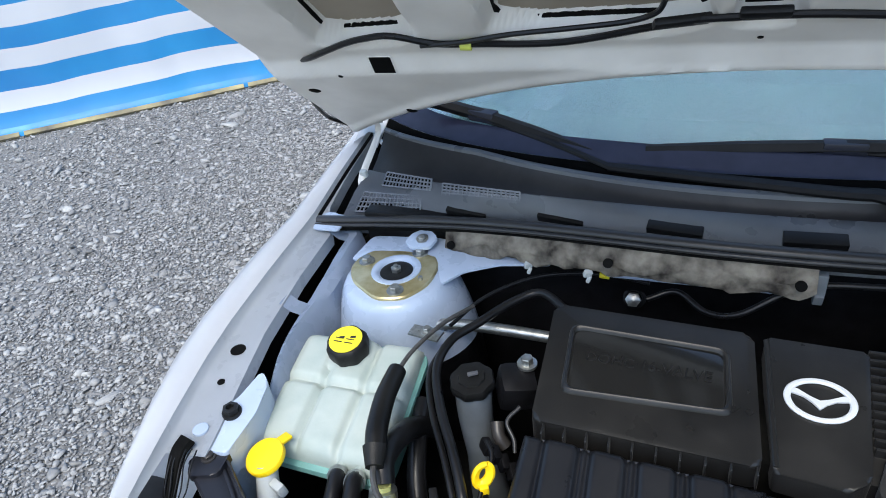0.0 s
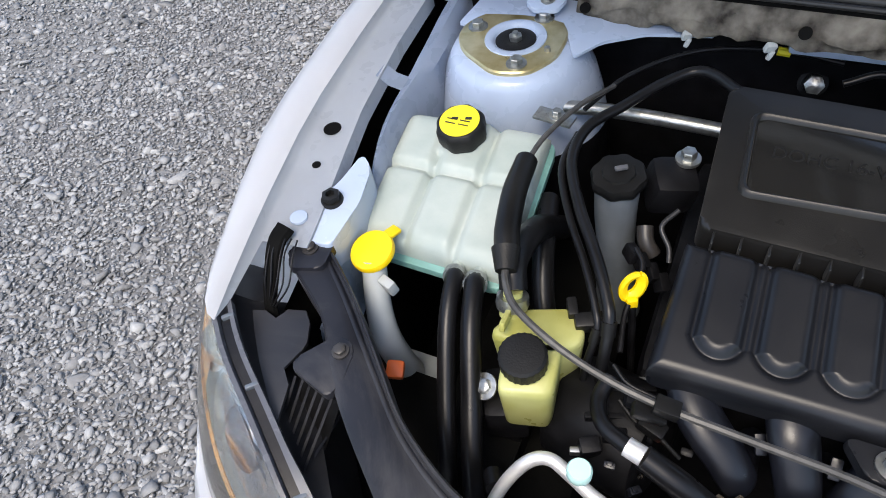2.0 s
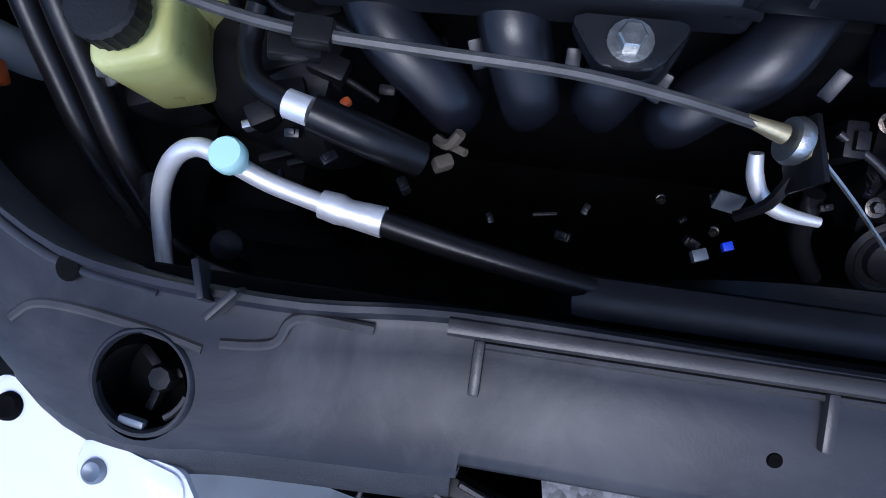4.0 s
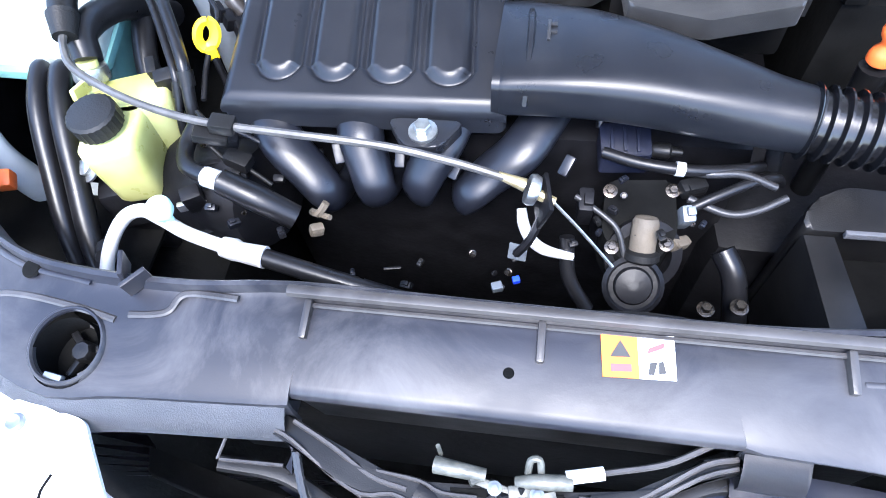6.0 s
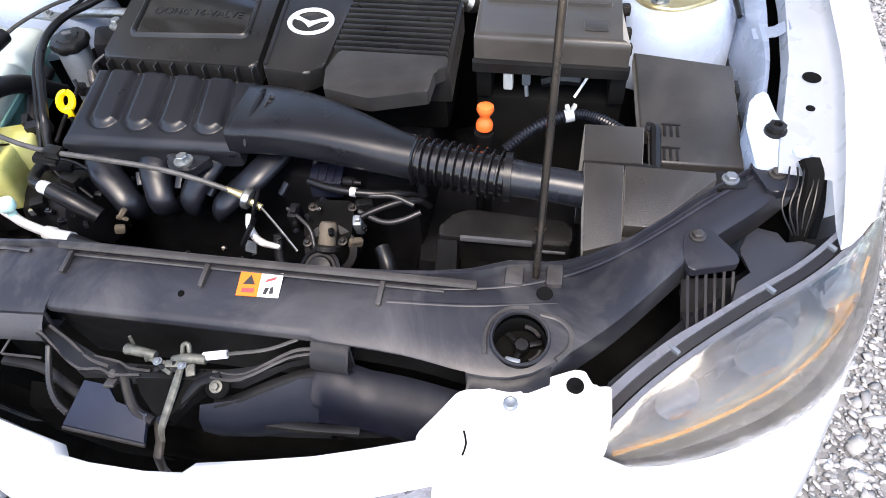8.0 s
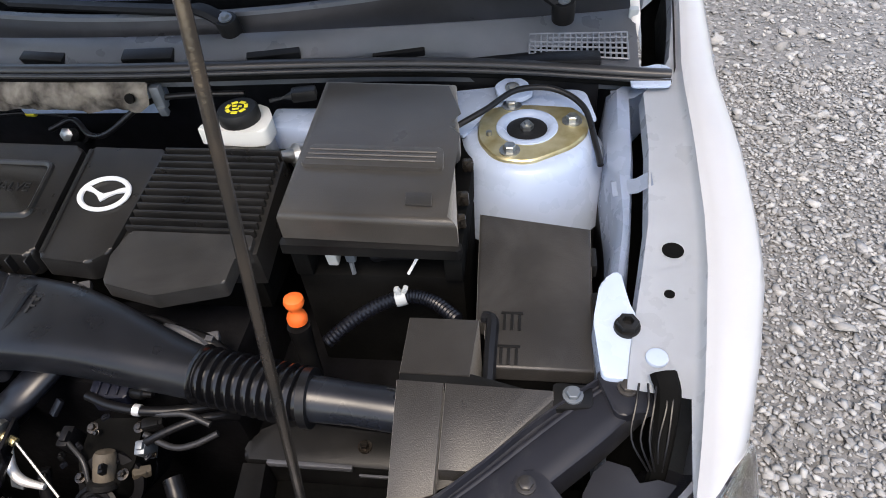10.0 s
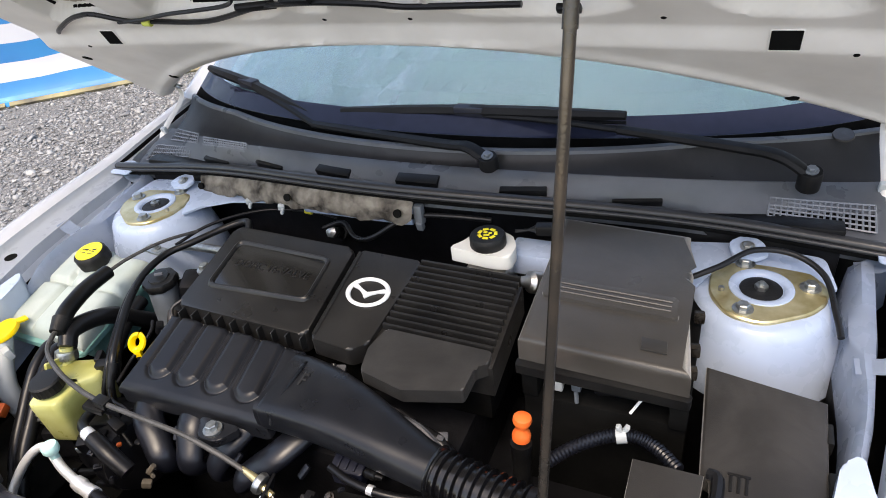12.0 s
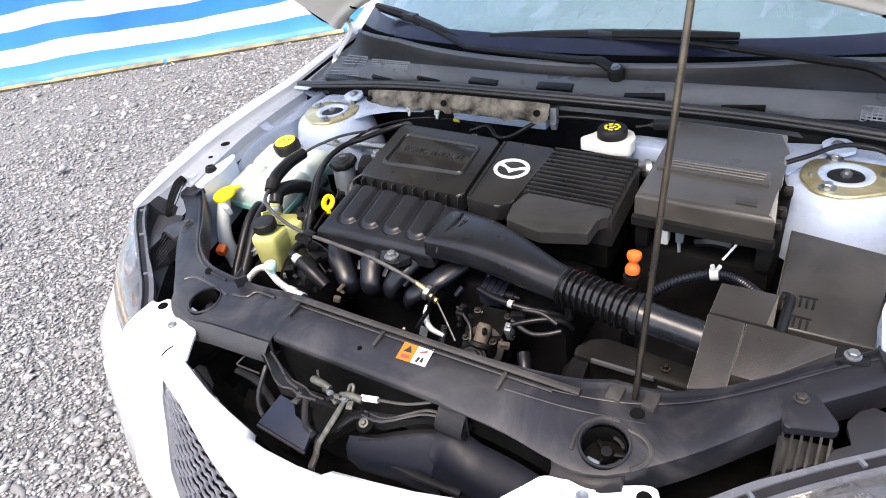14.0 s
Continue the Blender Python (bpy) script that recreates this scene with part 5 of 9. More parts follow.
            rows.append([(x, y + 0.004, 0.706 - dz), (x, y - 0.010, 0.705 - dz), (x, y - 0.022, 0.699 - dz), (x, y - 0.036, 0.687 - dz * 0.6), (x, y - 0.042, 0.668), (x, y - 0.050, 0.656), (x, y - 0.030, 0.60), (x, y, 0.45)])
        loft(bm, rows)
        bmesh.ops.solidify(bm, geom=list(bm.faces), thickness=0.002)
        guide = part("air_guide", bm, M_TRAYP, t, "glossy slate-black air guide", sharp=50)
        if x0 < 0:
            bm = bm_new()
            slab(bm, [(-0.206, -0.676), (-0.160, -0.674), (-0.160, -0.692), (-0.212, -0.692)], 0.74, 0.07, 0)
            carve(guide, bm)
            bm = bm_new()
            tube(bm, [(-0.210, -0.6935, 0.7005), (-0.159, -0.692, 0.7005)], 0.0016, 6, smooth=False)
            tube(bm, [(-0.207, -0.676, 0.707), (-0.212, -0.6935, 0.7005)], 0.0014, 6, smooth=False)
            part("slot_edge", bm, M_RAIL, guide, "pale edge of a slot")
        # near-black sheet put in for the shade seen through the slot
        bm = bm_new()
        rows = []
        for x in np.linspace(x0, x1, 12):
            y = interp(x, [p.x for p in C_FRONT], [p.y for p in C_FRONT])
            rows.append([(x, y + 0.016, 0.74), (x, y + 0.016, 0.69)])
        loft(bm, rows)
        part("slot_backing", bm, M_GRIMESHADE, t)
    for x0, x1 in ((0.165, 0.208), (0.335, 0.35), (-0.345, -0.325)):
        bm = bm_new()
        rows = []
        for x in (x0, (x0 + x1) / 2, x1):
            y = interp(x, [p.x for p in C_FRONT], [p.y for p in C_FRONT])
            z = sup_z(x, y)
            rows.append([(x, y - 0.005, z - 0.024), (x, y - 0.008, 0.712), (x, y - 0.007, 0.700)])
        loft(bm, rows)
        bmesh.ops.solidify(bm, geom=list(bm.faces), thickness=0.003)
        part("slot_bridge", bm, M_SUPP, t)
    bm = bm_new()
    loft(bm, [[(x, -0.641, 0.741), (x, -0.640, 0.70), (x, -0.63, 0.62)] for x in np.linspace(-0.16, 0.17, 9)])
    bmesh.ops.solidify(bm, geom=list(bm.faces), thickness=0.002)
    part("inner_wall", bm, M_BLACK, t)
    # long folds of the guide running down to the middle
    for pts in ([(0.060, -0.716, 0.690), (0.085, -0.708, 0.694), (0.119, -0.690, 0.700), (0.154, -0.672, 0.702), (0.190, -0.668, 0.702)],
                [(0.052, -0.722, 0.672), (0.10, -0.720, 0.668), (0.16, -0.718, 0.664), (0.22, -0.712, 0.660)],
                [(-0.215, -0.698, 0.694), (-0.165, -0.700, 0.690), (-0.125, -0.715, 0.684), (-0.095, -0.728, 0.678)]):
        bm = bm_new()
        tube(bm, [(x, y + 0.004, z - 0.006) for x, y, z in pts], 0.0065, 8, 5, flat=0.6)
        part("guide_fold", bm, M_BLACK, t)
    bm = bm_new()
    rows = []
    for x in np.linspace(0.045, 0.172, 11):
        u = (x - 0.045) / 0.127
        y = interp(x, [0.045, 0.085, 0.119, 0.154, 0.172], [-0.717, -0.708, -0.690, -0.672, -0.662])
        rows.append([(x, y, 0.687 + 0.014 * u), (x, y - 0.012 - 0.026 * u, 0.676 - 0.010 * u), (x, y - 0.016 - 0.028 * u, 0.655), (x, -0.715 + 0.02 * u, 0.60), (x, -0.69, 0.45)])
    loft(bm, rows)
    bmesh.ops.solidify(bm, geom=list(bm.faces), thickness=0.002)
    part("guide_middle", bm, M_SLATE, t)
    bm = bm_new()
    loft(bm, [[(x, -0.712, 0.680), (x, -0.734, 0.660), (x, -0.735, 0.60), (x, -0.70, 0.45)] for x in np.linspace(-0.172, -0.085, 7)])
    bmesh.ops.solidify(bm, geom=list(bm.faces), thickness=0.002)
    # near-black: shade behind the tray put into the colour
    part("guide_middle", bm, M_GRIMESHADE, t)
    bm = bm_new()
    rows = []
    for x in np.linspace(-0.32, 0.32, 21):
        c = 0.05 * (x / 0.36) ** 2
        rows.append([(x, -0.715 + c, 0.612), (x, -0.735 + c, 0.60), (x, -0.739 + c, 0.588), (x, -0.731 + c, 0.555)])
    loft(bm, rows)
    bmesh.ops.solidify(bm, geom=list(bm.faces), thickness=0.003)
    part("lower_ledge", bm, M_GRIMESHADE, t, sharp=50)
    # warning label
    bm = bm_new()
    f = lambda x, y: sup_z(x, y) + 0.0022
    slab(bm, [(0.0695, -0.616), (0.0945, -0.615), (0.092, -0.5855), (0.067, -0.587)], f, 0.0008, 0)
    lab = part("warning_label", bm, M_ORNGP, t, "orange and white warning label")
    bm = bm_new()
    slab(bm, [(0.0945, -0.615), (0.119, -0.614), (0.117, -0.584), (0.092, -0.5855)], f, 0.0008, 0)
    part("white_half", bm, M_PAPER, lab)
    g = lambda x, y: sup_z(x, y) + 0.0027
    bm = bm_new()
    slab(bm, [(0.074, -0.602), (0.088, -0.6012), (0.0805, -0.590)], g, 0.0004, 0)
    slab(bm, [(0.100, -0.612), (0.104, -0.612), (0.106, -0.603), (0.101, -0.604)], g, 0.0004, 0)
    slab(bm, [(0.107, -0.611), (0.112, -0.610), (0.110, -0.602), (0.107, -0.603)], g, 0.0004, 0)
    part("print", bm, M_MARK, lab)
    bm = bm_new()
    slab(bm, [(0.099, -0.598), (0.110, -0.593), (0.111, -0.589), (0.100, -0.594)], g, 0.0004, 0)
    slab(bm, [(0.075, -0.612), (0.089, -0.611), (0.0885, -0.606), (0.0745, -0.607)], g, 0.0004, 0)
    part("print", bm, M_RED, lab)
    return t


M_ORNGP = mat("orange_label", (0.72, 0.15, 0.01), 0.5, var=0.04, bump=0.0)
support()

# bumper: plan points of the top edge, and of the nose line below it
EDGE = [(0.0, -0.808), (0.03, -0.808), (0.068, -0.804), (0.078, -0.793), (0.135, -0.782), (0.19, -0.770), (0.243, -0.754), (0.285, -0.740), (0.31, -0.736), (0.335, -0.733), (0.39, -0.728), (0.44, -0.728), (0.462, -0.726)]
EAR = [(0.284, -0.7355), (0.3065, -0.704), (0.3205, -0.683), (0.3675, -0.675), (0.397, -0.6635), (0.4335, -0.6465), (0.445, -0.6455), (0.450, -0.657), (0.455, -0.6625), (0.471, -0.6585), (0.4715, -0.690), (0.466, -0.728), (0.44, -0.752), (0.37, -0.758), (0.290, -0.750)]
EAR_PAD = [(0.319, -0.687), (0.371, -0.673), (0.384, -0.675), (0.386, -0.694), (0.374, -0.713), (0.331, -0.722), (0.312, -0.716)]
LENS_LOW = [(0.464, -0.722, 0.690), (0.515, -0.712, 0.668), (0.575, -0.690, 0.654), (0.635, -0.660, 0.652), (0.690, -0.624, 0.654), (0.735, -0.575, 0.662), (0.764, -0.520, 0.684), (0.776, -0.470, 0.722), (0.770, -0.432, 0.772)]
LENS_TOP = [(0.464, -0.716, 0.694), (0.497, -0.676, 0.712), (0.532, -0.641, 0.726), (0.574, -0.608, 0.744), (0.626, -0.569, 0.758), (0.681, -0.529, 0.770), (0.720, -0.492, 0.778), (0.746, -0.458, 0.784), (0.764, -0.430, 0.786)]
CX = 0.010


def nose(x):
    """The bumper's foremost line in plan."""
    a = abs(x)
    return interp(a, [0, 0.15, 0.287, 0.40, 0.48, 0.58, 0.656, 0.70, 0.737, 0.757, 0.79, 0.818, 0.84], [-0.925, -0.912, -0.876, -0.836, -0.800, -0.757, -0.718, -0.688, -0.650, -0.605, -0.500, -0.420, -0.33])


def bumper():
    t = thing("front_bumper", (0, -0.85, 0.2), "white front bumper with a dark mesh grille", "bumper")
    GX = [0, 0.10, 0.18, 0.245, 0.30, 0.322]
    TOPG = ([-0.872, -0.847, -0.818, -0.792, -0.775, -0.768], [0.680, 0.684, 0.688, 0.692, 0.697, 0.700])
    LOWG = ([-0.930, -0.918, -0.888, -0.850, -0.798, -0.770], [0.50, 0.52, 0.56, 0.60, 0.645, 0.698])
    for s in (-1, 1):
        bm = bm_new()
        rows = []
        st = [(Vector((x, y, 0.725)), x) for x, y in EDGE]
        st += [(p, p.x) for p in spread(LENS_LOW, 12)[1:]]
        for k, (p, x) in enumerate(st):
            lens = k >= len(EDGE)
            x0 = s * p.x + CX * (not lens)
            a = abs(p.x)
            grow = 1.0 + (0.035 if lens else 0.0) * (k - len(EDGE)) / 11
            nx = min(0.826, a + (interp(a, [0.46, 0.60, 0.70, 0.78], [0.030, 0.022, 0.008, 0.0]) if lens else 0))
            ny = nose(nx)
            drop = min(1.0, max(0.0, (k - len(EDGE) - 4) / 4)) if lens else 0.0
            ny += (p.y - 0.012 - ny) * drop
            if a <= 0.3225 and not lens:
                ty, tz = interp(a, GX, TOPG[0]), interp(a, GX, TOPG[1])
                ly, lz = interp(a, GX, LOWG[0]), interp(a, GX, LOWG[1])
            else:
                w = 0.5
                ty, tz = p.y + (ny - p.y) * 0.45, p.z - (0.012 + 0.02 * drop if lens else 0.016)
                ly, lz = p.y + (ny - p.y) * 0.75, p.z - 0.035 - 0.05 * drop
            gx = s * (a + (nx - a) * 0.4) + CX * (not lens) * 0.6
            lx = s * (a + (nx - a) * 0.8) + CX * (not lens) * 0.4
            ez = p.z if lens or a < 0.29 else 0.7165
            my, mz = (p.y + ty) / 2, (ez + tz) / 2 + 0.004 + (0.004 - 0.008 * drop if lens or a < 0.29 else -0.001)
            rows.append([(x0, p.y + 0.006, ez - 0.022), (x0, p.y + 0.001, ez - 0.002), (x0, p.y - 0.004, ez), ((x0 + gx) / 2, my, mz), (gx, ty, tz),
                         (lx, ly, lz), (s * nx, ny - 0.004, min(lz - 0.04, 0.56)), (s * nx, ny, 0.46), (s * nx, ny + 0.03, 0.34), (s * nx * 0.98, ny + 0.07, 0.25)])
        vs = [[bm.verts.new(q) for q in r] for r in rows]
        for k in range(len(vs) - 1):
            for c in range(9):
                open_grille = c == 4 and st[k + 1][0].x <= 0.3255 and k + 1 < len(EDGE)
                if open_grille:
                    continue
                bm.faces.new((vs[k][c], vs[k][c + 1], vs[k + 1][c + 1], vs[k + 1][c]))
        bmesh.ops.solidify(bm, geom=list(bm.faces), thickness=0.003)
        part("bumper_skin", bm, M_WHITE, t, "glossy white painted bumper skin", sharp=50)
        # fixing ears, each with a screw and a black disc put for a hole
        bm = bm_new()
        slab(bm, round_poly([(s * x + CX, y) for x, y in EAR], 0.006, 3), lambda x, y: 0.7285 + (y + 0.70) * 0.10, 0.005, 0.0015, 2)
        ear = part("fixing_ear", bm, M_WHITE, t, "white fixing ear")
        bm = bm_new()
        slab(bm, round_poly([(s * x + CX, y) for x, y in EAR_PAD], 0.006, 3), lambda x, y: 0.7305 + (y + 0.70) * 0.10, 0.003, 0.0016, 2)
        part("raised_pad", bm, M_WHITE, ear)
        bm = bm_new()
        tube(bm, [(s * x + CX, y, 0.7290 + (y + 0.70) * 0.10) for x, y in ((0.331, -0.724), (0.335, -0.736), (0.333, -0.748))], 0.0012, 5, 2)
        part("seam", bm, M_GRIMESHADE, ear)
        for (x, y), r in (((0.373, -0.692), 0.0062), ((0.435, -0.664), 0.0072)):
            bm = bm_new()
            lathe(bm, [(r * 1.25, 0), (r * 1.2, 0.0025), (r * 0.9, 0.004), (r * 0.5, 0.003), (0.0, 0.0025)], (s * x + CX, y, (0.7306 if r < 0.007 else 0.7287) + (y + 0.70) * 0.10), n=20)
            part("ear_screw_or_hole", bm, M_GREYM if r < 0.007 else M_GRIMESHADE, t)
    # grille
    bm = bm_new()
    rows = []
    for x in np.linspace(-0.33, 0.33, 31):
        a = abs(x)
        ty, tz = interp(a, GX, TOPG[0]), interp(a, GX, TOPG[1])
        ly, lz = interp(a, GX, LOWG[0]), interp(a, GX, LOWG[1])
        rows.append([(x, ty + 0.03, tz + 0.004), (x, (ty + ly) / 2 + 0.035, (tz + lz) / 2), (x, ly + 0.03, lz - 0.004)])
    loft(bm, rows)
    grille = part("grille", bm, M_GRIMESHADE, t, "dark mesh grille")
    bm = bm_new()

    def on(x, v):
        a = min(abs(x), 0.322)
        ty, tz = interp(a, GX, TOPG[0]), interp(a, GX, TOPG[1])
        ly, lz = interp(a, GX, LOWG[0]), interp(a, GX, LOWG[1])
        return (x, ty + (ly - ty) * v + 0.010, tz + (lz - tz) * v)
    n = 26
    for i in range(n):
        for j in range(9):
            x = -0.315 + 0.63 * (i + 0.5 * (j % 2)) / n
            v = (j + 0.5) / 9
            h = interp(abs(x), GX, TOPG[1]) - interp(abs(x), GX, LOWG[1])
            if h < 0.010:
                continue
            w = 0.012
            tube(bm, [on(x - w, v), on(x - w * 0.4, v + 0.030), on(x + w * 0.4, v + 0.030), on(x + w, v), on(x + w * 1.9, v - 0.02)], 0.0024, 5, 1, flat=2.0, smooth=False)
    part("mesh", bm, M_RIM, grille, "grey winged mesh bars")


bumper()


def headlamp(s):
    t = thing("headlight", (s * 0.65, -0.56, 0.62), "clear swept-back headlight with chrome reflectors and amber indicator", "headlight", "headlights")
    N = 26
    top = spread(LENS_TOP, N)
    low = spread(LENS_LOW, N)
    bm = bm_new()
    rows = []
    for i, (a, b) in enumerate(zip(top, low)):
        row = []
        for k in range(9):
            v = k / 8
            p = a.lerp(b, v)
            bulge = (1 - 0.6 * max(0, i / N - 0.4) / 0.6) * 0.5 * (a - b).length * 0.30 * math.sin(math.pi * v ** 0.8)
            d = Vector((0.62, -0.62, 0.48)).normalized()
            q = p + d * bulge
            row.append((s * q.x, q.y, q.z))
        rows.append(row)
    loft(bm, rows)
    bmesh.ops.solidify(bm, geom=list(bm.faces), thickness=0.0025)
    l = part("lens", bm, M_LENS, t, "clear plastic lens", sharp=80)
    l.visible_shadow = False
    # dark inner housing
    bm = bm_new()
    rows = []
    for a, b in zip(top, low):
        row = []
        for v, n in ((0.02, 0.004), (0.10, 0.05), (0.5, 0.075), (0.9, 0.05), (0.99, 0.004)):
            p = a.lerp(b, v) - Vector((0.50, -0.50, 0.70)).normalized() * n
            row.append((s * p.x, p.y, p.z))
        rows.append(row)
    loft(bm, rows)
    part("housing", bm, M_LAMPIN, t, "smoky grey inner housing")
    # silver shelf behind the bowls, broken into three
    for f0, f1 in ((0.16, 0.34), (0.42, 0.62), (0.70, 0.90)):
        bm = bm_new()
        rows = []
        for k in range(int(f0 * N), int(f1 * N) + 1):
            a, b = top[k], low[k]
            rows.append([(s * p.x, p.y, p.z) for p in (a.lerp(b, 0.06) + Vector((0, 0, -0.006)), a.lerp(b, 0.22) + Vector((-0.006, 0.006, -0.014)), a.lerp(b, 0.30) + Vector((-0.010, 0.010, -0.030)))])
        loft(bm, rows)
        bmesh.ops.solidify(bm, geom=list(bm.faces), thickness=0.002)
        part("bezel", bm, M_RIM, t, "pale shelf behind a reflector")
    # reflector bowls
    for f, r, v in ((0.27, 0.026, 0.30), (0.51, 0.034, 0.30), (0.735, 0.026, 0.36)):
        c = top[int(f * N)].lerp(low[int(f * N)], v) - Vector((0.50, -0.50, 0.70)).normalized() * 0.020
        ax = Vector((s * 0.45, -0.75, 0.35))
        bm = bm_new()
        lathe(bm, [(r, 0.006), (r * 1.05, 0.002), (r * 0.98, -0.002), (r * 0.85, -0.022), (r * 0.55, -0.038), (r * 0.2, -0.046), (0.001, -0.047)], (s * c.x, c.y, c.z), ax, 32)
        bowl = part("reflector", bm, M_REFL, t, "chrome reflector bowl")
        bm = bm_new()
        lathe(bm, [(0.012, -0.045), (0.012, -0.02), (0.009, -0.012), (0.001, -0.010)], (s * c.x, c.y, c.z), ax, 16)
        part("bulb", bm, M_REFL, bowl)
    # amber indicator patch between two bowls
    bm = bm_new()
    back = Vector((0.50, -0.50, 0.70)).normalized()
    loft(bm, [[(s * q.x, q.y, q.z) for q in (top[k].lerp(low[k], v) - back * (0.016 + 0.006 * math.sin(v * 20)) for v in np.linspace(0.62 - 0.24 * (k - 15) / 5, 0.68, 6))] for k in range(15, 21)])
    bmesh.ops.solidify(bm, geom=list(bm.faces), thickness=0.002)
    part("indicator", bm, M_AMBER, t, "amber indicator panel")
    bm = bm_new()
    pts = [top[int(f * N)].lerp(low[int(f * N)], v) - Vector((0.50, -0.50, 0.70)).normalized() * 0.016 for f, v in ((0.10, 0.70), (0.30, 0.66), (0.50, 0.64), (0.70, 0.62), (0.88, 0.5))]
    tube(bm, [(s * p.x, p.y, p.z) for p in pts], 0.0022, 6, 5)
    part("amber_strip", bm, M_AMBER, t, "thin amber trim line")
    # black top housing between lens and support cover
    bm = bm_new()
    rows = []
    for k, a in enumerate(top[2:-3]):
        f = k / (len(top) - 6)
        inner = Vector((interp(f, [0, 0.3, 0.6, 1.0], [0.480, 0.530, 0.590, 0.690]), interp(f, [0, 0.3, 0.6, 1.0], [-0.645, -0.590, -0.520, -0.420]), 0.715))
        rim = a + Vector((-0.006, 0.006, -0.002))
        rows.append([(s * q.x, q.y, q.z) for q in (rim + Vector((0, 0, -0.02)), rim, rim + Vector((-0.008, 0.008, 0.001)), rim + Vector((-0.010, 0.010, -0.010)), rim.lerp(inner, 0.45) + Vector((0, 0, -0.006)), inner, inner + Vector((-0.01, 0.01, -0.09)))])
    loft(bm, rows)
    bmesh.ops.solidify(bm, geom=list(bm.faces), thickness=0.0025)
    part("top_housing", bm, M_HOUSE, t, "satin black lamp housing", sharp=45)
    # rail along the housing's rim, pale colour standing in for mirrored sky
    bm = bm_new()
    rows = []
    for k, a in enumerate(top[2:-4]):
        f = k / (len(top) - 7)
        w = interp(f, [0, 0.35, 0.45, 1.0], [0.010, 0.009, 0.006, 0.005])
        c = a + Vector((-0.013, 0.013, 0.002))
        rows.append([(s * q.x, q.y, q.z) for q in (c + Vector((0, 0, -0.010)), c, c + Vector((-0.7 * w, 0.7 * w, 0.001)), c + Vector((-0.7 * w, 0.7 * w, -0.010)))])
    loft(bm, rows)
    bmesh.ops.solidify(bm, geom=list(bm.faces), thickness=0.0012)
    part("rim_rail", bm, M_RIM, t, "rim rail, pale grey for mirrored sky", sharp=45)
    # strip at the lens edge, sky sheen put in as a pale colour
    bm = bm_new()
    rows = []
    for a in top[2:-3]:
        rows.append([(s * q.x, q.y, q.z) for q in (a + Vector((0.0005, -0.0005, -0.003)), a + Vector((-0.0005, 0.0005, 0.0022)), a + Vector((-0.0040, 0.0040, 0.0024)), a + Vector((-0.0050, 0.0050, -0.004)))])
    loft(bm, rows)
    bmesh.ops.solidify(bm, geom=list(bm.faces), thickness=0.0012)
    part("rim_strip", bm, M_RIM, t, "glossy lens-edge strip, pale for mirrored sky", sharp=45)
    # clips on the rim
    for f in (0.10, 0.34, 0.58, 0.80):
        a = top[int(f * N)]
        bm = bm_new()
        obox(bm, (s * (a.x - 0.012), a.y + 0.012, a.z), (0.005, 0.014, 0.006), (0, 0, s * 45), 0.0015)
        part("rim_clip", bm, M_GREYM, t)
    # ribbed triangular bracket with its bolt
    bm = bm_new()
    zt = lambda x, y: 0.765 + (y + 0.475) * 0.10
    slab(bm, round_poly([(s * 0.557, -0.470), (s * 0.572, -0.459), (s * 0.586, -0.465), (s * 0.613, -0.498), (s * 0.611, -0.509), (s * 0.560, -0.523), (s * 0.553, -0.505)], 0.006), zt, 0.010, 0.003)
    br = part("lamp_bracket", bm, M_SUPP, t, "ribbed black lamp bracket")
    bm = bm_new()
    loft(bm, [[(s * 0.556, -0.515, 0.735), (s * 0.612, -0.507, 0.735)], [(s * 0.557, -0.555, 0.712), (s * 0.609, -0.535, 0.716)], [(s * 0.558, -0.580, 0.692), (s * 0.604, -0.560, 0.698)]])
    bmesh.ops.solidify(bm, geom=list(bm.faces), thickness=0.003)
    part("rib_backing", bm, M_BLACK, br)
    for k in range(6):
        bm = bm_new()
        x = 0.560 + 0.0095 * k
        ln = 0.070 - 0.006 * k
        loft(bm, [[(s * (x - 0.0015), -0.512 - 0.0 * k, 0.752), (s * (x + 0.0015), -0.512, 0.752)], [(s * (x - 0.0015), -0.52 - ln, 0.722), (s * (x + 0.0015), -0.52 - ln, 0.722)], [(s * (x - 0.0015), -0.512, 0.712), (s * (x + 0.0015), -0.512, 0.712)]])
        bmesh.ops.solidify(bm, geom=list(bm.faces), thickness=0.003)
        part("rib", bm, M_SUPP, br)
    bm = bm_new()
    bolt(bm, (s * 0.570, -0.476, 0.765), 0.0068, 0.007, washer=1.35)
    part("bracket_bolt", bm, M_RAIL, t)
    # finned strut at the wing corner
    bm = bm_new()
    tube(bm, [(s * 0.695, -0.372, 0.797), (s * 0.698, -0.395, 0.788), (s * 0.690, -0.440, 0.750), (s * 0.685, -0.455, 0.715)], [0.013, 0.012, 0.009, 0.008], 8, 4, flat=0.6)
    st = part("corner_strut", bm, M_GRIMESHADE, t)
    # thin loose wires hanging beside it
    for k in range(5):
        bm = bm_new()
        x = 0.668 + 0.008 * k
        tube(bm, [(s * (x + 0.004), -0.384, 0.796), (s * (x + 0.003 * (k % 2)), -0.404, 0.790), (s * (x - 0.004), -0.428, 0.772), (s * (0.680 + 0.003 * k), -0.446, 0.748)], 0.0011, 6, 4)
        part("loose_wire", bm, M_HOSE, st)
    # jagged dark plate beyond
    bm = bm_new()
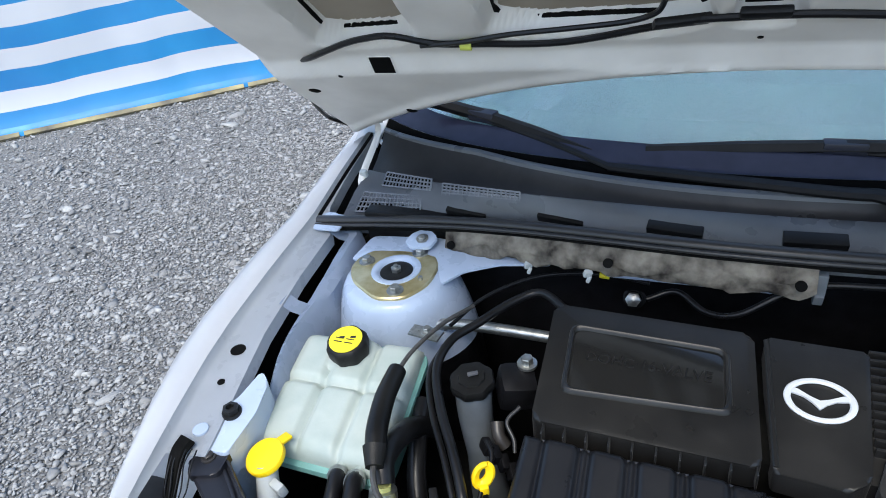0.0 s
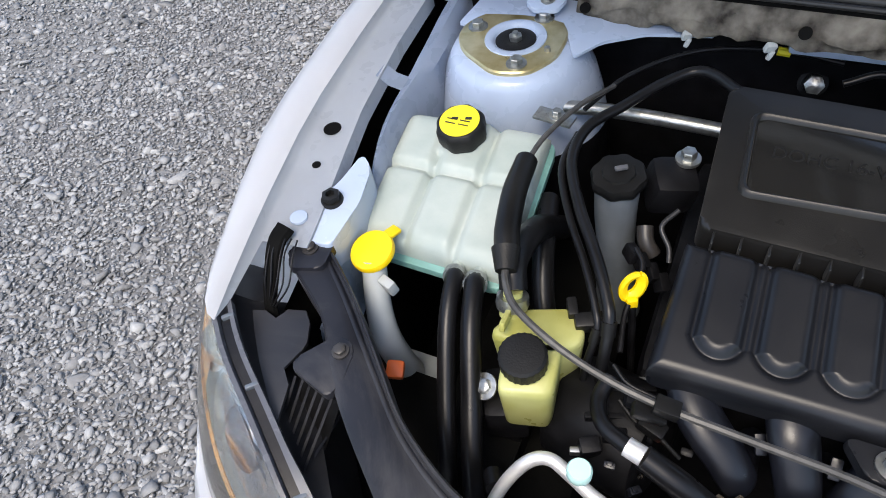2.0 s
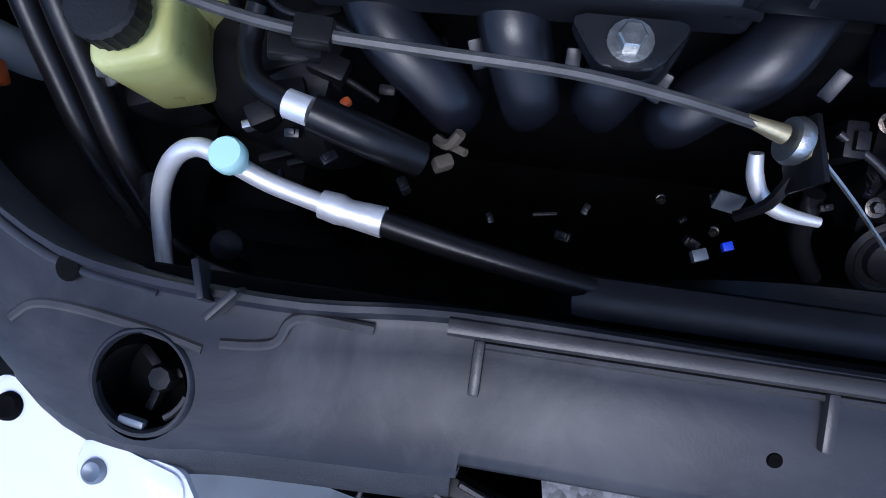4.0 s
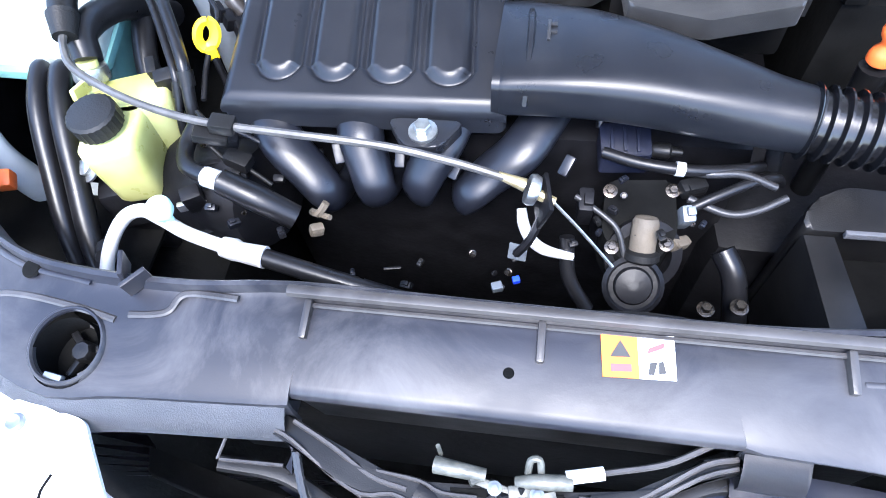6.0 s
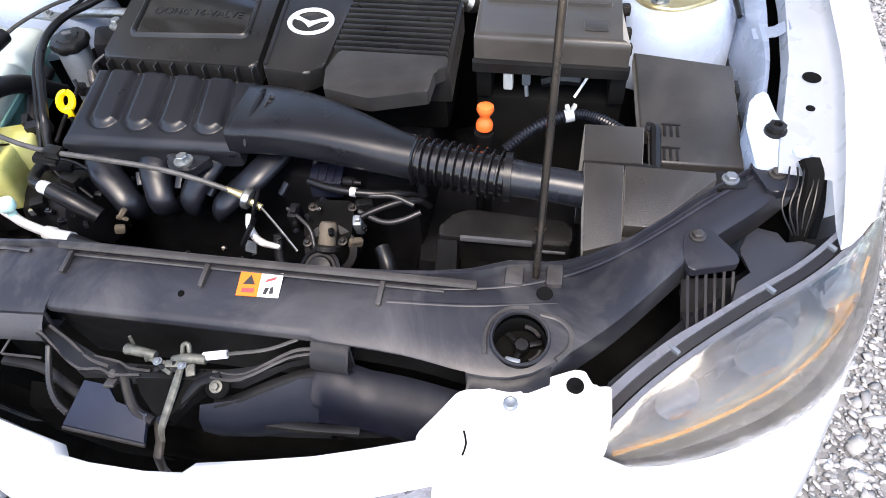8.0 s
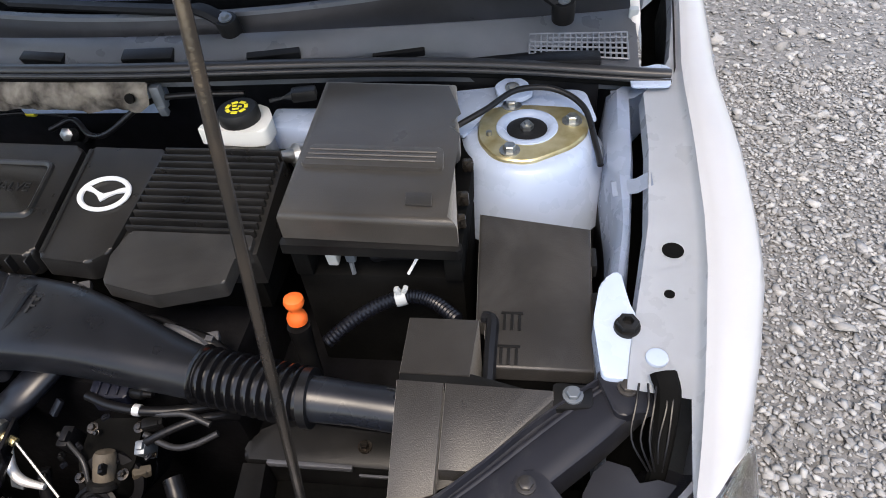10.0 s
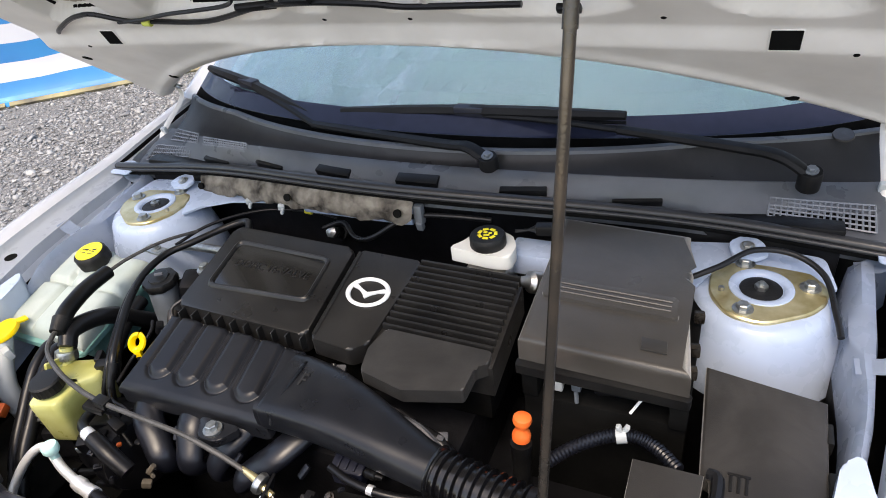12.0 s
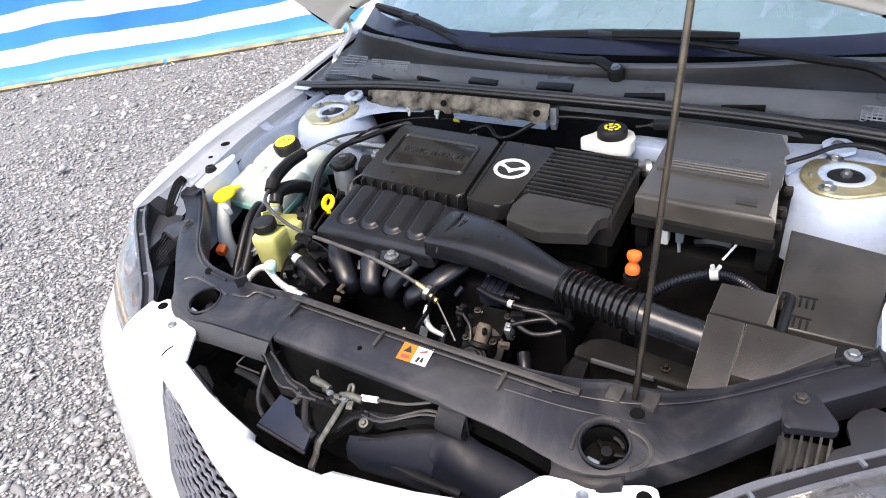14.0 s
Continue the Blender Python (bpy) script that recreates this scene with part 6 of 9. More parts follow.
    slab(bm, [(s * 0.717, -0.461), (s * 0.688, -0.4525), (s * 0.671, -0.459), (s * 0.665, -0.443), (s * 0.644, -0.4375), (s * 0.631, -0.450), (s * 0.6205, -0.472), (s * 0.6205, -0.484), (s * 0.6285, -0.507), (s * 0.612, -0.52), (s * 0.60, -0.56), (s * 0.625, -0.552), (s * 0.670, -0.514), (s * 0.706, -0.478)], 0.747, 0.004, 0.001)
    part("rear_plate", bm, M_HOUSE, t, "dark plate with a jagged edge")


for s in (-1, 1):
    headlamp(s)


def latch():
    t = thing("bonnet_latch", (0.02, -0.68, 0.66), "greasy steel bonnet latch with release cable", "latch")
    bm = bm_new()
    front = [(-0.165, -0.675), (-0.150, -0.680), (-0.092, -0.710), (-0.070, -0.707), (-0.053, -0.712), (0.0, -0.705), (0.06, -0.700), (0.093, -0.698), (0.140, -0.671), (0.167, -0.662)]
    rear = [(0.167, -0.650), (0.143, -0.656), (0.098, -0.683), (0.058, -0.687), (0.0, -0.690), (-0.053, -0.695), (-0.081, -0.690), (-0.12, -0.673), (-0.158, -0.658)]
    slab(bm, front + rear, lambda x, y: 0.715 + 0.010 * (abs(x) > 0.12), 0.014, 0.002)
    part("carrier", bm, M_BLACK, t, "black cranked carrier")
    for pts in ([(-0.163, -0.672, 0.7265), (-0.148, -0.678, 0.7265), (-0.118, -0.696, 0.717), (-0.092, -0.707, 0.717), (-0.070, -0.704, 0.717), (-0.050, -0.709, 0.717), (-0.02, -0.705, 0.717)],
                [(-0.084, -0.690, 0.717), (-0.052, -0.693, 0.717), (-0.035, -0.699, 0.717), (-0.010, -0.699, 0.717)],
                [(0.060, -0.698, 0.717), (0.093, -0.696, 0.717), (0.140, -0.669, 0.7265), (0.165, -0.660, 0.7265)]):
        bm = bm_new()
        tube(bm, pts, 0.0017, 6, 3)
        part("carrier_edge", bm, M_RAIL, t, "thin grey edge line")
    # plates of the latch body
    bm = bm_new()
    slab(bm, [(-0.030, -0.694), (0.050, -0.690), (0.057, -0.706), (0.040, -0.722), (0.026, -0.742), (0.004, -0.738), (-0.016, -0.722), (-0.028, -0.706)], lambda x, y: 0.718 + (y + 0.69) * 0.35, 0.016, 0.002)
    part("back_plate", bm, M_GRIMESHADE, t, "greasy black back plate")
    for c, sz, rt in (((0.000, -0.692, 0.7275), (0.026, 0.006, 0.005), (10, 0, -12)), ((0.022, -0.693, 0.7285), (0.022, 0.008, 0.004), (14, 5, 9)), ((0.012, -0.700, 0.7265), (0.018, 0.005, 0.004), (30, 0, -24)), ((0.040, -0.697, 0.726), (0.010, 0.013, 0.004), (20, 0, 18)), ((-0.012, -0.688, 0.7285), (0.010, 0.009, 0.006), (0, 12, 30))):
        bm = bm_new()
        obox(bm, c, sz, rt, 0.0012)
        part("latch_plate", bm, M_GREASE, t)
    for x, y, z in ((0.002, -0.694, 0.731), (0.031, -0.695, 0.731)):
        bm = bm_new()
        bolt(bm, (x, y, z), 0.0032, 0.003)
        part("rivet", bm, M_GREYM, t)
    bm = bm_new()
    tube(bm, [(-0.150, -0.664, 0.727), (-0.118, -0.678, 0.720), (-0.088, -0.694, 0.718), (-0.060, -0.700, 0.717)], 0.0022, 6, 4)
    part("carrier_edge", bm, M_RAIL, t, "thin grey edge line")
    bm = bm_new()
    tube(bm, [(0.060, -0.691, 0.717), (0.097, -0.688, 0.717), (0.142, -0.661, 0.727), (0.165, -0.654, 0.727)], 0.0022, 6, 4)
    part("carrier_edge", bm, M_RAIL, t, "thin grey edge line")
    bm = bm_new()
    tube(bm, [(-0.041, -0.683, 0.730), (-0.026, -0.6845, 0.731), (-0.005, -0.686, 0.729)], [0.0062, 0.0058, 0.0050], 12, 3)
    tube(bm, [(0.016, -0.688, 0.728), (0.034, -0.686, 0.731), (0.054, -0.684, 0.730)], [0.0045, 0.0058, 0.0055], 12, 3)
    tube(bm, [(0.024, -0.681, 0.728), (0.025, -0.674, 0.737), (0.031, -0.673, 0.738), (0.033, -0.680, 0.731)], 0.0026, 8, 3)
    tube(bm, [(-0.038, -0.675, 0.727), (-0.0395, -0.672, 0.739)], 0.0018, 6, smooth=False)
    part("catch", bm, M_GREASE, t, "greasy steel catch")
    bm = bm_new()
    rng = random.Random(4)
    for k in range(9):
        obox(bm, (0.008 + rng.uniform(-0.012, 0.016), -0.691 + rng.uniform(-0.008, 0.006), 0.724 + rng.uniform(-0.006, 0.005)), (0.010, 0.005, 0.006), (rng.uniform(0, 60), rng.uniform(0, 60), rng.uniform(0, 90)), 0.001)
    part("claw", bm, M_DARK, t, "dark greasy claw")
    bm = bm_new()
    tube(bm, [(0.028, -0.695, 0.727), (0.025, -0.712, 0.716), (0.022, -0.733, 0.705), (0.018, -0.752, 0.692), (0.019, -0.760, 0.680)], [0.0042, 0.0052, 0.0050, 0.0045, 0.0030], 8, 4, flat=0.55)
    part("safety_lever", bm, M_GREASE, t, "worn steel safety lever")
    bm = bm_new()
    tube(bm, [(0.006, -0.736, 0.692), (0.007, -0.756, 0.665), (0.008, -0.774, 0.640), (0.008, -0.775, 0.50)], 0.0058, 8, 3, flat=0.6)
    part("centre_stay", bm, M_RAIL, t)
    bm = bm_new()
    tube(bm, [(0.050, -0.681, 0.7305), (0.075, -0.675, 0.731)], 0.0048, 10, smooth=False)
    part("cable_end", bm, M_PAPER, t, "white plastic cable end")
    bm = bm_new()
    tube(bm, [(0.075, -0.675, 0.731), (0.116, -0.664, 0.731), (0.147, -0.648, 0.733)], 0.0022, 6, 5)
    part("release_cable", bm, M_RAIL, t)
    # cheeks that carry the safety lever
    for pts in ([(-0.053, -0.699, 0.716), (-0.040, -0.706, 0.714), (-0.030, -0.722, 0.706), (-0.016, -0.738, 0.698), (0.006, -0.745, 0.694)], [(0.070, -0.693, 0.716), (0.046, -0.703, 0.712), (0.032, -0.724, 0.702), (0.012, -0.745, 0.694)]):
        bm = bm_new()
        tube(bm, pts, 0.0062, 8, 4, flat=0.6)
        part("cheek", bm, M_DARK, t)
    bm = bm_new()
    lathe(bm, [(0.0135, -0.004), (0.0135, 0.002), (0.011, 0.004), (0.0, 0.0045)], (0.068, -0.703, 0.709), (0.1, -0.5, 1), 20)
    part("bolt_lug", bm, M_GRIMESHADE, t)
    bm = bm_new()
    bolt(bm, (0.068, -0.705, 0.712), 0.0045, 0.006, (0.1, -0.5, 1))
    part("latch_bolt", bm, M_GREASE, t)
    bm = bm_new()
    obox(bm, (-0.052, -0.712, 0.710), (0.012, 0.022, 0.004), (-20, 0, 10), 0.001)
    bolt(bm, (-0.052, -0.706, 0.7145), 0.004, 0.004)
    part("catch_guide", bm, M_RAIL, t)
    # sloping tray
    bm = bm_new()
    tz = lambda x, y: 0.690 + (y + 0.765) * 0.42
    slab(bm, [(-0.095, -0.762), (0.004, -0.768), (-0.001, -0.740), (-0.024, -0.736), (-0.041, -0.735), (-0.053, -0.718), (-0.085, -0.716)], tz, 0.006, 0.002)
    part("tray", bm, M_TRAYB, t, "slate-blue plastic tray")
    bm = bm_new()
    tube(bm, [(-0.096, -0.763, 0.686), (0.004, -0.769, 0.684)], 0.0024, 6, smooth=False)
    part("tray_edge", bm, M_RAIL, t)
    bm = bm_new()
    P = smooth_path([(-0.147, -0.683, 0.715), (-0.143, -0.698, 0.706), (-0.132, -0.722, 0.696), (-0.118, -0.737, 0.690), (-0.100, -0.747, 0.687)], 8)
    tube(bm, P, [0.0032 + 0.0006 * (i % 2) for i in range(len(P))], 8, 1, smooth=False)
    part("ribbed_cable", bm, M_SEAL, t)


M_GREASE = mat("greasy_grey_steel", (0.050, 0.053, 0.045), 0.45, metal=0.2, var=0.4, scale=90, bump=0.3, bscale=200, alt=(0.12, 0.12, 0.10))
latch()

# radiator and fan behind the support
t = thing("radiator_fan", (0, -0.55, 0.35), "black radiator fan shroud behind the support cover", "radiator")
bm = bm_new()
box(bm, -0.36, 0.36, -0.600, -0.565, 0.28, 0.735, 0.006)
part("core", bm, M_GRIMESHADE, t)
bm = bm_new()
box(bm, -0.10, 0.33, -0.562, -0.530, 0.30, 0.690, 0.012)
part("shroud", bm, M_GLOSS, t)
bm = bm_new()
lathe(bm, [(0.15, 0), (0.15, 0.02), (0.13, 0.03), (0.05, 0.035), (0.0, 0.036)], (0.12, -0.532, 0.50), (0, 1, 0), 28)
part("motor_ring", bm, M_BLACK, t)


# ---------------------------------------------------------------- engine bay
def cov_z(x, y):
    """Height of the engine cover's sloping top."""
    return 0.842 + (y + 0.075) * 0.19


def hump_z(x, y):
    return 0.800 + (y + 0.262) * 0.27


def plane_tube(bm, pts, f, r, lift=0.0, n=6, k=4, flat=0.6, close=False):
    P = [(x, y, f(x, y) + lift) for x, y in pts]
    if close:
        P = P + [P[0]]
    tube(bm, P, r, n, k, flat=flat, smooth=not close)


def engine_cover():
    t = thing("engine_cover", (-0.02, -0.2, 0.76), "black plastic engine cover with chrome emblem and ribbed end", "engine cover")
    bm = bm_new()
    slab(bm, [(-0.284, -0.068), (-0.036, -0.078), (-0.028, -0.254), (-0.278, -0.247)], cov_z, 0.035, 0.007, 4, r=0.012)
    left = part("air_box_lid", bm, M_COVER, t, "flat black lid with a recessed panel")
    # rounded frame round the recess
    bm = bm_new()
    fr = round_poly([(-0.257, -0.100), (-0.062, -0.108), (-0.057, -0.200), (-0.252, -0.206)], 0.014, 5)
    rows = []
    for k, (off, lift) in enumerate(((0.0, -0.001), (0.0015, 0.004), (0.004, 0.0055), (0.0065, 0.004), (0.008, -0.001))):
        cx, cy = -0.157, -0.153
        row = []
        for x, y in fr:
            sx, sy = 1 - off / 0.10, 1 - off / 0.05
            xx, yy = cx + (x - cx) * sx, cy + (y - cy) * sy
            row.append((xx, yy, cov_z(xx, yy) + lift))
        rows.append(row)
    loft(bm, rows, closed=True)
    part("recess_frame", bm, M_COVER, left, "raised frame line")
    bm = bm_new()
    slab(bm, round_poly([(-0.248, -0.107), (-0.070, -0.114), (-0.066, -0.194), (-0.244, -0.199)], 0.010), lambda x, y: cov_z(x, y) + 0.0010, 0.003, 0.0004)
    pan = part("recess_panel", bm, M_PANEL, left, "smooth recessed panel")
    cu = bpy.data.curves.new("lettering", "FONT")
    cu.body = "DOHC 16-VALVE"
    cu.size, cu.extrude, cu.align_x, cu.align_y = 0.020, 0.0006, "CENTER", "CENTER"
    tx = new("lettering", cu)
    tx.parent = pan
    tx.matrix_local = pose(-0.155, -0.150, cov_z(0, -0.150) + 0.0016, 10.8, 0, -2)
    cu.materials.append(M_COVER)
    # toothed front edge below the lid
    for k in range(10):
        x = -0.262 + 0.0255 * k
        bm = bm_new()
        obox(bm, (x, -0.2555, 0.795), (0.0022, 0.016, 0.024), (0, 0, 0), 0.0006, 1)
        part("tooth", bm, M_COVER, left)
    bm = bm_new()
    slab(bm, [(-0.024, -0.080), (0.086, -0.084), (0.072, -0.246), (0.050, -0.262), (-0.018, -0.256)], cov_z, 0.03, 0.005, 4, r=0.006)
    mid = part("emblem_panel", bm, M_COVER, t)
    # emblem: an oval ring with a winged bar, as plain shapes
    cx, cy = 0.030, -0.161
    m = pose(cx, cy, cov_z(cx, cy) + 0.0012, 10.8, 0, -3)
    bm = bm_new()
    rows = []
    n = 48
    for r, h in ((1.0, 0.0), (1.0, 0.002), (0.96, 0.0032), (0.84, 0.0032), (0.80, 0.002), (0.79, 0.0)):
        rows.append([m @ Vector((0.0365 * r * math.cos(2 * math.pi * j / n), 0.0285 * r * math.sin(2 * math.pi * j / n), h)) for j in range(n)])
    loft(bm, rows, closed=True)
    em = part("emblem", bm, M_CHROME, mid, "chrome oval emblem")
    bm = bm_new()
    for s in (-1, 1):
        wing = [(s * x * 0.82, y * 0.86) for x, y in ((0.0385, 0.0130), (0.027, 0.0110), (0.012, 0.0030), (0, -0.0015), (0, -0.0150), (0.009, -0.0060), (0.020, 0.0010), (0.0385, 0.0050))]
        v = [bm.verts.new(m @ Vector((x, y, 0.0026))) for x, y in wing]
        w = [bm.verts.new(m @ Vector((x, y, 0.0))) for x, y in wing]
        bm.faces.new(v)
        for j in range(len(v)):
            bm.faces.new((v[j - 1], v[j], w[j], w[j - 1]))
    part("emblem_wing", bm, M_CHROME, em)
    # groove between the panels is a real gap; a raised bead beside it
    bm = bm_new()
    plane_tube(bm, [(-0.0225, -0.086), (-0.019, -0.170), (-0.0155, -0.250)], cov_z, 0.0032, 0.001)
    part("bead", bm, M_COVER, mid)
    # ribbed block
    bm = bm_new()
    slab(bm, [(0.086, -0.088), (0.250, -0.094), (0.252, -0.238), (0.070, -0.244)], lambda x, y: cov_z(x, y) - 0.008, 0.05, 0.004, 2)
    blk = part("ribbed_block", bm, M_COVER, t)
    for k in range(12):
        y = -0.084 - 0.0114 * k
        x0 = 0.085 - 0.0006 * k
        bm = bm_new()
        slab(bm, [(x0, y - 0.0019), (0.245, y - 0.0035 - 0.0019), (0.245, y - 0.0035 + 0.0019), (x0, y + 0.0019)], lambda x, y: cov_z(x, y) + 0.002, 0.020, 0.0012, 2)
        part("rib", bm, M_COVER, blk)
    bm = bm_new()
    slab(bm, [(0.088, -0.216), (0.246, -0.219), (0.247, -0.238), (0.232, -0.248), (0.229, -0.284), (0.150, -0.303), (0.082, -0.289), (0.076, -0.252)], lambda x, y: cov_z(x, y) + 0.001, 0.022, 0.003, 3, r=0.004)
    part("front_shield", bm, M_SHIELD, t, "smooth flat shield")
    # side stays
    bm = bm_new()
    # near-black: shade under the shield put into the colour
    box(bm, -0.272, 0.245, -0.236, -0.080, 0.70, 0.800, 0.008)
    part("lower_body", bm, M_GRIMESHADE, t)
    return t


engine_cover()


def intake_box():
    t = thing("intake_resonator", (-0.15, -0.32, 0.72), "black moulded intake box with four rounded humps", "intake box")
    bm = bm_new()
    C = [(-0.284, -0.257), (-0.022, -0.268), (-0.018, -0.384), (-0.288, -0.389)]
    slab(bm, C, lambda x, y: hump_z(x, y) - 0.014, 0.020, 0.004, 3, r=0.010)
    body = part("base_flange", bm, M_AIRBOX, t)
    bm = bm_new()

    def place(u, v):
        a = Vector((*C[3], 0)).lerp(Vector((*C[2], 0)), u)
        b = Vector((*C[0], 0)).lerp(Vector((*C[1], 0)), u)
        p = a.lerp(b, v)
        ins = 0.020
        e = min(u * 0.265 + 0.0001, (1 - u) * 0.262, v * 0.125 + 0.0001, (1 - v) * 0.125)
        k = min(1.0, e / 0.012)
        z = hump_z(p.x, p.y) - 0.013 + 0.011 * (k * (2 - k)) ** 0.6
        # four pads, each set in its own groove
        for c in (0.188, 0.389, 0.590, 0.793):
            dx = abs(u - c + 0.02 * (v - 0.5)) * 0.262
            hw = 0.022
            if v < 0.30:
                q = math.hypot(dx, max(0, (0.37 - v)) * 0.125)
                d = hw - q if v < 0.37 else hw - dx
            else:
                d = hw - dx
            if v > 0.97:
                d = -1
            q = min(1, max(0, d / 0.010))
            z += 0.0040 * q * q * (3 - 2 * q)
            if v > 0.05:
                z -= 0.0034 * math.exp(-(d / 0.0030) ** 2)
        return (p.x, p.y, z)
    field(bm, place, 190, 96, 0.006)
    part("humped_lid", bm, M_AIRBOX, t, sharp=75)
    bm = bm_new()
    box(bm, -0.270, -0.035, -0.375, -0.270, 0.72, 0.765, 0.008)
    part("lower_half", bm, M_AIRBOX, t)
    # duct to the bellows
    bm = bm_new()
    st = [((-0.030, -0.328, 0.7745), 0.056, 0.023, 5), ((-0.012, -0.329, 0.7745), 0.057, 0.024, 5), ((0.045, -0.338, 0.779), 0.052, 0.026, 4), ((0.10, -0.350, 0.778), 0.044, 0.028, 3.4), ((0.155, -0.364, 0.773), 0.036, 0.029, 2.8), ((0.20, -0.375, 0.769), 0.030, 0.028, 2.3), ((0.234, -0.382, 0.767), 0.0275, 0.0275, 2)]
    P = smooth_path([s[0] for s in st], 5)
    rows = []
    n = 32
    for i, p in enumerate(P):
        f = i / 5
        hw, hh, ex = (interp(f, range(len(st)), [s[c] for s in st]) for c in (1, 2, 3))
        d = (P[min(i + 1, len(P) - 1)] - P[max(0, i - 1)]).normalized()
        side = d.cross(Vector((0, 0, 1))).normalized()
        up = side.cross(d)
        row = []
        for j in range(n):
            a = 2 * math.pi * j / n
            c, s_ = math.cos(a), math.sin(a)
            row.append(p + side * hw * math.copysign(abs(c) ** (2 / ex), c) + up * hh * math.copysign(abs(s_) ** (2 / ex), s_))
        rows.append(row)
    loft(bm, rows, closed=True, caps=True)
    part("duct", bm, M_AIRBOX, t, "smooth tapering air duct")
    bm = bm_new()
    tube(bm, [(-0.004, -0.275, 0.780), (-0.002, -0.300, 0.7995), (-0.001, -0.335, 0.8005), (-0.001, -0.375, 0.793), (-0.002, -0.387, 0.775)], 0.0035, 6, 4)
    part("duct_band", bm, M_AIRBOX, t)
    bm = bm_new()
    obox(bm, (0.014, -0.325, 0.8035), (0.003, 0.024, 0.002), (4, 0, 0), 0.0005)
    obox(bm, (0.018, -0.318, 0.8035), (0.006, 0.004, 0.002), (4, 0, 0), 0.0005)
    obox(bm, (0.018, -0.327, 0.8032), (0.006, 0.003, 0.002), (4, 0, 0), 0.0005)
    part("moulded_mark", bm, M_SEAL, t)
    bm = bm_new()
    bolt(bm, (-0.089, -0.408, 0.757), 0.0082, 0.012)
    part("cover_bolt", bm, M_STEEL, t)
    bm = bm_new()
    slab(bm, round_poly([(-0.125, -0.392), (-0.053, -0.392), (-0.073, -0.424), (-0.105, -0.424)], 0.01), 0.7565, 0.012, 0.002)
    part("bolt_lug", bm, M_AIRBOX, t)
    for x, y, z in ((0.030, -0.270, 0.768), (0.205, -0.318, 0.742)):
        bm = bm_new()
        obox(bm, (x, y, z), (0.020, 0.016, 0.012), (10, 5, 20), 0.003)
        obox(bm, (x + 0.002, y - 0.006, z + 0.006), (0.009, 0.008, 0.012), (0, 15, 0), 0.002)
        part("connector", bm, M_GREYP, t)


intake_box()


def air_hose():
    t = thing("air_intake_hose", (0.33, -0.39, 0.74), "black ribbed intake hose with a smooth pipe end", "intake hose")
    a, b = Vector((0.228, -0.381, 0.767)), Vector((0.348, -0.400, 0.764))
    bm = bm_new()
    n = 66
    pts, rad = [], []
    for i in range(n + 1):
        f = i / n
        pts.append(a.lerp(b, f))
        rad.append(0.0255 + 0.0075 * max(0, math.sin(f * 11 * 2 * math.pi)) ** 1.4 + (0.001 if f < 0.02 else 0))
    tube(bm, pts, rad, 24, 1, smooth=False)
    part("bellows", bm, M_BELLOWS, t, "ribbed rubber bellows", sharp=60)
    bm = bm_new()
    tube(bm, [b, b.lerp(Vector((0.445, -0.402, 0.753)), 0.5), Vector((0.455, -0.403, 0.752))], [0.024, 0.022, 0.023], 20, 4)
    part("pipe", bm, M_SATIN, t, "smooth satin black pipe")
    bm = bm_new()
    tube(bm, [b + Vector((-0.002, 0, 0)), b + Vector((0.007, 0, 0))], 0.031, 24, smooth=False)
    part("end_cuff", bm, M_HOSE, t)


air_hose()


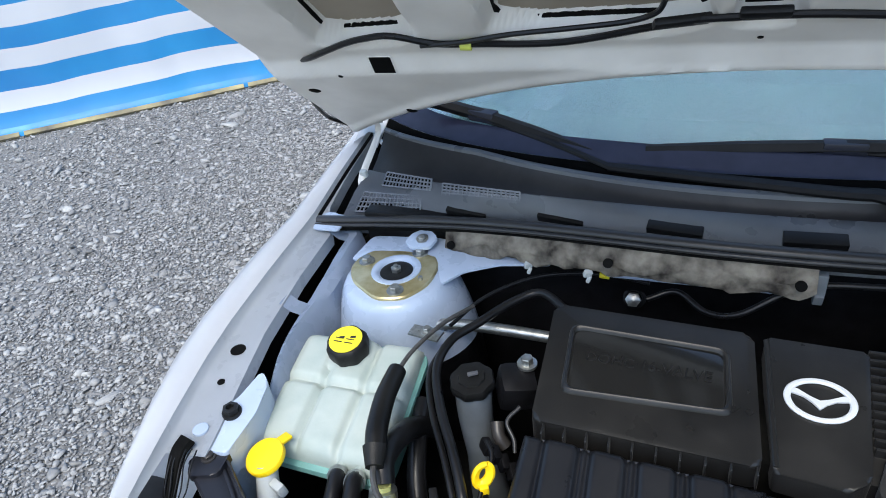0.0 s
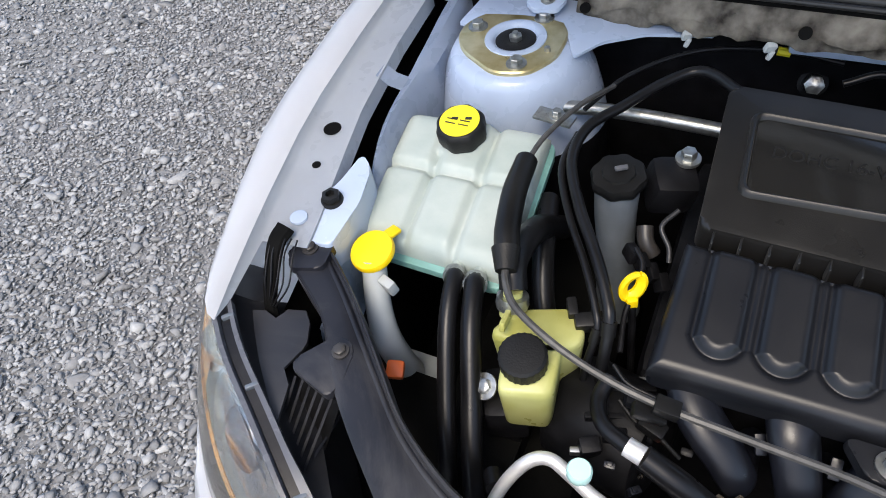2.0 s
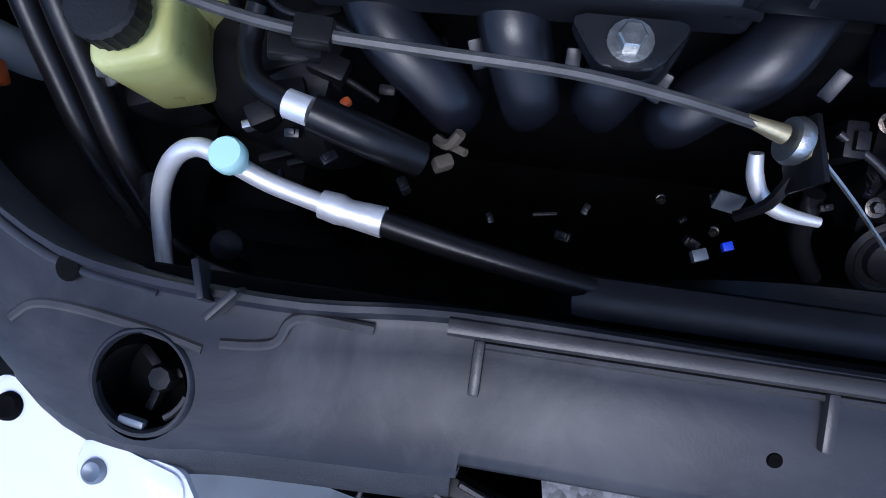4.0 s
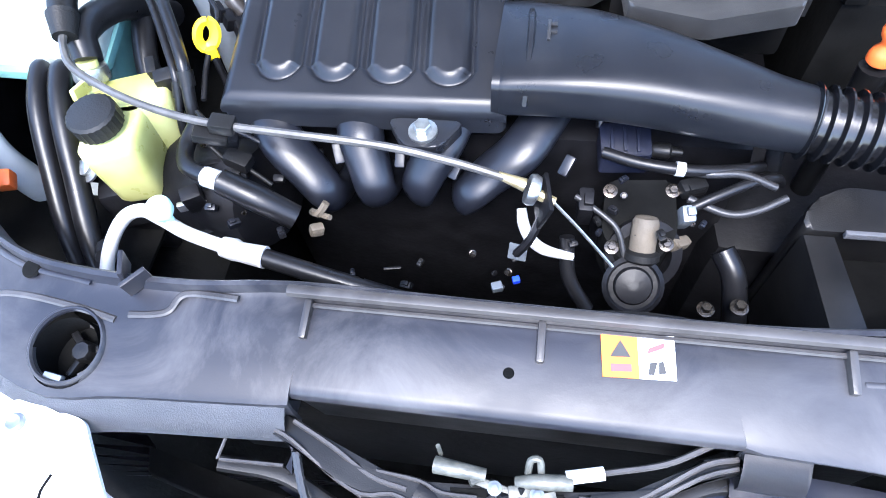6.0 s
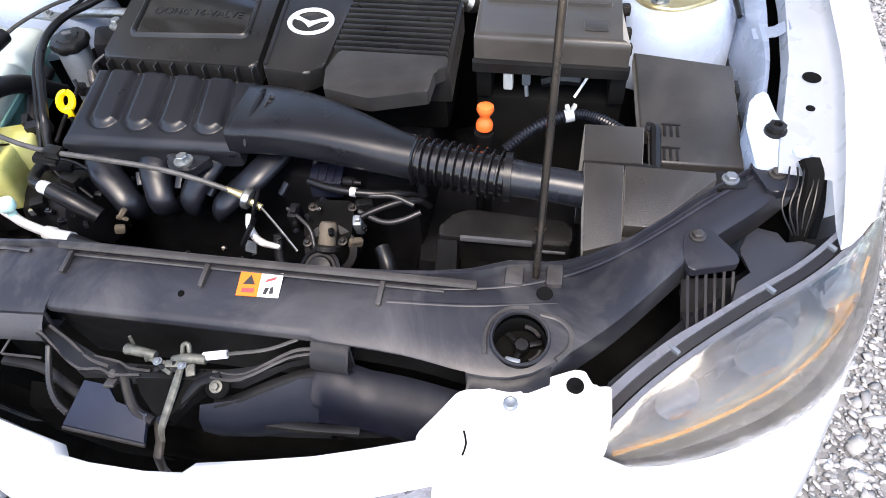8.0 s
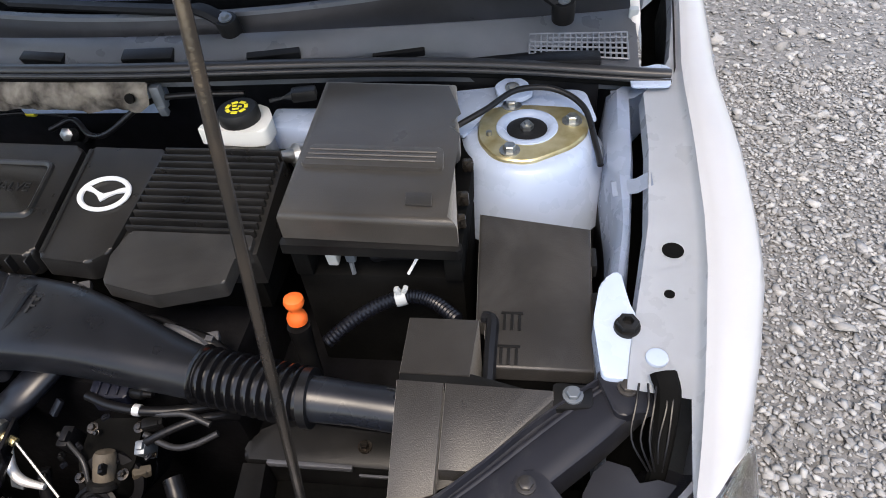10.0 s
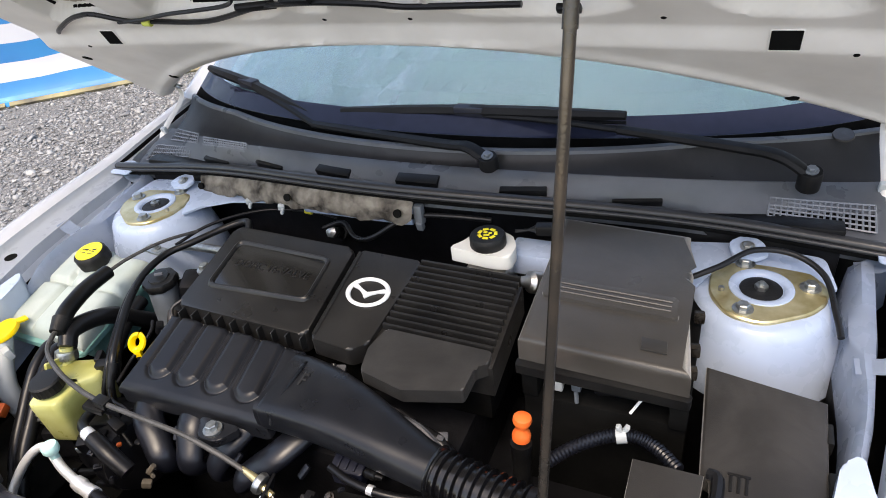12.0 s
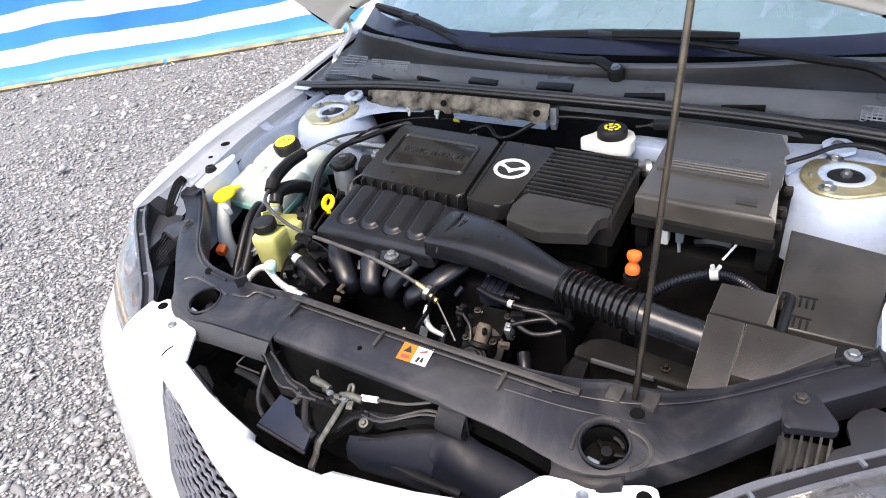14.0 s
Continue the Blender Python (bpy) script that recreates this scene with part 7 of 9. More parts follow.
def battery_box():
    t = thing("battery_box", (0.38, -0.1, 0.45), "dusty black battery box with a ribbed sloping lid", "battery box")
    top = lambda x, y: 0.858 - 0.01 * (x - 0.28) - 0.35 * max(0, -0.20 - y) * 0.3
    bm = bm_new()
    slab(bm, [(0.272, 0.060), (0.462, 0.050), (0.466, -0.030), (0.474, -0.042), (0.474, -0.058), (0.468, -0.068), (0.490, -0.232), (0.284, -0.224)], top, 0.040, 0.010, 4, bottom=lambda x, y: 0.805)
    lid = part("lid", bm, M_BATT, t, "dusty lid")
    # raised grooved band on the lid
    P = round_poly([(0.296, -0.098), (0.462, -0.104), (0.466, -0.146), (0.290, -0.140)], 0.008, 4)
    bm = bm_new()
    slab(bm, P, lambda x, y: top(x, y) + 0.0035, 0.006, 0.0025, 2)
    part("grip_band", bm, M_BATT, lid)
    for k in range(3):
        y = -0.110 - 0.009 * k
        bm = bm_new()
        plane_tube(bm, [(0.297, y), (0.455, y - 0.005)], lambda x, y: top(x, y) + 0.0042, 0.0018, 0)
        part("grip_line", bm, M_BATT, lid)
    bm = bm_new()
    slab(bm, [(0.428, -0.186), (0.458, -0.187), (0.460, -0.207), (0.430, -0.206)], lambda x, y: top(x, y) + 0.0008, 0.002, 0.0003)
    part("moulded_panel", bm, M_FUSE, lid)
    # lower case with its window
    bm = bm_new()
    box(bm, 0.286, 0.492, -0.222, 0.05, 0.46, 0.755, 0.006)
    part("case", bm, M_GRIMESHADE, t, "black lower case")
    for q in ((0.286, 0.308, -0.226, 0.04), (0.470, 0.492, -0.230, 0.04), (0.31, 0.468, -0.08, 0.04)):
        bm = bm_new()
        box(bm, *q, 0.756, 0.804, 0.004)
        part("case_wall", bm, M_GRIMESHADE, t)
    bm = bm_new()
    slab(bm, round_poly([(0.282, -0.236), (0.492, -0.240), (0.494, -0.226), (0.282, -0.220)], 0.004), 0.818, 0.014, 0.003)
    part("front_lip", bm, M_BLACK, t)
    # things inside the window
    bm = bm_new()
    obox(bm, (0.330, -0.205, 0.775), (0.014, 0.018, 0.030), (10, 0, 0), 0.003)
    part("terminal_clamp", bm, M_RESV, t, "pale clamp in the case window")
    bm = bm_new()
    obox(bm, (0.356, -0.215, 0.785), (0.012, 0.010, 0.024), (10, 0, 0), 0.002)
    tube(bm, [(0.356, -0.218, 0.774), (0.358, -0.222, 0.758)], 0.003, 6, smooth=False)
    part("plug", bm, M_GREYM, t)
    bm = bm_new()
    tube(bm, [(0.425, -0.222, 0.760), (0.440, -0.210, 0.785), (0.446, -0.195, 0.795)], 0.002, 6, 4)
    part("pale_wire", bm, M_PAPER, t)
    bm = bm_new()
    tube(bm, [(0.380, -0.20, 0.77), (0.405, -0.205, 0.780), (0.430, -0.20, 0.775)], 0.010, 8, 4)
    part("cable", bm, M_HOSE, t)
    for y in (-0.09, -0.155, -0.195):
        bm = bm_new()
        obox(bm, (0.488, y, 0.822), (0.014, 0.012, 0.016), (0, 0, 10), 0.003)
        part("side_clip", bm, M_ROD, t)


battery_box()


def fuse_box():
    t = thing("fuse_box", (0.565, -0.25, 0.62), "dusty black fuse box with a flat cover", "fuse box")
    top = lambda x, y: 0.781 + (y + 0.15) * 0.09
    bm = bm_new()
    slab(bm, [(0.505, -0.136), (0.640, -0.158), (0.636, -0.352), (0.525, -0.352), (0.525, -0.30), (0.512, -0.296)], top, 0.02, 0.004, 3)
    lid = part("cover", bm, M_FUSE, t)
    bm = bm_new()
    slab(bm, [(0.515, -0.150), (0.628, -0.165), (0.626, -0.345), (0.530, -0.345)], lambda x, y: top(x, y) - 0.018, 0.16, 0.004)
    part("case", bm, M_BLACK, t)
    # moulded symbols, as plain bars
    for x, y in ((0.551, -0.296), (0.549, -0.338)):
        for k in range(3):
            bm = bm_new()
            obox(bm, (x + 0.008 * k - 0.008, y, top(x, y) + 0.0005), (0.0035, 0.020, 0.0014), (5, 0, 0), 0.0003)
            part("moulded_bar", bm, M_BLACK, lid)
        bm = bm_new()
        obox(bm, (x, y + 0.012, top(x, y + 0.012) + 0.0005), (0.024, 0.003, 0.0014), (5, 0, 0), 0.0003)
        part("moulded_bar", bm, M_BLACK, lid)
    for y in (-0.20, -0.27):
        bm = bm_new()
        obox(bm, (0.641, y, 0.765), (0.008, 0.030, 0.020), (0, 0, 0), 0.002)
        part("cover_latch", bm, M_BLACK, t)
    bm = bm_new()
    tube(bm, [(0.520, -0.292, 0.770), (0.530, -0.298, 0.772), (0.530, -0.330, 0.768), (0.530, -0.375, 0.760)], 0.007, 8, 4)
    part("edge_cable", bm, M_HOSE, t)


fuse_box()


def snorkel():
    t = thing("air_inlet_box", (0.5, -0.40, 0.62), "dusty black air inlet box beside the fuse box", "air box")
    top = lambda x, y: 0.785 + (y + 0.386) * 0.28
    bm = bm_new()
    slab(bm, [(0.441, -0.386), (0.488, -0.387), (0.488, -0.487), (0.446, -0.502)], top, 0.03, 0.002, 2)
    part("left_panel", bm, M_FUSE, t)
    bm = bm_new()
    slab(bm, [(0.490, -0.387), (0.594, -0.389), (0.594, -0.398), (0.520, -0.466), (0.490, -0.466)], top, 0.03, 0.002, 2)
    part("right_panel", bm, M_FUSE, t)
    bm = bm_new()
    slab(bm, [(0.446, -0.390), (0.590, -0.392), (0.520, -0.460), (0.450, -0.496)], lambda x, y: top(x, y) - 0.02, 0.20, 0.004)
    part("body", bm, M_BLACK, t)
    bm = bm_new()
    slab(bm, [(0.440, -0.300), (0.516, -0.300), (0.512, -0.372), (0.440, -0.372)], lambda x, y: 0.776, 0.012, 0.003, 2, bottom=lambda x, y: 0.66)
    part("rear_block", bm, M_FUSE, t)
    bm = bm_new()
    slab(bm, [(0.440, -0.368), (0.514, -0.368), (0.594, -0.389), (0.441, -0.388)], 0.774, 0.03, 0.002)
    part("step", bm, M_BLACK, t)
    bm = bm_new()
    slab(bm, round_poly([(0.594, -0.372), (0.632, -0.374), (0.632, -0.398), (0.594, -0.402)], 0.005), 0.772, 0.010, 0.002)
    part("ear", bm, M_BLACK, t)
    bm = bm_new()
    bolt(bm, (0.613, -0.386, 0.772), 0.0072, 0.008, washer=1.4)
    part("ear_bolt", bm, M_GREYM, t)


snorkel()


def coolant_tank():
    t = thing("coolant_tank", (-0.56, -0.22, 0.55), "milky plastic coolant expansion tank with yellow-topped black cap", "coolant tank")
    A, B, C, D = (Vector(p) for p in ((-0.652, -0.318, 0.754), (-0.456, -0.322, 0.752), (-0.468, -0.128, 0.790), (-0.660, -0.132, 0.788)))

    def place(u, v):
        p = A.lerp(B, u).lerp(D.lerp(C, u), v)
        e = min(u, 1 - u) * 0.19, min(v, 1 - v) * 0.19
        k = [min(1, q / 0.022) for q in e]
        z = p.z - 0.020 + 0.020 * math.sqrt(max(0, k[0] * (2 - k[0]))) * math.sqrt(max(0, k[1] * (2 - k[1])))
        for c in (0.345, 0.665):
            z -= 0.0085 * math.exp(-(((u - c) * 0.19) / 0.0060) ** 2)
        z -= 0.0085 * math.exp(-(((v - 0.55 - 0.02 * (u - 0.5)) * 0.19) / 0.0060) ** 2)
        cap = math.hypot(p.x + 0.570, p.y + 0.162)
        if cap < 0.036:
            z = max(z, p.z - 0.003)
        return (p.x, p.y, z)
    bm = bm_new()
    field(bm, place, 64, 64, 0.010)
    part("body", bm, M_TANK, t, "milky upper body with six pillowed cells", sharp=50)
    bm = bm_new()
    slab(bm, round_poly([(-0.660, -0.326), (-0.452, -0.330), (-0.460, -0.122), (-0.668, -0.126)], 0.02), lambda x, y: 0.726 + (y + 0.32) * 0.19, 0.010, 0.003, 2, both=True)
    part("seam_flange", bm, M_COOL, t, "blue-green stained seam flange")
    bm = bm_new()
    slab(bm, round_poly([(-0.642, -0.275), (-0.472, -0.278), (-0.476, -0.140), (-0.650, -0.144)], 0.02), lambda x, y: 0.718 + (y + 0.32) * 0.19, 0.07, 0.004)
    part("lower_body", bm, M_COOL, t, "coolant-stained lower body")
    c = Vector((-0.570, -0.162, 0.783))
    ax = (0.0, -0.14, 1)
    bm = bm_new()
    lathe(bm, [(0.029, 0), (0.0295, 0.003), (0.0305, 0.006), (0.0305, 0.020), (0.0275, 0.0255), (0.0255, 0.0265), (0.0, 0.0265)], c, ax, 48, 8, 0.035)
    cap = part("cap", bm, M_RUBBER, t, "black ridged cap")
    bm = bm_new()
    lathe(bm, [(0.0248, 0.0262), (0.0248, 0.0276), (0.0, 0.0278)], c, ax, 32)
    part("cap_label", bm, M_LABEL, cap, "yellow cap label")
    m = Matrix.Translation(c) @ Vector((0, 0, 1)).rotation_difference(Vector(ax)).to_matrix().to_4x4()
    for k in range(2):
        for j in range(2):
            bm = bm_new()
            box(bm, -0.016 + 0.017 * k, -0.003 + 0.017 * k, -0.007 + 0.0065 * j, -0.0055 + 0.0065 * j, 0.0274, 0.0283, 0, m=m)
            part("print_bar", bm, M_MARK, cap)
        bm = bm_new()
        box(bm, -0.010 + 0.017 * k, -0.002 + 0.017 * k, 0.001, 0.005, 0.0274, 0.0283, 0, m=m @ pose(0, 0, 0, 0, 0, 12))
        part("print_bar", bm, M_MARK, cap)
    for x in (-0.513, -0.486):
        bm = bm_new()
        tube(bm, [(x, -0.312, 0.735), (x + 0.001, -0.338, 0.734)], 0.0085, 12, smooth=False)
        part("outlet_stub", bm, M_TANK, t)
    bm = bm_new()
    obox(bm, (-0.470, -0.108, 0.790), (0.050, 0.022, 0.004), (0, 0, -8), 0.001)
    part("mount_tab", bm, M_STEEL, t)
    bm = bm_new()
    bolt(bm, (-0.468, -0.106, 0.792), 0.006, 0.008)
    part("mount_bolt", bm, M_STEEL, t)


coolant_tank()


def washer_filler():
    t = thing("washer_filler", (-0.58, -0.42, 0.55), "pale plastic washer filler neck with bright yellow flap cap", "washer bottle")
    bm = bm_new()
    tube(bm, [(-0.604, -0.352, 0.752), (-0.600, -0.362, 0.735), (-0.590, -0.385, 0.705), (-0.578, -0.402, 0.672), (-0.572, -0.400, 0.62), (-0.572, -0.39, 0.57)], [0.0145, 0.0145, 0.0155, 0.0170, 0.018, 0.018], 16, 5)
    part("neck", bm, M_NEUT, t)
    bm = bm_new()
    ax = Vector((-0.10, -0.20, 1))
    lathe(bm, [(0.024, -0.007), (0.0265, -0.005), (0.027, 0.0), (0.0255, 0.003), (0.0, 0.0045)], (-0.607, -0.346, 0.758), ax, 28)
    cap = part("flap_cap", bm, M_YELL, t, "bright yellow cap")
    bm = bm_new()
    obox(bm, (-0.596, -0.318, 0.762), (0.014, 0.022, 0.005), (-10, 4, -18), 0.002)
    part("cap_tab", bm, M_YELL, cap)
    bm = bm_new()
    obox(bm, (-0.578, -0.370, 0.735), (0.020, 0.012, 0.020), (10, 0, -20), 0.003)
    part("neck_clip", bm, M_NEUT, t)
    bm = bm_new()
    obox(bm, (-0.545, -0.440, 0.680), (0.020, 0.020, 0.020), (20, 10, 20), 0.004)
    part("pump_plug", bm, M_ORNG, t, "orange plug")
    bm = bm_new()
    box(bm, -0.61, -0.53, -0.43, -0.35, 0.40, 0.56, 0.015)
    part("bottle", bm, M_NEUT, t)
    return t


washer_filler()


def power_steering():
    t = thing("power_steering_reservoir", (-0.40, -0.41, 0.60), "amber translucent fluid reservoir with a black screw cap", "fluid reservoir")
    bm = bm_new()

    def blk(pts, z0, z1, r, taper=0.9):
        lo = round_poly([(p[0], p[1]) for p in pts], r, 4)
        cx, cy = sum(p[0] for p in lo) / len(lo), sum(p[1] for p in lo) / len(lo)
        rows = []
        for z, k in ((z0, taper * 0.9), (z0 + 0.006, taper), (z1 - 0.012, 1.0), (z1 - 0.003, 0.97), (z1, 0.88)):
            rows.append([(cx + (x - cx) * k, cy + (y - cy) * k, z) for x, y in lo])
        loft(bm, rows, closed=True, caps=True)
    blk([(-0.446, -0.398), (-0.425, -0.360), (-0.365, -0.338), (-0.348, -0.372), (-0.372, -0.402)], 0.672, 0.752, 0.014)
    blk([(-0.424, -0.400), (-0.368, -0.384), (-0.360, -0.442), (-0.412, -0.456)], 0.668, 0.752, 0.012)
    part("body", bm, M_FLUID, t, "amber translucent body", sharp=50)
    bm = bm_new()
    lathe(bm, [(0.018, -0.012), (0.021, -0.010), (0.0235, -0.008), (0.0235, 0.008), (0.021, 0.0105), (0.010, 0.0115), (0.0, 0.0115)], (-0.396, -0.421, 0.766), (0, -0.06, 1), 48, 24, 0.018)
    part("cap", bm, M_RUBBER, t, "black ridged screw cap")
    bm = bm_new()
    lathe(bm, [(0.013, 0), (0.013, 0.012), (0.010, 0.016), (0.010, 0.03)], (-0.430, -0.366, 0.745), (-0.05, 0.45, 1), 18)
    obox(bm, (-0.428, -0.384, 0.764), (0.006, 0.030, 0.012), (-20, 0, 5), 0.002)
    part("outlet", bm, M_FLUID, t)
    bm = bm_new()
    lathe(bm, [(0.0165, 0.010), (0.0175, 0.014), (0.0165, 0.024)], (-0.430, -0.366, 0.745), (-0.05, 0.45, 1), 20)
    part("hose_clamp", bm, M_STEEL, t, "steel hose clamp")
    bm = bm_new()
    tube(bm, [(-0.432, -0.352, 0.770), (-0.440, -0.325, 0.785), (-0.440, -0.26, 0.760), (-0.43, -0.20, 0.70)], [0.0145, 0.015, 0.015, 0.015], 14, 5)
    part("return_hose", bm, M_HOSE, t)
    bm = bm_new()
    bolt(bm, (-0.437, -0.432, 0.700), 0.009, 0.009, (-0.3, -0.5, 1))
    part("bracket_bolt", bm, M_STEEL, t)
    bm = bm_new()
    obox(bm, (-0.42, -0.42, 0.65), (0.05, 0.06, 0.06), (0, 0, 20), 0.01)
    box(bm, -0.44, -0.40, -0.44, -0.40, 0.45, 0.66, 0.005)
    part("bracket", bm, M_DARK, t)


power_steering()


def brake_reservoir():
    t = thing("brake_fluid_reservoir", (0.17, -0.04, 0.80), "white plastic brake fluid reservoir with yellow-labelled black cap", "fluid reservoir")
    bm = bm_new()
    slab(bm, round_poly([(0.122, -0.062), (0.196, -0.070), (0.222, -0.066), (0.224, -0.036), (0.206, -0.004), (0.152, -0.004), (0.140, -0.040)], 0.010), 0.858, 0.024, 0.006, 3)
    part("body", bm, M_RESV, t)
    c = (0.180, -0.040, 0.856)
    bm = bm_new()
    lathe(bm, [(0.026, 0), (0.0275, 0.003), (0.0275, 0.016), (0.025, 0.020), (0.0, 0.0205)], c, n=48, lobes=24, lobe=0.012)
    cap = part("cap", bm, M_RUBBER, t, "black screw cap")
    # ring of small printed marks on the cap
    for k in range(7):
        a = 2 * math.pi * k / 7 + 0.3
        bm = bm_new()
        obox(bm, (c[0] + 0.0125 * math.cos(a), c[1] + 0.0125 * math.sin(a), c[2] + 0.0205), (0.0085, 0.0052, 0.0012), (0, 0, math.degrees(a) + 90), 0.0004)
        part("cap_print", bm, M_LABEL, cap)
    for dx, dy, w in ((-0.004, 0.003, 0.006), (0.004, 0.002, 0.005), (0.0, -0.004, 0.009)):
        bm = bm_new()
        obox(bm, (c[0] + dx, c[1] + dy, c[2] + 0.0208), (w, 0.0035, 0.0012), (0, 0, 12), 0.0004)
        part("cap_print", bm, M_LABEL, cap)
    bm = bm_new()
    box(bm, 0.15, 0.215, -0.075, -0.01, 0.70, 0.83, 0.008)
    part("master_cylinder", bm, M_ALU, t)
    bm = bm_new()
    box(bm, 0.205, 0.275, -0.030, 0.020, 0.800, 0.838, 0.006)
    part("grey_bracket", bm, M_INNER, t, "pale painted bracket")
    bm = bm_new()
    lathe(bm, [(0.016, 0), (0.017, 0.004), (0.017, 0.018), (0.010, 0.024), (0.006, 0.045)], (0.262, -0.048, 0.805), (-0.6, -0.6, 0.4), 16)
    part("sensor", bm, M_ALU, t)
    bm = bm_new()
    tube(bm, [(0.215, -0.012, 0.868), (0.235, -0.010, 0.872), (0.252, -0.006, 0.874)], [0.003, 0.002, 0.009], 8, 3)
    obox(bm, (0.262, -0.004, 0.874), (0.034, 0.018, 0.016), (0, 0, 12), 0.004)
    part("level_plug", bm, M_BLACK, t)


brake_reservoir()


def oil_filler():
    t = thing("oil_filler", (-0.36, -0.2, 0.62), "grey filler neck with a black lobed oil cap", "oil cap")
    c = Vector((-0.369, -0.194, 0.797))
    ax = Vector((-0.02, -0.06, 1))
    bm = bm_new()
    lathe(bm, [(0.026, -0.008), (0.029, -0.005), (0.030, 0.003), (0.028, 0.008), (0.018, 0.009), (0.017, 0.0115), (0.0, 0.012)], c, ax, 48, 8, 0.04)
    cap = part("cap", bm, M_BLACK, t, "black lobed cap")
    bm = bm_new()
    obox(bm, c + Vector((0.002, 0.0, 0.016)), (0.014, 0.005, 0.004), (0, 0, 30), 0.001)
    part("grip", bm, M_GREYP, cap)
    bm = bm_new()
    tube(bm, [c + Vector((0, 0, -0.004)), c + Vector((0.002, -0.008, -0.05)), c + Vector((0.010, -0.02, -0.11)), c + Vector((0.02, -0.03, -0.2))], [0.025, 0.0235, 0.021, 0.028], 24, 4)
    part("neck", bm, M_GREYM, t, "grey cast neck")
    bm = bm_new()
    obox(bm, (-0.318, -0.168, 0.775), (0.05, 0.05, 0.05), (10, 10, 25), 0.012)
    part("housing", bm, M_DARK, t)
    bm = bm_new()
    bolt(bm, (-0.306, -0.150, 0.800), 0.0085, 0.014)
    part("stud", bm, M_STEEL, t)
    bm = bm_new()
    tube(bm, [(-0.330, -0.222, 0.762), (-0.325, -0.235, 0.752), (-0.315, -0.240, 0.740)], 0.009, 10, 3)
    part("coil_plug", bm, M_RAIL, t)
    bm = bm_new()
    for k in range(4):
        obox(bm, (-0.335 + 0.012 * k, -0.255 - 0.005 * k, 0.752 - 0.006 * k), (0.012, 0.020, 0.016), (10 * k, 20, 40), 0.003)
    part("wire_loom", bm, M_DARK, t)


oil_filler()


def dipsticks():
    t = thing("oil_dipstick", (-0.322, -0.31, 0.6), "bright yellow ring-handled oil dipstick", "dipstick")
    bm = bm_new()
    n = 20
    c = Vector((-0.322, -0.309, 0.770))
    e1, e2 = Vector((0.25, 0.45, 0.86)).normalized(), Vector((0.86, 0.35, -0.40)).normalized()
    pts = [c + e1 * 0.0135 * math.cos(2 * math.pi * j / n) + e2 * 0.0085 * math.sin(2 * math.pi * j / n) for j in range(n + 1)]
    tube(bm, pts, 0.0038, 8, 1, flat=1.6, smooth=False)
    obox(bm, c + Vector((0.003, -0.009, -0.016)), (0.012, 0.008, 0.014), (0, 0, 30), 0.003)
    part("ring", bm, M_YELL, t)
    bm = bm_new()
    tube(bm, [c + Vector((0.004, -0.01, -0.02)), c + Vector((0.01, -0.02, -0.07)), c + Vector((0.02, -0.03, -0.2))], 0.004, 8, 4)
    part("tube", bm, M_DARK, t)
    t = thing("transmission_dipstick", (0.308, -0.293, 0.6), "orange knobbed dipstick in a dark holder", "dipstick")
    bm = bm_new()
    lathe(bm, [(0.008, -0.019), (0.0115, -0.016), (0.012, -0.010), (0.0105, -0.005), (0.007, 0.0), (0.007, 0.004), (0.0105, 0.009), (0.012, 0.014), (0.011, 0.019), (0.007, 0.0215), (0.0, 0.022)], (0.307, -0.293, 0.770), (0.05, 0.12, 1), 24)
    part("knob", bm, M_ORNG, t, "orange knob")
    bm = bm_new()
    tube(bm, [(0.306, -0.296, 0.748), (0.306, -0.300, 0.70), (0.305, -0.31, 0.55)], [0.014, 0.012, 0.012], 12, 4)
    part("holder", bm, M_BLACK, t)


dipsticks()


def hose(name, pts, r, label, category="hose", group="", material=None, n=12, k=6, flat=1.0, extra=()):
    t = thing(name, pts[-1], label, category, group)
    bm = bm_new()
    tube(bm, pts, r, n, k, flat=flat)
    part("tube", bm, material or M_HOSE, t, sharp=60)
    for i, (a, b, rr, m, nm) in enumerate(extra):
        bm = bm_new()
        tube(bm, [a, b], rr, 14, smooth=False)
        part(nm, bm, m, t)
    return t


# hoses from the tank
hose("coolant_hose", [(-0.512, -0.330, 0.736), (-0.507, -0.345, 0.742), (-0.498, -0.385, 0.728), (-0.480, -0.440, 0.690), (-0.462, -0.490, 0.650), (-0.45, -0.53, 0.58), (-0.44, -0.54, 0.50)], 0.0106, "black rubber coolant hose below the tank", "hose", "coolant hoses",
     extra=[((-0.513, -0.330, 0.735), (-0.510, -0.338, 0.739), 0.0130, M_STEEL, "clip")])
hose("coolant_hose", [(-0.486, -0.332, 0.736), (-0.481, -0.347, 0.744), (-0.468, -0.390, 0.730), (-0.448, -0.445, 0.695), (-0.428, -0.500, 0.655), (-0.41, -0.54, 0.60), (-0.40, -0.55, 0.50)], 0.0116, "black rubber coolant hose below the tank", "hose", "coolant hoses",
     extra=[((-0.487, -0.332, 0.735), (-0.483, -0.341, 0.740), 0.0140, M_STEEL, "clip")])
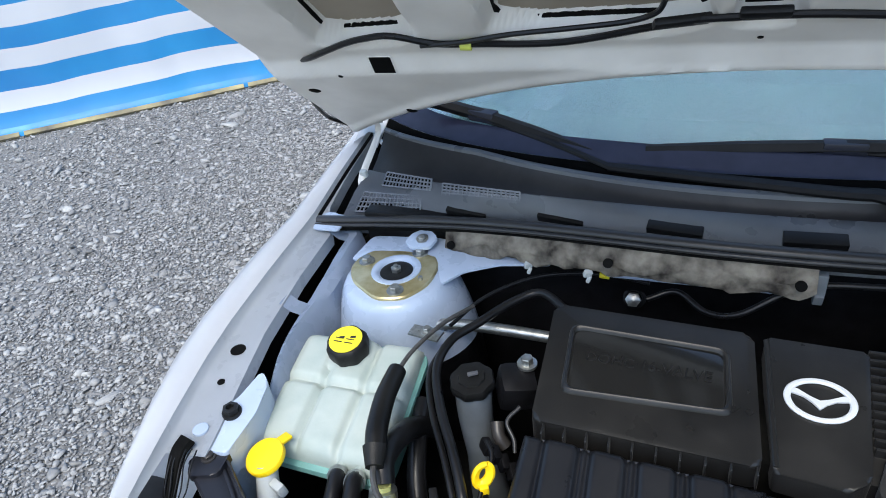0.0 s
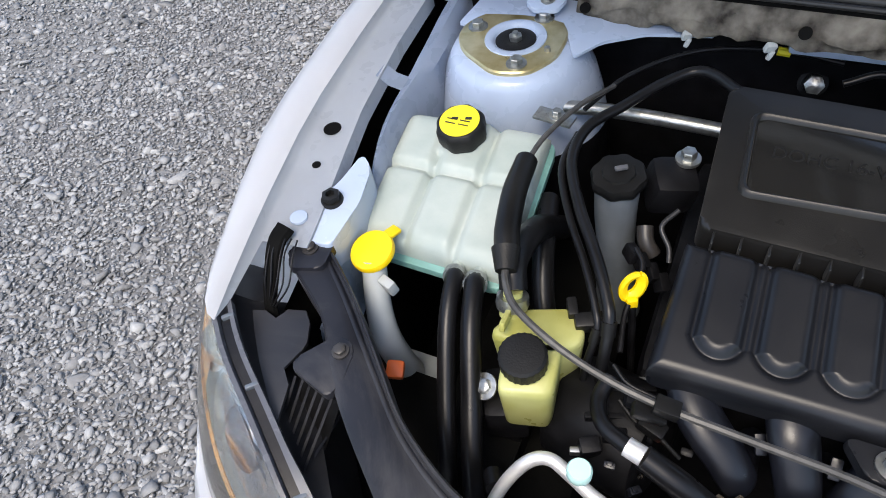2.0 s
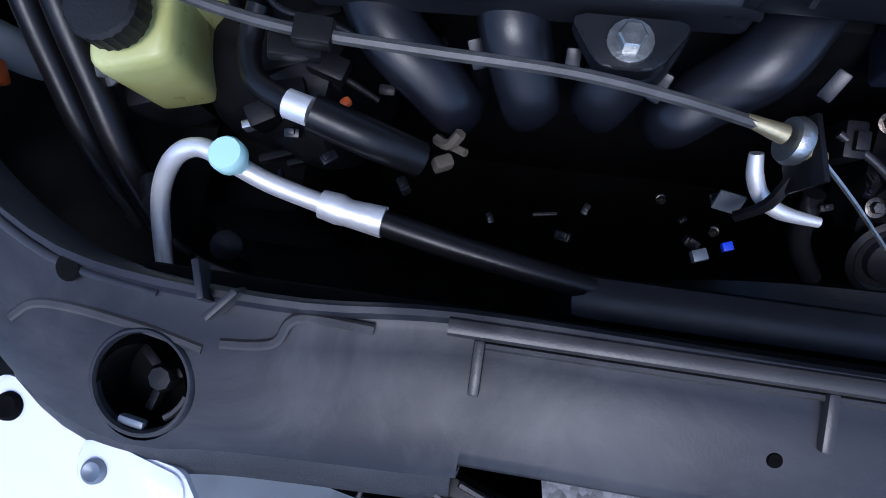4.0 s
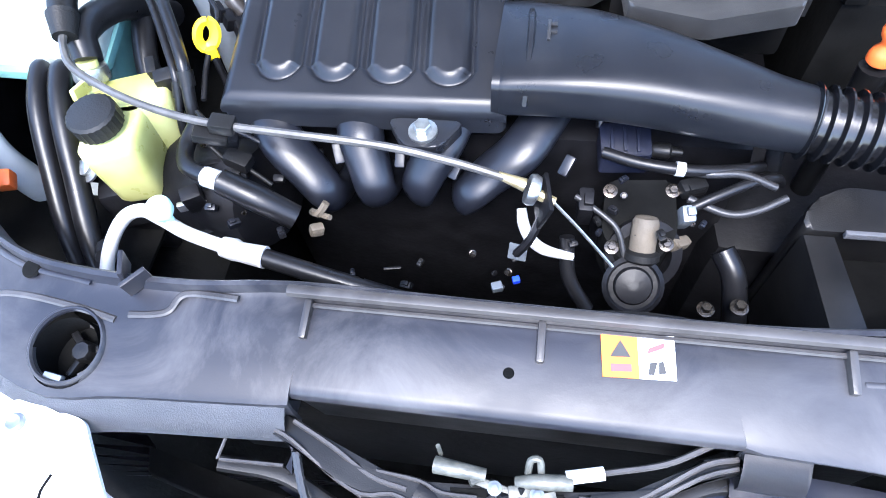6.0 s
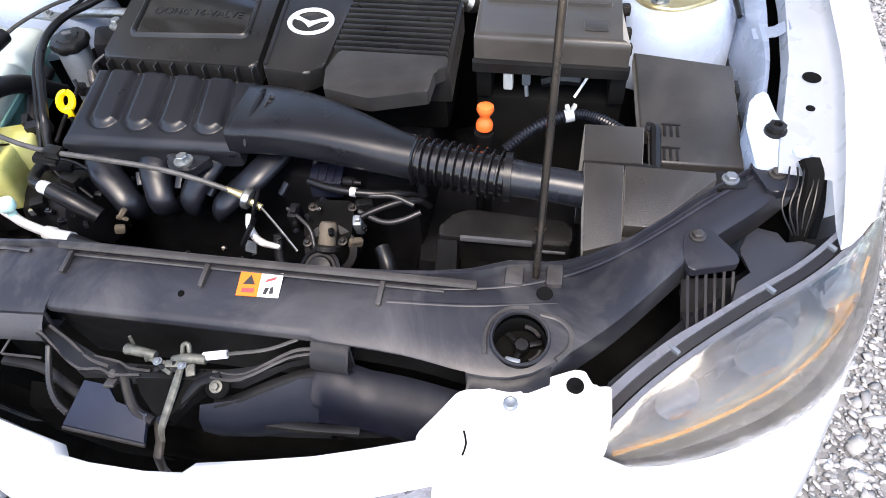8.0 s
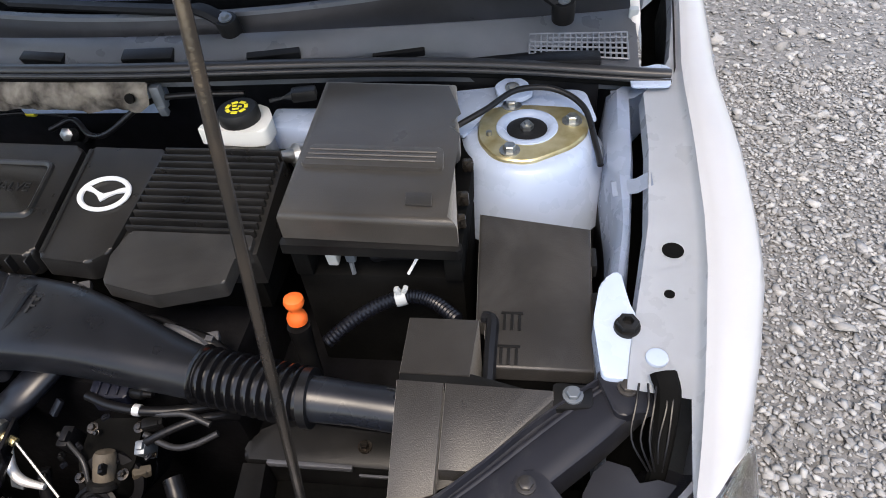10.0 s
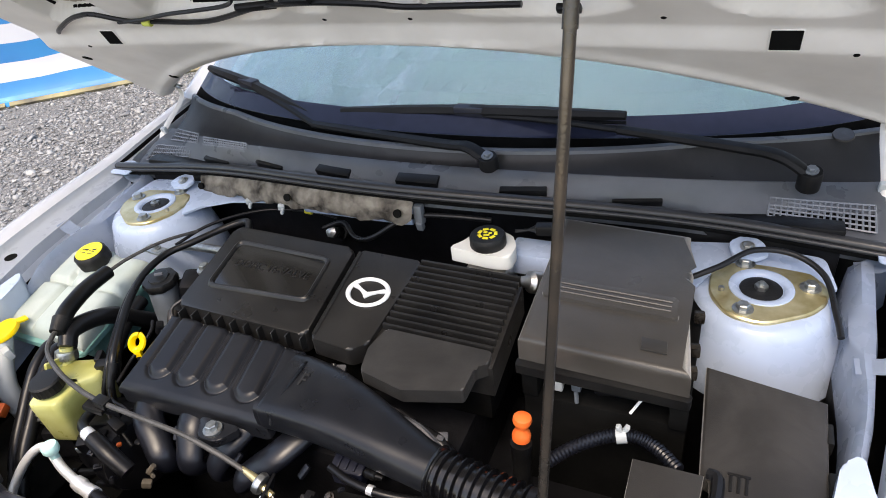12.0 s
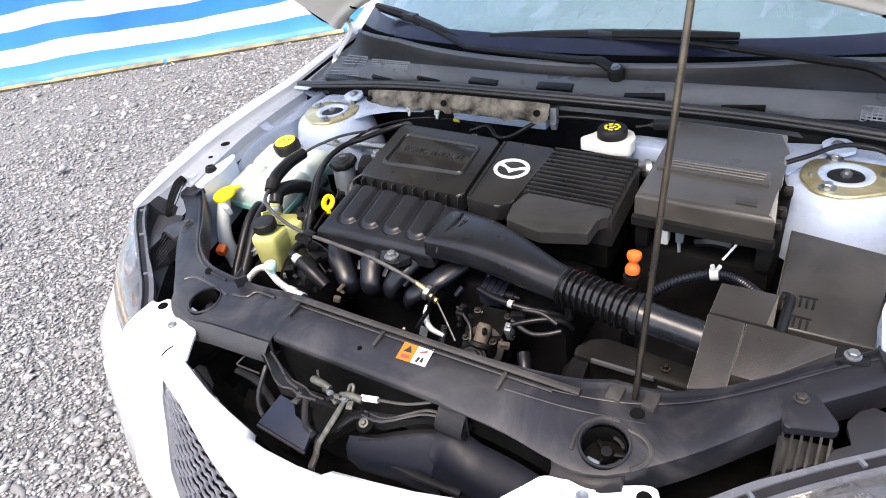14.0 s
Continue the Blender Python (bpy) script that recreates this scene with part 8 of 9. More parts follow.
# cable with its foam sleeve
t = thing("throttle_cable", (0.004, -0.444, 0.72), "black throttle cable running from a foam sleeve to a brass joint", "cable")
bm = bm_new()
tube(bm, [(-0.415, -0.045, 0.800), (-0.440, -0.105, 0.812), (-0.460, -0.170, 0.815), (-0.466, -0.215, 0.814)], 0.0032, 8, 6)
tube(bm, [(-0.440, -0.345, 0.802), (-0.435, -0.362, 0.800), (-0.415, -0.388, 0.798), (-0.37, -0.410, 0.792), (-0.32, -0.423, 0.784), (-0.268, -0.430, 0.779), (-0.20, -0.432, 0.774), (-0.12, -0.432, 0.765), (-0.06, -0.436, 0.754), (-0.008, -0.442, 0.742)], 0.0038, 8, 6)
part("cable", bm, M_CABLE, t)
bm = bm_new()
tube(bm, [(-0.467, -0.212, 0.814), (-0.462, -0.262, 0.816), (-0.452, -0.310, 0.812), (-0.443, -0.335, 0.806)], [0.0125, 0.0135, 0.0135, 0.0130], 16, 5)
part("sleeve", bm, M_BLACK, t, "black foam sleeve")
bm = bm_new()
tube(bm, [(-0.446, -0.330, 0.807), (-0.438, -0.352, 0.799)], [0.0150, 0.011], 16, smooth=False)
part("sleeve_end", bm, M_RUBBER, t)
bm = bm_new()
tube(bm, [(-0.020, -0.440, 0.745), (0.004, -0.444, 0.738)], [0.0035, 0.006], 10, smooth=False)
part("brass_end", bm, M_ZINC, t, "brass cable end")
bm = bm_new()
lathe(bm, [(0.013, -0.004), (0.0145, 0), (0.013, 0.005), (0.006, 0.007)], (0.010, -0.446, 0.735), (1, -0.1, -0.3), 20)
part("adjuster_washer", bm, M_STEEL, t)
bm = bm_new()
tube(bm, [(0.012, -0.447, 0.733), (0.030, -0.452, 0.726)], 0.005, 8, smooth=False)
part("adjuster", bm, M_ZINC, t)
bm = bm_new()
tube(bm, [(0.03, -0.452, 0.726), (0.055, -0.470, 0.712), (0.085, -0.492, 0.692)], 0.0016, 6, 4)
part("inner_wire", bm, M_STEEL, t)
bm = bm_new()
obox(bm, (0.020, -0.450, 0.725), (0.004, 0.040, 0.030), (0, 20, 10), 0.001)
tube(bm, [(0.02, -0.46, 0.715), (0.012, -0.475, 0.70), (0.0, -0.48, 0.68)], 0.004, 6, 3)
part("cable_bracket", bm, M_DARK, t)
bm = bm_new()
obox(bm, (-0.262, -0.430, 0.779), (0.022, 0.016, 0.012), (0, 8, 0), 0.002)
obox(bm, (-0.275, -0.436, 0.770), (0.030, 0.014, 0.010), (0, 20, 10), 0.002)
part("cable_clip", bm, M_BLACK, t)

# vacuum hoses arching behind the oil cap
VAC = [(-0.264, -0.07, 0.83), (-0.316, -0.013, 0.815), (-0.356, -0.031, 0.807), (-0.396, -0.083, 0.801), (-0.424, -0.122, 0.797), (-0.427, -0.175, 0.792), (-0.398, -0.240, 0.790), (-0.363, -0.296, 0.785), (-0.341, -0.334, 0.775), (-0.332, -0.355, 0.762)]
hose("vacuum_hose", VAC + [(-0.330, -0.380, 0.72), (-0.33, -0.395, 0.62)], 0.0064, "glossy black hose arching past the oil filler", "hose",
     extra=[((-0.262, -0.073, 0.831), (-0.272, -0.062, 0.828), 0.0082, M_BLACK, "end_collar"), ((-0.3325, -0.353, 0.764), (-0.331, -0.362, 0.752), 0.0080, M_BLACK, "lower_collar")])
hose("vacuum_hose", [(x - 0.010, y - 0.006, z - 0.008) for x, y, z in VAC[4:]] + [(-0.346, -0.385, 0.71), (-0.345, -0.40, 0.64)], 0.0042, "thin black hose running beside a thicker one", "hose",
     extra=[((-0.342, -0.359, 0.756), (-0.343, -0.368, 0.742), 0.0056, M_BLACK, "collar")])
bm = bm_new()
obox(bm, (-0.350, -0.352, 0.752), (0.034, 0.016, 0.020), (10, 0, 25), 0.003)
obox(bm, (-0.372, -0.345, 0.752), (0.010, 0.020, 0.026), (10, 0, 25), 0.002)
solo("hose_clip", bm, M_BLACK, "black plastic clip holding two hoses", "clip")
hose("heater_pipe", [(-0.50, -0.05, 0.755), (-0.42, -0.050, 0.765), (-0.30, -0.055, 0.768), (-0.20, -0.06, 0.765), (-0.1, -0.06, 0.75)], 0.009, "bare steel pipe behind the engine", "pipe", material=M_STEEL)
hose("radiator_hose", [(-0.450, -0.19, 0.735), (-0.436, -0.245, 0.730), (-0.420, -0.300, 0.705), (-0.40, -0.34, 0.66), (-0.39, -0.36, 0.58)], 0.013, "thick black rubber hose beside the oil filler", "hose")
# thin line along the bulkhead
hose("brake_line", [(-0.44, -0.085, 0.79), (-0.40, -0.02, 0.803), (-0.33, 0.045, 0.803), (-0.24, 0.074, 0.797), (-0.17, 0.070, 0.792)], 0.003, "thin black line on the bulkhead", "line")
bm = bm_new()
tube(bm, [(-0.245, 0.073, 0.797), (-0.230, 0.073, 0.796)], 0.0055, 8, smooth=False)
solo("yellow_tape", bm, M_LABEL, "strip of yellow tape on a thin line", "tape")
hose("brake_line", [(-0.17, 0.02, 0.80), (-0.13, 0.03, 0.812), (-0.09, 0.00, 0.805), (-0.05, -0.01, 0.815), (0.0, 0.005, 0.845), (0.04, 0.014, 0.858), (0.10, 0.02, 0.860), (0.16, 0.03, 0.855)], 0.0042, "bent black line clipped to the bulkhead", "line")
bm = bm_new()
obox(bm, (0.040, 0.012, 0.862), (0.016, 0.014, 0.036), (0, 0, 0), 0.003)
obox(bm, (0.041, 0.008, 0.842), (0.012, 0.010, 0.016), (15, 0, 0), 0.002)
solo("line_clamp", bm, M_GREYM, "grey plastic clamp on the bulkhead line", "clamp")
t = thing("firewall_sensor", (-0.193, 0.10, 0.73), "dark round sensor with a bright nut on the bulkhead", "sensor")
bm = bm_new()
lathe(bm, [(0.018, 0), (0.018, 0.012), (0.013, 0.014), (0.013, 0.030), (0.009, 0.034)], (-0.193, 0.105, 0.735), (0, -0.8, 0.5), 20)
part("body", bm, M_RUBBER, t)
bm = bm_new()
lathe(bm, [(0.012, 0.028), (0.012, 0.044), (0.005, 0.047)], (-0.193, 0.105, 0.735), (0, -0.8, 0.5), 6)
part("nut", bm, M_STEEL, t)

# air-conditioning pipe with its service valve
t = thing("air_conditioning_pipe", (-0.37, -0.52, 0.6), "bent bare aluminium pipe with a pale teal valve cap", "pipe")
bm = bm_new()
tube(bm, [(-0.420, -0.565, 0.60), (-0.398, -0.545, 0.652), (-0.384, -0.516, 0.690), (-0.367, -0.495, 0.712), (-0.348, -0.487, 0.718), (-0.325, -0.494, 0.716), (-0.300, -0.503, 0.710), (-0.262, -0.512, 0.706)], 0.0066, 14, 6)
part("pipe", bm, M_PIPE, t)
bm = bm_new()
tube(bm, [(-0.264, -0.5115, 0.706), (-0.252, -0.5135, 0.7055), (-0.246, -0.515, 0.705), (-0.222, -0.518, 0.704)], [0.0095, 0.0105, 0.0092, 0.0105], 16, 2, smooth=False)
part("ferrule", bm, M_PIPE, t, "crimped aluminium ferrule")
bm = bm_new()
tube(bm, [(-0.224, -0.518, 0.704), (-0.17, -0.528, 0.698), (-0.10, -0.538, 0.685), (-0.03, -0.545, 0.66), (0.02, -0.55, 0.60)], 0.0088, 14, 5)
part("rubber_hose", bm, M_HOSE, t)
bm = bm_new()
lathe(bm, [(0.006, 0), (0.006, 0.012), (0.0095, 0.014), (0.0115, 0.018), (0.0115, 0.026), (0.010, 0.0285), (0.0, 0.029)], (-0.318, -0.496, 0.715), (0.02, 0.05, 1), 22)
part("valve_cap", bm, M_TEAL, t, "pale teal valve cap")
bm = bm_new()
lathe(bm, [(0.012, 0), (0.012, 0.010), (0.008, 0.012)], (-0.352, -0.540, 0.64), (0.3, -0.2, 1), 12)
part("fitting", bm, M_DARK, t)
bm = bm_new()
lathe(bm, [(0.010, 0), (0.010, 0.020)], (-0.402, -0.505, 0.672), (0.4, -0.6, 0.3), 12)
part("fitting", bm, M_DARK, t)


def engine_block():
    t = thing("engine", (0, -0.2, 0.3), "dark engine block and gearbox deep in the bay", "engine")
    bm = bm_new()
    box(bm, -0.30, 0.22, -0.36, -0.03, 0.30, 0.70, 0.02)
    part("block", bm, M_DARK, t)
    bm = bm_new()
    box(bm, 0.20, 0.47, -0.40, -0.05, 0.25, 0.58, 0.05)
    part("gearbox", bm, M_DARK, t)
    # intake runners, drawing together as they go down
    for P in ([(-0.262, -0.345, 0.735), (-0.236, -0.395, 0.724), (-0.205, -0.420, 0.706), (-0.186, -0.432, 0.688), (-0.182, -0.415, 0.668), (-0.180, -0.37, 0.650)],
              [(-0.165, -0.345, 0.738), (-0.156, -0.388, 0.727), (-0.146, -0.412, 0.709), (-0.138, -0.428, 0.690), (-0.136, -0.412, 0.669), (-0.135, -0.37, 0.650)],
              [(-0.062, -0.345, 0.738), (-0.076, -0.390, 0.727), (-0.090, -0.411, 0.708), (-0.099, -0.422, 0.690), (-0.102, -0.406, 0.669), (-0.104, -0.37, 0.650)],
              [(0.022, -0.350, 0.735), (-0.002, -0.393, 0.723), (-0.030, -0.411, 0.705), (-0.051, -0.425, 0.690), (-0.058, -0.408, 0.669), (-0.062, -0.37, 0.650)]):
        bm = bm_new()
        tube(bm, P, [0.022, 0.0225, 0.021, 0.019, 0.018, 0.018], 18, 5, flat=0.62)
        part("intake_runner", bm, M_GLOSS, t, "glossy black curved runner")
    for x, y, rz in ((-0.178, -0.402, 20), (-0.117, -0.402, 0), (-0.062, -0.412, -25), (0.040, -0.40, -30)):
        bm = bm_new()
        obox(bm, (x, y, 0.712), (0.010, 0.020, 0.006), (35, 0, rz), 0.002)
        part("gusset", bm, M_GLOSS, t)
    # alternator and its plugs
    bm = bm_new()
    lathe(bm, [(0.030, -0.06), (0.058, -0.055), (0.062, -0.045), (0.062, 0.03), (0.056, 0.045), (0.030, 0.052), (0.0, 0.053)], (-0.305, -0.405, 0.645), (0.9, -0.25, 0.15), 30)
    alt = part("alternator", bm, M_DARK, t, "dark finned alternator")
    for k in range(10):
        a = radians(36 * k)
        bm = bm_new()
        m = Vector((0, 0, 1)).rotation_difference(Vector((0.9, -0.25, 0.15)).normalized()).to_matrix()
        c = Vector((-0.305, -0.405, 0.645)) + m @ Vector((0.060 * math.cos(a), 0.060 * math.sin(a), 0.010))
        obox(bm, c, (0.05, 0.006, 0.010), (0, 0, 20), 0.001)
        part("fin", bm, M_ALU if k % 3 == 0 else M_DARK, alt)
    for (x, y, z), sz, rt, m in (((-0.285, -0.412, 0.735), (0.030, 0.012, 0.012), (0, 15, 10), M_DARK), ((-0.270, -0.425, 0.722), (0.026, 0.016, 0.014), (0, 10, -15), M_BLACK),
                                 ((-0.300, -0.438, 0.705), (0.022, 0.014, 0.016), (10, 10, 20), M_DARK), ((-0.262, -0.440, 0.700), (0.008, 0.007, 0.006), (0, 0, 40), M_ORNG),
                                 ((-0.235, -0.428, 0.700), (0.012, 0.008, 0.008), (20, 0, 0), M_DARK), ((-0.229, -0.466, 0.700), (0.007, 0.006, 0.007), (0, 30, 0), M_RED),
                                 ((-0.32, -0.452, 0.690), (0.020, 0.016, 0.030), (10, 0, 30), M_DARK), ((-0.195, -0.466, 0.672), (0.014, 0.010, 0.012), (0, 20, 30), M_BEIGE),
                                 ((-0.12, -0.485, 0.640), (0.018, 0.003, 0.012), (20, 0, 10), M_DARK), ((0.001, -0.466, 0.660), (0.018, 0.003, 0.017), (-30, 0, -10), M_GREYM)):
        bm = bm_new()
        obox(bm, (x, y, z), sz, rt, 0.003)
        part("connector", bm, m, t)
    bm = bm_new()
    tube(bm, [(-0.200, -0.452, 0.682), (-0.190, -0.458, 0.690), (-0.182, -0.452, 0.700)], 0.004, 6, 3)
    tube(bm, [(-0.200, -0.452, 0.682), (-0.178, -0.462, 0.690)], 0.003, 6, smooth=False)
    part("taped_ends", bm, M_BEIGE, t)
    # hose with a bright end
    bm = bm_new()
    tube(bm, [(-0.318, -0.395, 0.735), (-0.322, -0.420, 0.730), (-0.310, -0.445, 0.735), (-0.285, -0.458, 0.738)], 0.008, 10, 5)
    tube(bm, [(-0.270, -0.462, 0.738), (-0.235, -0.470, 0.725), (-0.205, -0.474, 0.705)], [0.012, 0.013, 0.012], 12, 4)
    part("breather_hose", bm, M_HOSE, t)
    bm = bm_new()
    tube(bm, [(-0.286, -0.458, 0.7385), (-0.270, -0.462, 0.738)], 0.0095, 12, smooth=False)
    part("hose_band", bm, M_PIPE, t)
    # throttle body: a round bore with its flange and bolts, the solenoid block and the idle valve
    bm = bm_new()
    lathe(bm, [(0.034, -0.050), (0.034, -0.012), (0.030, -0.008), (0.030, 0.020), (0.036, 0.023), (0.036, 0.030), (0.026, 0.031), (0.024, 0.010), (0.0, 0.008)], (0.112, -0.440, 0.645), (0.15, -0.75, 0.65), 28)
    body = part("throttle_body", bm, M_DARK, t, "grey cast throttle body")
    bm = bm_new()
    slab(bm, round_poly([(0.078, -0.402), (0.140, -0.398), (0.144, -0.446), (0.128, -0.470), (0.092, -0.472), (0.076, -0.448)], 0.008), lambda x, y: 0.690 + 0.35 * (y + 0.42), 0.05, 0.004)
    part("casting", bm, M_GRIMESHADE, body)
    for x, y in ((0.082, -0.412), (0.138, -0.408), (0.086, -0.462), (0.134, -0.456)):
        bm = bm_new()
        bolt(bm, (x, y, 0.690 + 0.35 * (y + 0.42)), 0.0042, 0.006, (0, -0.3, 1))
        part("flange_bolt", bm, M_ROD, body)
    bm = bm_new()
    lathe(bm, [(0.0115, 0), (0.012, 0.004), (0.012, 0.030), (0.010, 0.034), (0.0, 0.035)], (0.113, -0.464, 0.672), (0.02, 0.55, 0.60), 20)
    valve = part("idle_valve", bm, M_BEIGE, t, "tan cylindrical idle valve")
    bm = bm_new()
    lathe(bm, [(0.0125, -0.006), (0.0165, -0.003), (0.0165, 0.003), (0.0122, 0.005)], (0.113, -0.466, 0.672), (0.02, 0.55, 0.60), 20)
    part("valve_ring", bm, M_RUBBER, valve, "black rubber ring")
    bm = bm_new()
    lathe(bm, [(0.026, 0), (0.028, 0.004), (0.024, 0.006), (0.022, 0.004), (0.018, 0.004), (0.016, 0.008), (0.006, 0.010), (0.0, 0.010)], (0.108, -0.488, 0.654), (0, -0.6, 0.8), 24)
    part("pulley", bm, M_DARK, t, "dark grooved throttle pulley")
    bm = bm_new()
    slab(bm, round_poly([(0.068, -0.352), (0.114, -0.350), (0.117, -0.384), (0.071, -0.387)], 0.004), lambda x, y: 0.716 + 0.15 * (y + 0.37), 0.026, 0.003)
    sol = part("solenoid_block", bm, M_TRAYP, t, "slate plastic solenoid block")
    for x in (0.080, 0.092, 0.104):
        bm = bm_new()
        obox(bm, (x, -0.369, 0.7175), (0.0035, 0.026, 0.003), (8, 0, 3), 0.0008)
        part("block_rib", bm, M_TRAYP, sol)
    bm = bm_new()
    lathe(bm, [(0.006, 0), (0.0075, 0.003), (0.0075, 0.016), (0.005, 0.018), (0.0035, 0.028)], (0.117, -0.372, 0.708), (1, -0.1, 0.05), 14)
    part("nozzle", bm, M_BLACK, sol)
    for (x, y, z), sz, rt, m in (((0.150, -0.428, 0.682), (0.012, 0.016, 0.034), (20, 0, 10), M_GREYM), ((0.155, -0.405, 0.698), (0.024, 0.014, 0.014), (0, 0, 20), M_BLACK),
                                 ((0.060, -0.425, 0.684), (0.014, 0.024, 0.036), (10, 0, 0), M_DARK), ((0.148, -0.448, 0.668), (0.020, 0.010, 0.012), (0, 20, 30), M_BEIGE)):
        bm = bm_new()
        obox(bm, (x, y, z), sz, rt, 0.003)
        obox(bm, (x + 0.002, y - 0.004, z + sz[2] * 0.45), (sz[0] * 0.6, sz[1] * 0.5, sz[2] * 0.35), rt, 0.0012)
        part("valve_block", bm, m, t)
    for pts, r in (([(0.072, -0.385, 0.716), (0.104, -0.395, 0.716), (0.140, -0.399, 0.715), (0.172, -0.396, 0.712), (0.202, -0.388, 0.708), (0.222, -0.37, 0.69)], 0.0055),
                   ([(0.150, -0.428, 0.694), (0.174, -0.417, 0.702), (0.205, -0.402, 0.706), (0.228, -0.391, 0.700), (0.24, -0.38, 0.68)], 0.0048), ([(0.19, -0.33, 0.74), (0.21, -0.345, 0.735), (0.225, -0.36, 0.72), (0.23, -0.37, 0.69)], 0.008),
                   ([(0.12, -0.315, 0.748), (0.16, -0.318, 0.752), (0.20, -0.322, 0.745), (0.23, -0.335, 0.73)], 0.009), ([(0.11, -0.335, 0.742), (0.15, -0.335, 0.748), (0.185, -0.345, 0.735)], 0.006),
                   ([(0.06, -0.305, 0.752), (0.068, -0.325, 0.735), (0.07, -0.35, 0.71)], 0.005), ([(0.186, -0.452, 0.668), (0.198, -0.473, 0.655), (0.206, -0.50, 0.62)], 0.011), ([(0.045, -0.46, 0.685), (0.050, -0.485, 0.655), (0.07, -0.505, 0.63)], 0.007)):
        bm = bm_new()
        tube(bm, pts, r, 10, 5)
        part("small_hose", bm, M_HOSE, t)
    bm = bm_new()
    tube(bm, [(0.136, -0.3985, 0.7155), (0.144, -0.3988, 0.7148)], 0.0068, 12, smooth=False)
    part("hose_band", bm, M_PIPE, t, "bright hose band")
    bm = bm_new()
    obox(bm, (0.002, -0.497, 0.662), (0.007, 0.006, 0.006), (0, 0, 20), 0.001)
    part("blue_clip", bm, M_BLUE, t, "small blue clip")
    # invented bits scattered over alternator and throttle, added for clutter and glints
    rnd = random.Random(12)
    for x0, x1, y0, y1, z0, z1, n in ((-0.33, -0.20, -0.50, -0.39, 0.68, 0.715, 16), (0.045, 0.20, -0.475, -0.395, 0.675, 0.705, 16), (-0.16, 0.02, -0.50, -0.455, 0.63, 0.66, 8)):
        for k in range(n):
            p = (rnd.uniform(x0, x1), rnd.uniform(y0, y1), rnd.uniform(z0, z1))
            m = rnd.choice((M_DARK, M_DARK, M_BLACK, M_GLOSS, M_GLOSS, M_ROD))
            bm = bm_new()
            if m is M_ROD:
                bolt(bm, p, rnd.uniform(0.002, 0.003), 0.005, (rnd.uniform(-0.6, 0.6), -0.7, 0.8), 1.3)
                part("clutter_bolt", bm, m, t)
            else:
                rt = (rnd.uniform(-25, 25), rnd.uniform(-25, 25), rnd.uniform(0, 180))
                w = rnd.uniform(0.006, 0.012)
                obox(bm, p, (w, w * 0.6, w * 0.7), rt, 0.0016)
                obox(bm, (p[0], p[1], p[2] + w * 0.4), (w * 0.5, w * 0.4, w * 0.35), rt, 0.001)
                part("clutter_plug", bm, m, t)
    bm = bm_new()
    tube(bm, [(0.002, -0.444, 0.702), (0.005, -0.456, 0.694), (0.013, -0.467, 0.686), (0.027, -0.474, 0.681), (0.052, -0.477, 0.678)], [0.0045, 0.0055, 0.0055, 0.0052, 0.0035], 12, 5)
    part("bright_hook", bm, M_PIPE, t, "bright bent metal hook")
    bm = bm_new()
    obox(bm, (-0.015, -0.505, 0.66), (0.010, 0.008, 0.008), (0, 0, 20), 0.001)
    part("grey_clip", bm, M_GREYM, t)
    bm = bm_new()
    tube(bm, [(0.155, -0.318, 0.760), (0.175, -0.322, 0.760), (0.195, -0.328, 0.752), (0.215, -0.338, 0.742)], 0.006, 8, 4)
    part("braided_loom", bm, M_GREYP, t)
    # gearbox side box below the intake pipe
    bm = bm_new()
    slab(bm, round_poly([(0.256, -0.425), (0.264, -0.398), (0.296, -0.382), (0.436, -0.390), (0.438, -0.426)], 0.010), lambda x, y: 0.678 + (y + 0.40) * 0.25, 0.18, 0.006)
    part("relay_case", bm, M_BLACK, t, "slate-black plastic case under the intake pipe")
    bm = bm_new()
    slab(bm, [(0.258, -0.427), (0.286, -0.427), (0.300, -0.528), (0.268, -0.528)], 0.668, 0.16, 0.004)
    part("case_side", bm, M_BLACK, t)
    bm = bm_new()
    slab(bm, [(0.288, -0.427), (0.438, -0.427), (0.438, -0.528), (0.301, -0.528)], 0.630, 0.12, 0.004)
    part("case_floor", bm, M_GRIMESHADE, t)
    bm = bm_new()
    box(bm, 0.290, 0.386, -0.432, -0.427, 0.671, 0.679, 0.0015)
    part("case_edge", bm, M_GREYP, t)
    bm = bm_new()
    box(bm, 0.392, 0.430, -0.433, -0.430, 0.662, 0.666, 0.001)
    part("case_edge", bm, M_GREYP, t)
    for x, y, z in ((0.395, -0.405, 0.677), (0.198, -0.505, 0.66), (0.175, -0.500, 0.64)):
        bm = bm_new()
        bolt(bm, (x, y, z), 0.005, 0.008)
        part("case_bolt", bm, M_ROD, t)
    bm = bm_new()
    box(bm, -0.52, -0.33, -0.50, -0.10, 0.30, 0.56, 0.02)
    part("front_drive", bm, M_GRIMESHADE, t)


engine_block()

# corrugated loom with its white clip beside the battery
t = thing("corrugated_loom", (0.42, -0.25, 0.70), "corrugated black cable loom with a white clip", "cable")
bm = bm_new()
pts = [Vector(p) for p in ((0.335, -0.300, 0.722), (0.365, -0.278, 0.738), (0.400, -0.258, 0.748), (0.430, -0.250, 0.752), (0.460, -0.258, 0.752), (0.490, -0.285, 0.755))]
P = smooth_path(pts, 16)
tube(bm, P, [0.0075 + 0.0012 * (i % 2) for i in range(len(P))], 10, 1, smooth=False)
part("loom", bm, M_GLOSS, t)
bm = bm_new()
tube(bm, [(0.414, -0.254, 0.750), (0.426, -0.251, 0.752)], 0.0095, 12, smooth=False)
